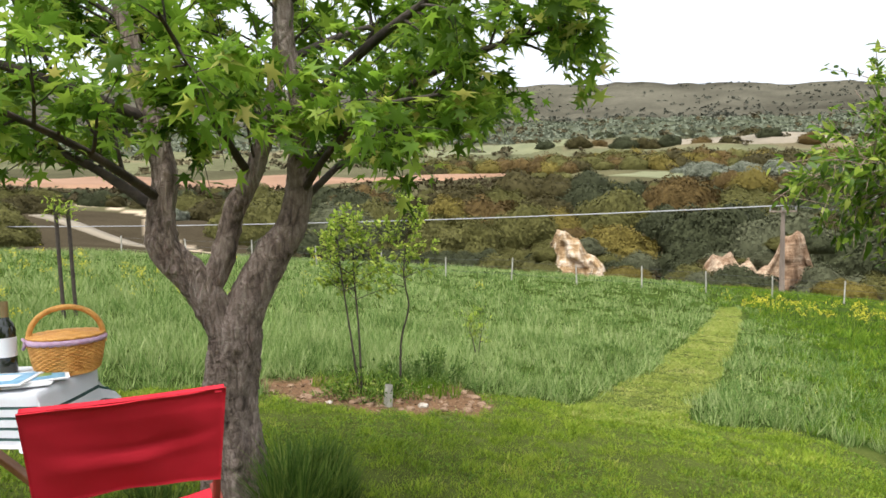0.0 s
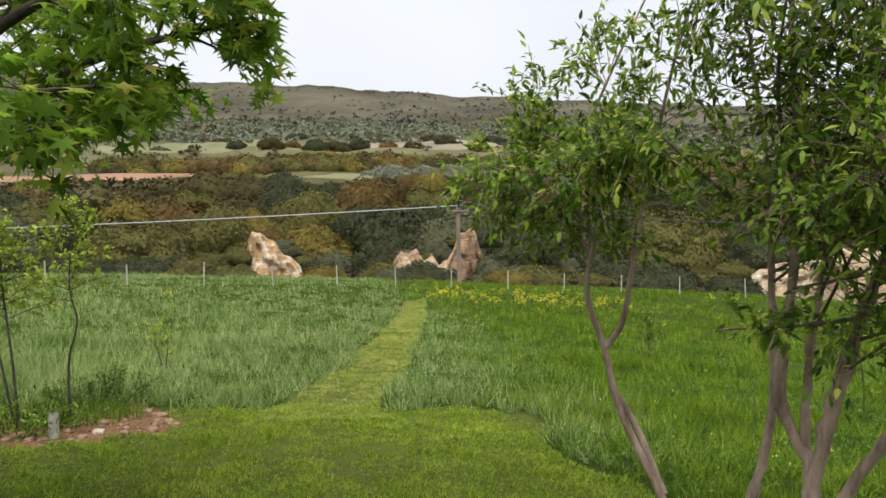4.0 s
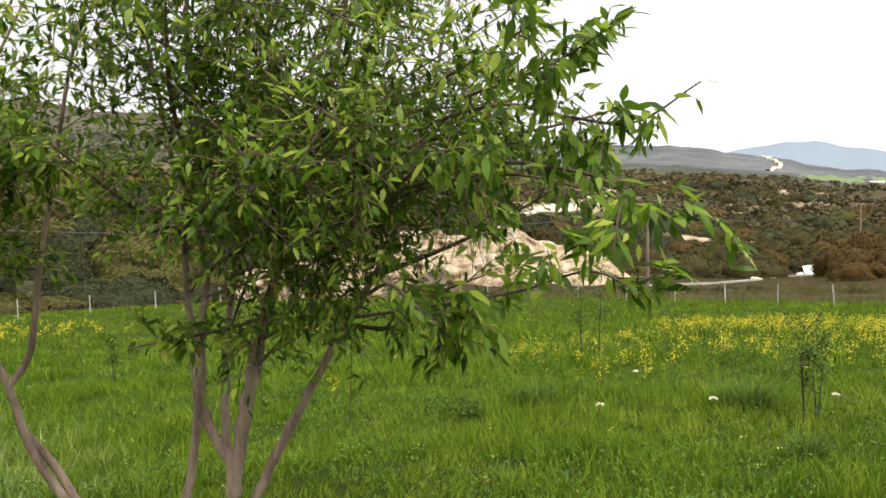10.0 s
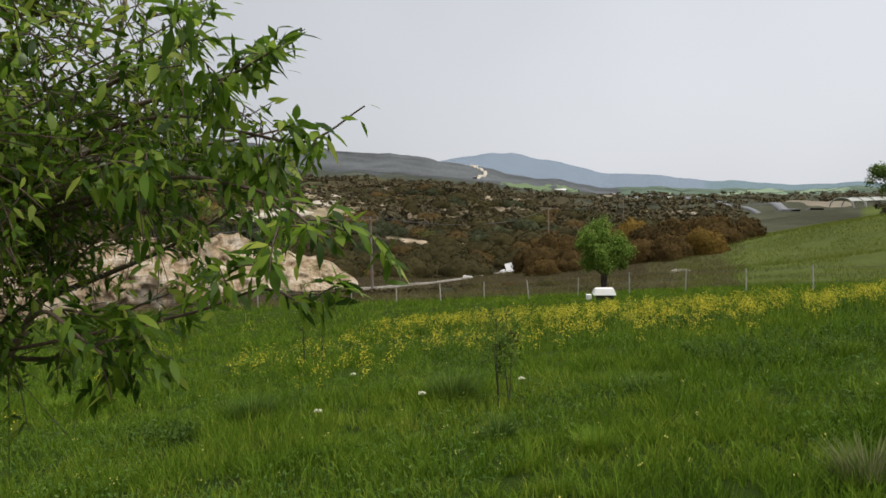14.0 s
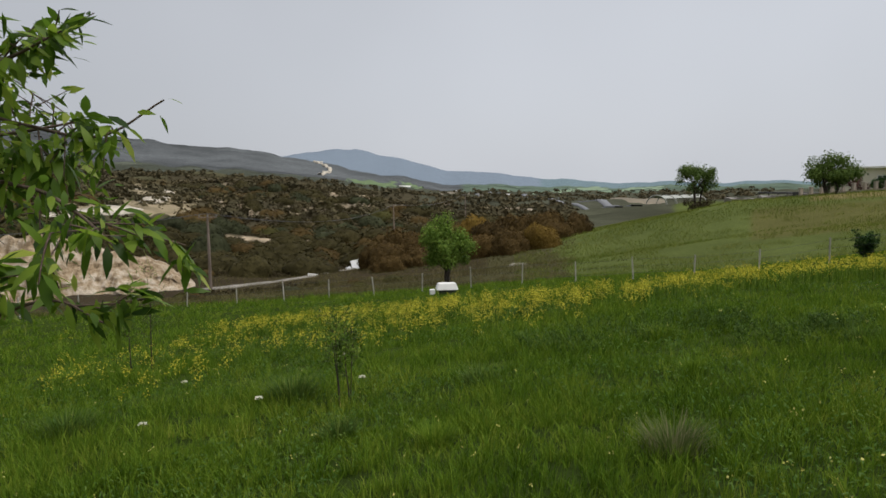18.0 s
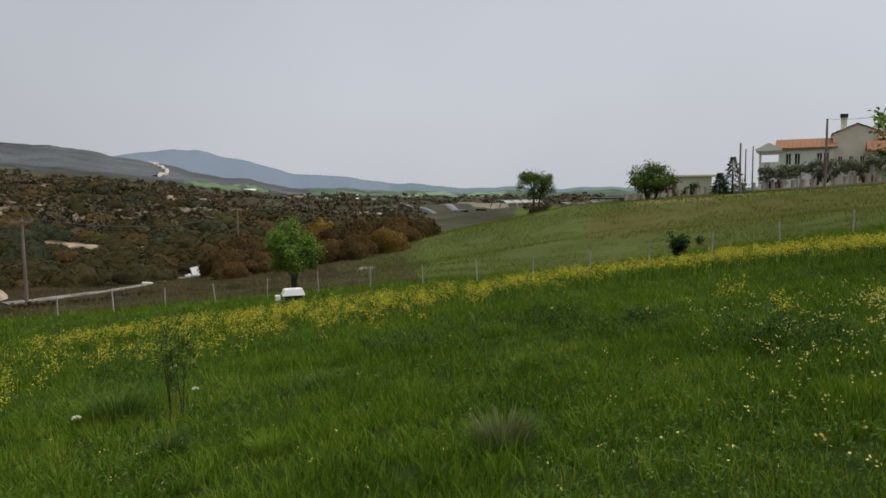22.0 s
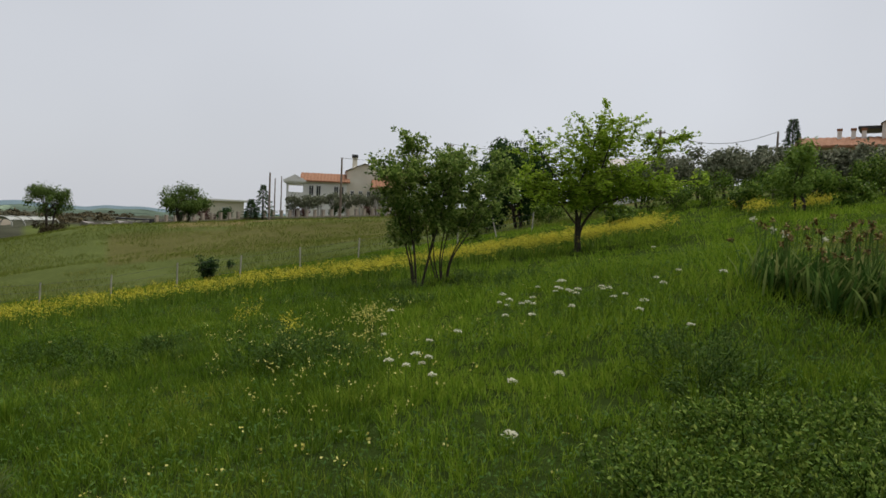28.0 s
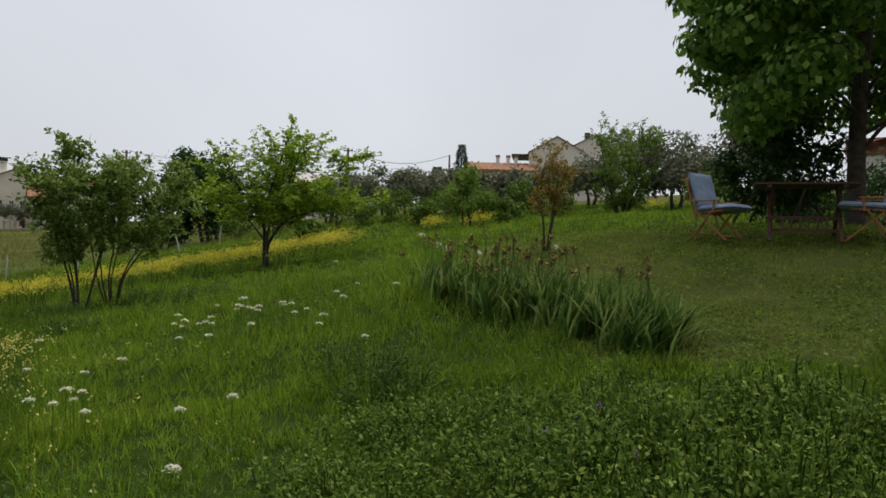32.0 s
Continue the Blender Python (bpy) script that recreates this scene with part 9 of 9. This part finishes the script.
def bands():
    """The yellow stand of mustard along the fence and up the slope."""
    xs, ys = [], []
    along = np.arange(86, 169.5, 3.9)
    depth = np.interp(along, (86, 98, 107, 112, 115.6, 119.5, 126, 139, 147, 155, 162, 169), (17, 16.6, 15.6, 16.5, 14.4, 17, 17.8, 19.6, 18.8, 21, 23.4, 27.2))
    crowd = np.interp(along, (86, 95, 112, 131, 147, 160, 169), (140, 200, 220, 210, 370, 470, 540))
    rows = [(b, d, 2.2, 0.8 + max(0, b - 155) * 0.06, n) for b, d, n in zip(along, depth, crowd)]
    # the thinner stands: bearing, distance, half width along the bearing, half depth, number
    rows += [(24, 28.5, 3.5, 1.2, 130), (30, 29, 5.0, 1.6, 170), (36, 28.5, 3, 1.2, 90), (47, 26, 6, 4, 40), (66, 20, 8, 4, 60), (76, 12.2, 4, 1.6, 60), (80, 13, 3.5, 1.6, 80), (83.5, 13.3, 2.6, 1.6, 70),
             (89, 13, 5, 1.0, 110), (97, 13.2, 5, 1.0, 150), (104, 13.6, 5, 0.9, 150), (110, 13.6, 4, 0.8, 90), (176.6, 31, 1.0, 1.0, 150), (180.2, 31, 1.0, 1.0, 150), (-28, 17, 6, 2.5, 150), (-18, 16, 6, 3, 90), (-8, 26, 8, 3, 30), (137, 11.6, 0.8, 0.4, 26), (140.3, 9.6, 0.6, 0.4, 22), (194.5, 26, 0.5, 0.4, 40)]
    for b, d, wb, wd, n in rows:
        n = int(n * 1.35)
        m = max(3, n // 6)
        pick = rng.integers(0, m, n)
        bb = np.radians((b + wb * rng.normal(0, 0.62, m))[pick] + rng.normal(0, 0.22, n))
        dd = (d + 2.6 * wd * rng.normal(0, 0.55, m))[pick] + rng.normal(0, 0.12, n)
        xs.append(dd * np.sin(bb))
        ys.append(dd * np.cos(bb))
    x, y = np.concatenate(xs), np.concatenate(ys)
    k_ = ~mown(x, y)
    x, y = x[k_], y[k_]
    r = np.hypot(x, y)
    flowers("yellow_mustard", x, y, np.where(r > 15, 0.42, 0.36), 0.023 * np.maximum(1, r / 16), YELLOW, "stand of yellow wild mustard in flower", 5, 0.03)
    x, y = ring(420, 3, 22, 20, 165, 1.2)
    k_ = ~mown(x, y)
    flowers("meadow_daisies", x[k_], y[k_], 0.24, 0.015, YELLOW_PALE, "scattered small pale yellow meadow flowers", 3, 0.012)
    b = np.radians(np.r_[rng.normal(146.6, 0.9, 90), rng.normal(143, 6, 190)])
    d = np.r_[rng.normal(9.0, 0.4, 90), rng.normal(7.4, 1.7, 190)].clip(4, 13)
    flowers("yellow_crucifers", d * np.sin(b), d * np.cos(b), 0.36, 0.02, YELLOW_PALE, "pale yellow flowers among the grass", 4, 0.018)


bands()


def umbels():
    """White flat-headed flowers."""
    g = np.random.default_rng(77)
    spots = [(171.6, 6.4), (158.3, 5.2), (161.9, 5.4), (158.2, 4.2), (148.4, 8.6), (150.6, 6.2), (166.0, 8.0), (152, 5.6)]
    spots += [(g.normal(162, 1.2), g.normal(8.9, 0.35)) for _ in range(11)] + [(g.normal(160, 3.2), g.normal(8.6, 0.6)) for _ in range(12)] + [(g.normal(169, 2.8), g.normal(8.4, 0.8)) for _ in range(9)] + [(g.normal(150, 4), g.normal(6.2, 0.8)) for _ in range(7)] + [(g.uniform(60, 100), g.uniform(5, 9)) for _ in range(5)]
    for i, (b, d) in enumerate(spots):
        h = g.uniform(0.26, 0.4)
        t = thing("white_umbel", Matrix.Translation(on_land(b, d)), "white round-headed wildflower on a thin stalk", "flower", "white umbels")
        part("stalk", rods("stalk", [(np.array([(0, 0, 0), (0.01, 0.01, h * 0.6), (0.015, 0, h)]), 0.004)], HERB_LEAF, 5), HERB_LEAF, t)
        R = g.uniform(0.022, 0.04)
        n = 60
        a, q = g.uniform(0, 6.28, n), R * np.sqrt(g.random(n))
        p = np.stack([q * np.cos(a) + 0.015, q * np.sin(a), h + 0.75 * R * np.sqrt(np.maximum(0, 1 - (q / R) ** 2)) + g.normal(0, 0.004, n)], -1)
        v, f = scatter(p, np.stack([np.cos(a), np.sin(a), 0.4 + 0 * a], -1), 0.017, *OVAL, roll=g.uniform(-0.5, 0.5, n), width=1.4)
        part("umbel", mesh_of("umbel", v, f, CREAM), CREAM, t)


umbels()


# ---- dug soil round the saplings ----
PALE_STONE = surface("pale_stone", (0.3, 0.25, 0.2), (0.5, 0.45, 0.38), 20, 0.9, 0.5)


def clods():
    g = np.random.default_rng(12)
    for i in range(90):
        a, q = g.uniform(0, 6.28), math.sqrt(g.random())
        x, y = -0.7 + 1.15 * q * math.cos(a), 6.7 + 0.66 * q * math.sin(a)
        bm = bmesh.new()
        bmesh.ops.create_icosphere(bm, subdivisions=2, radius=g.uniform(0.015, 0.05))
        for v in bm.verts:
            v.co *= 1 + g.normal(0, 0.12)
            v.co.z *= 0.6
        me = bpy.data.meshes.new("stone")
        bm.to_mesh(me)
        bm.free()
        pale = i % 13 == 0
        me.materials.append(PALE_STONE if pale else CLOD)
        tagged(new("stone" if pale else "soil_clod", me), "pale stone lying in the dug soil" if pale else "crumbled brown clod of soil", "stone" if pale else "soil", "clods and stones").matrix_world = Matrix.Translation((x, y, land_z(x, y) + 0.005))
    n = 2600
    a, q = g.uniform(0, 6.28, n), np.sqrt(g.random(n))
    x, y = -0.72 + 1.2 * q * np.cos(a), 6.75 + 0.84 * q * np.sin(a)
    v, f = scatter(np.stack([x, y, land(x, y) + g.uniform(0.004, 0.03, n)], -1), g.normal(size=(n, 3)) * [1, 1, 0.15], 0.035 * g.uniform(0.4, 1.4, n), *LANCE)
    tagged(new("dead_leaves", mesh_of("dead_leaves", v, f, LITTER)), "dead leaves and stalks littering the dug soil", "litter", kind="stuff")
    k = 900
    a, q = g.uniform(0, 6.28, k), np.sqrt(g.random(k))
    blades("soil_weeds", -0.6 + 0.75 * q * np.cos(a), 6.95 + 0.45 * q * np.sin(a), 0.16, 0.004, GRASS, "thin grass growing back on the dug soil", 0.9)
    p = (-0.52, 6.2)
    t = thing("stake", Matrix.Translation((*p, land_z(*p))), "short grey weathered stake beside the sapling", "stake")
    part("stub", rods("stub", [(np.array([(0, 0, -0.05), (0.01, 0, 0.1), (0.015, 0, 0.19)]), [0.045, 0.04, 0.035])], POST_MAT, 8), POST_MAT, t)
    for x, y in ((-5.9, 10.76), (-5.76, 10.85)):
        z = land_z(x, y)
        t = thing("stake", Matrix.Translation((x, y, z)), "tall thin dark stake with pale top in the meadow", "stake")
        part("rod", rods("rod", [(np.array([(0, 0, 0), (-0.02, 0, 0.8), (-0.04, 0, 1.75)]), 0.03)], BARK_DARK, 7), BARK_DARK, t)
        v, f = scatter(np.array([-0.04, 0, 1.7]) + rng.normal(0, 0.07, (60, 3)), rng.normal(size=(60, 3)), 0.1, *LANCE)
        part("shoots", mesh_of("shoots", v, f, SAPLING_LEAF), SAPLING_LEAF, t)


clods()
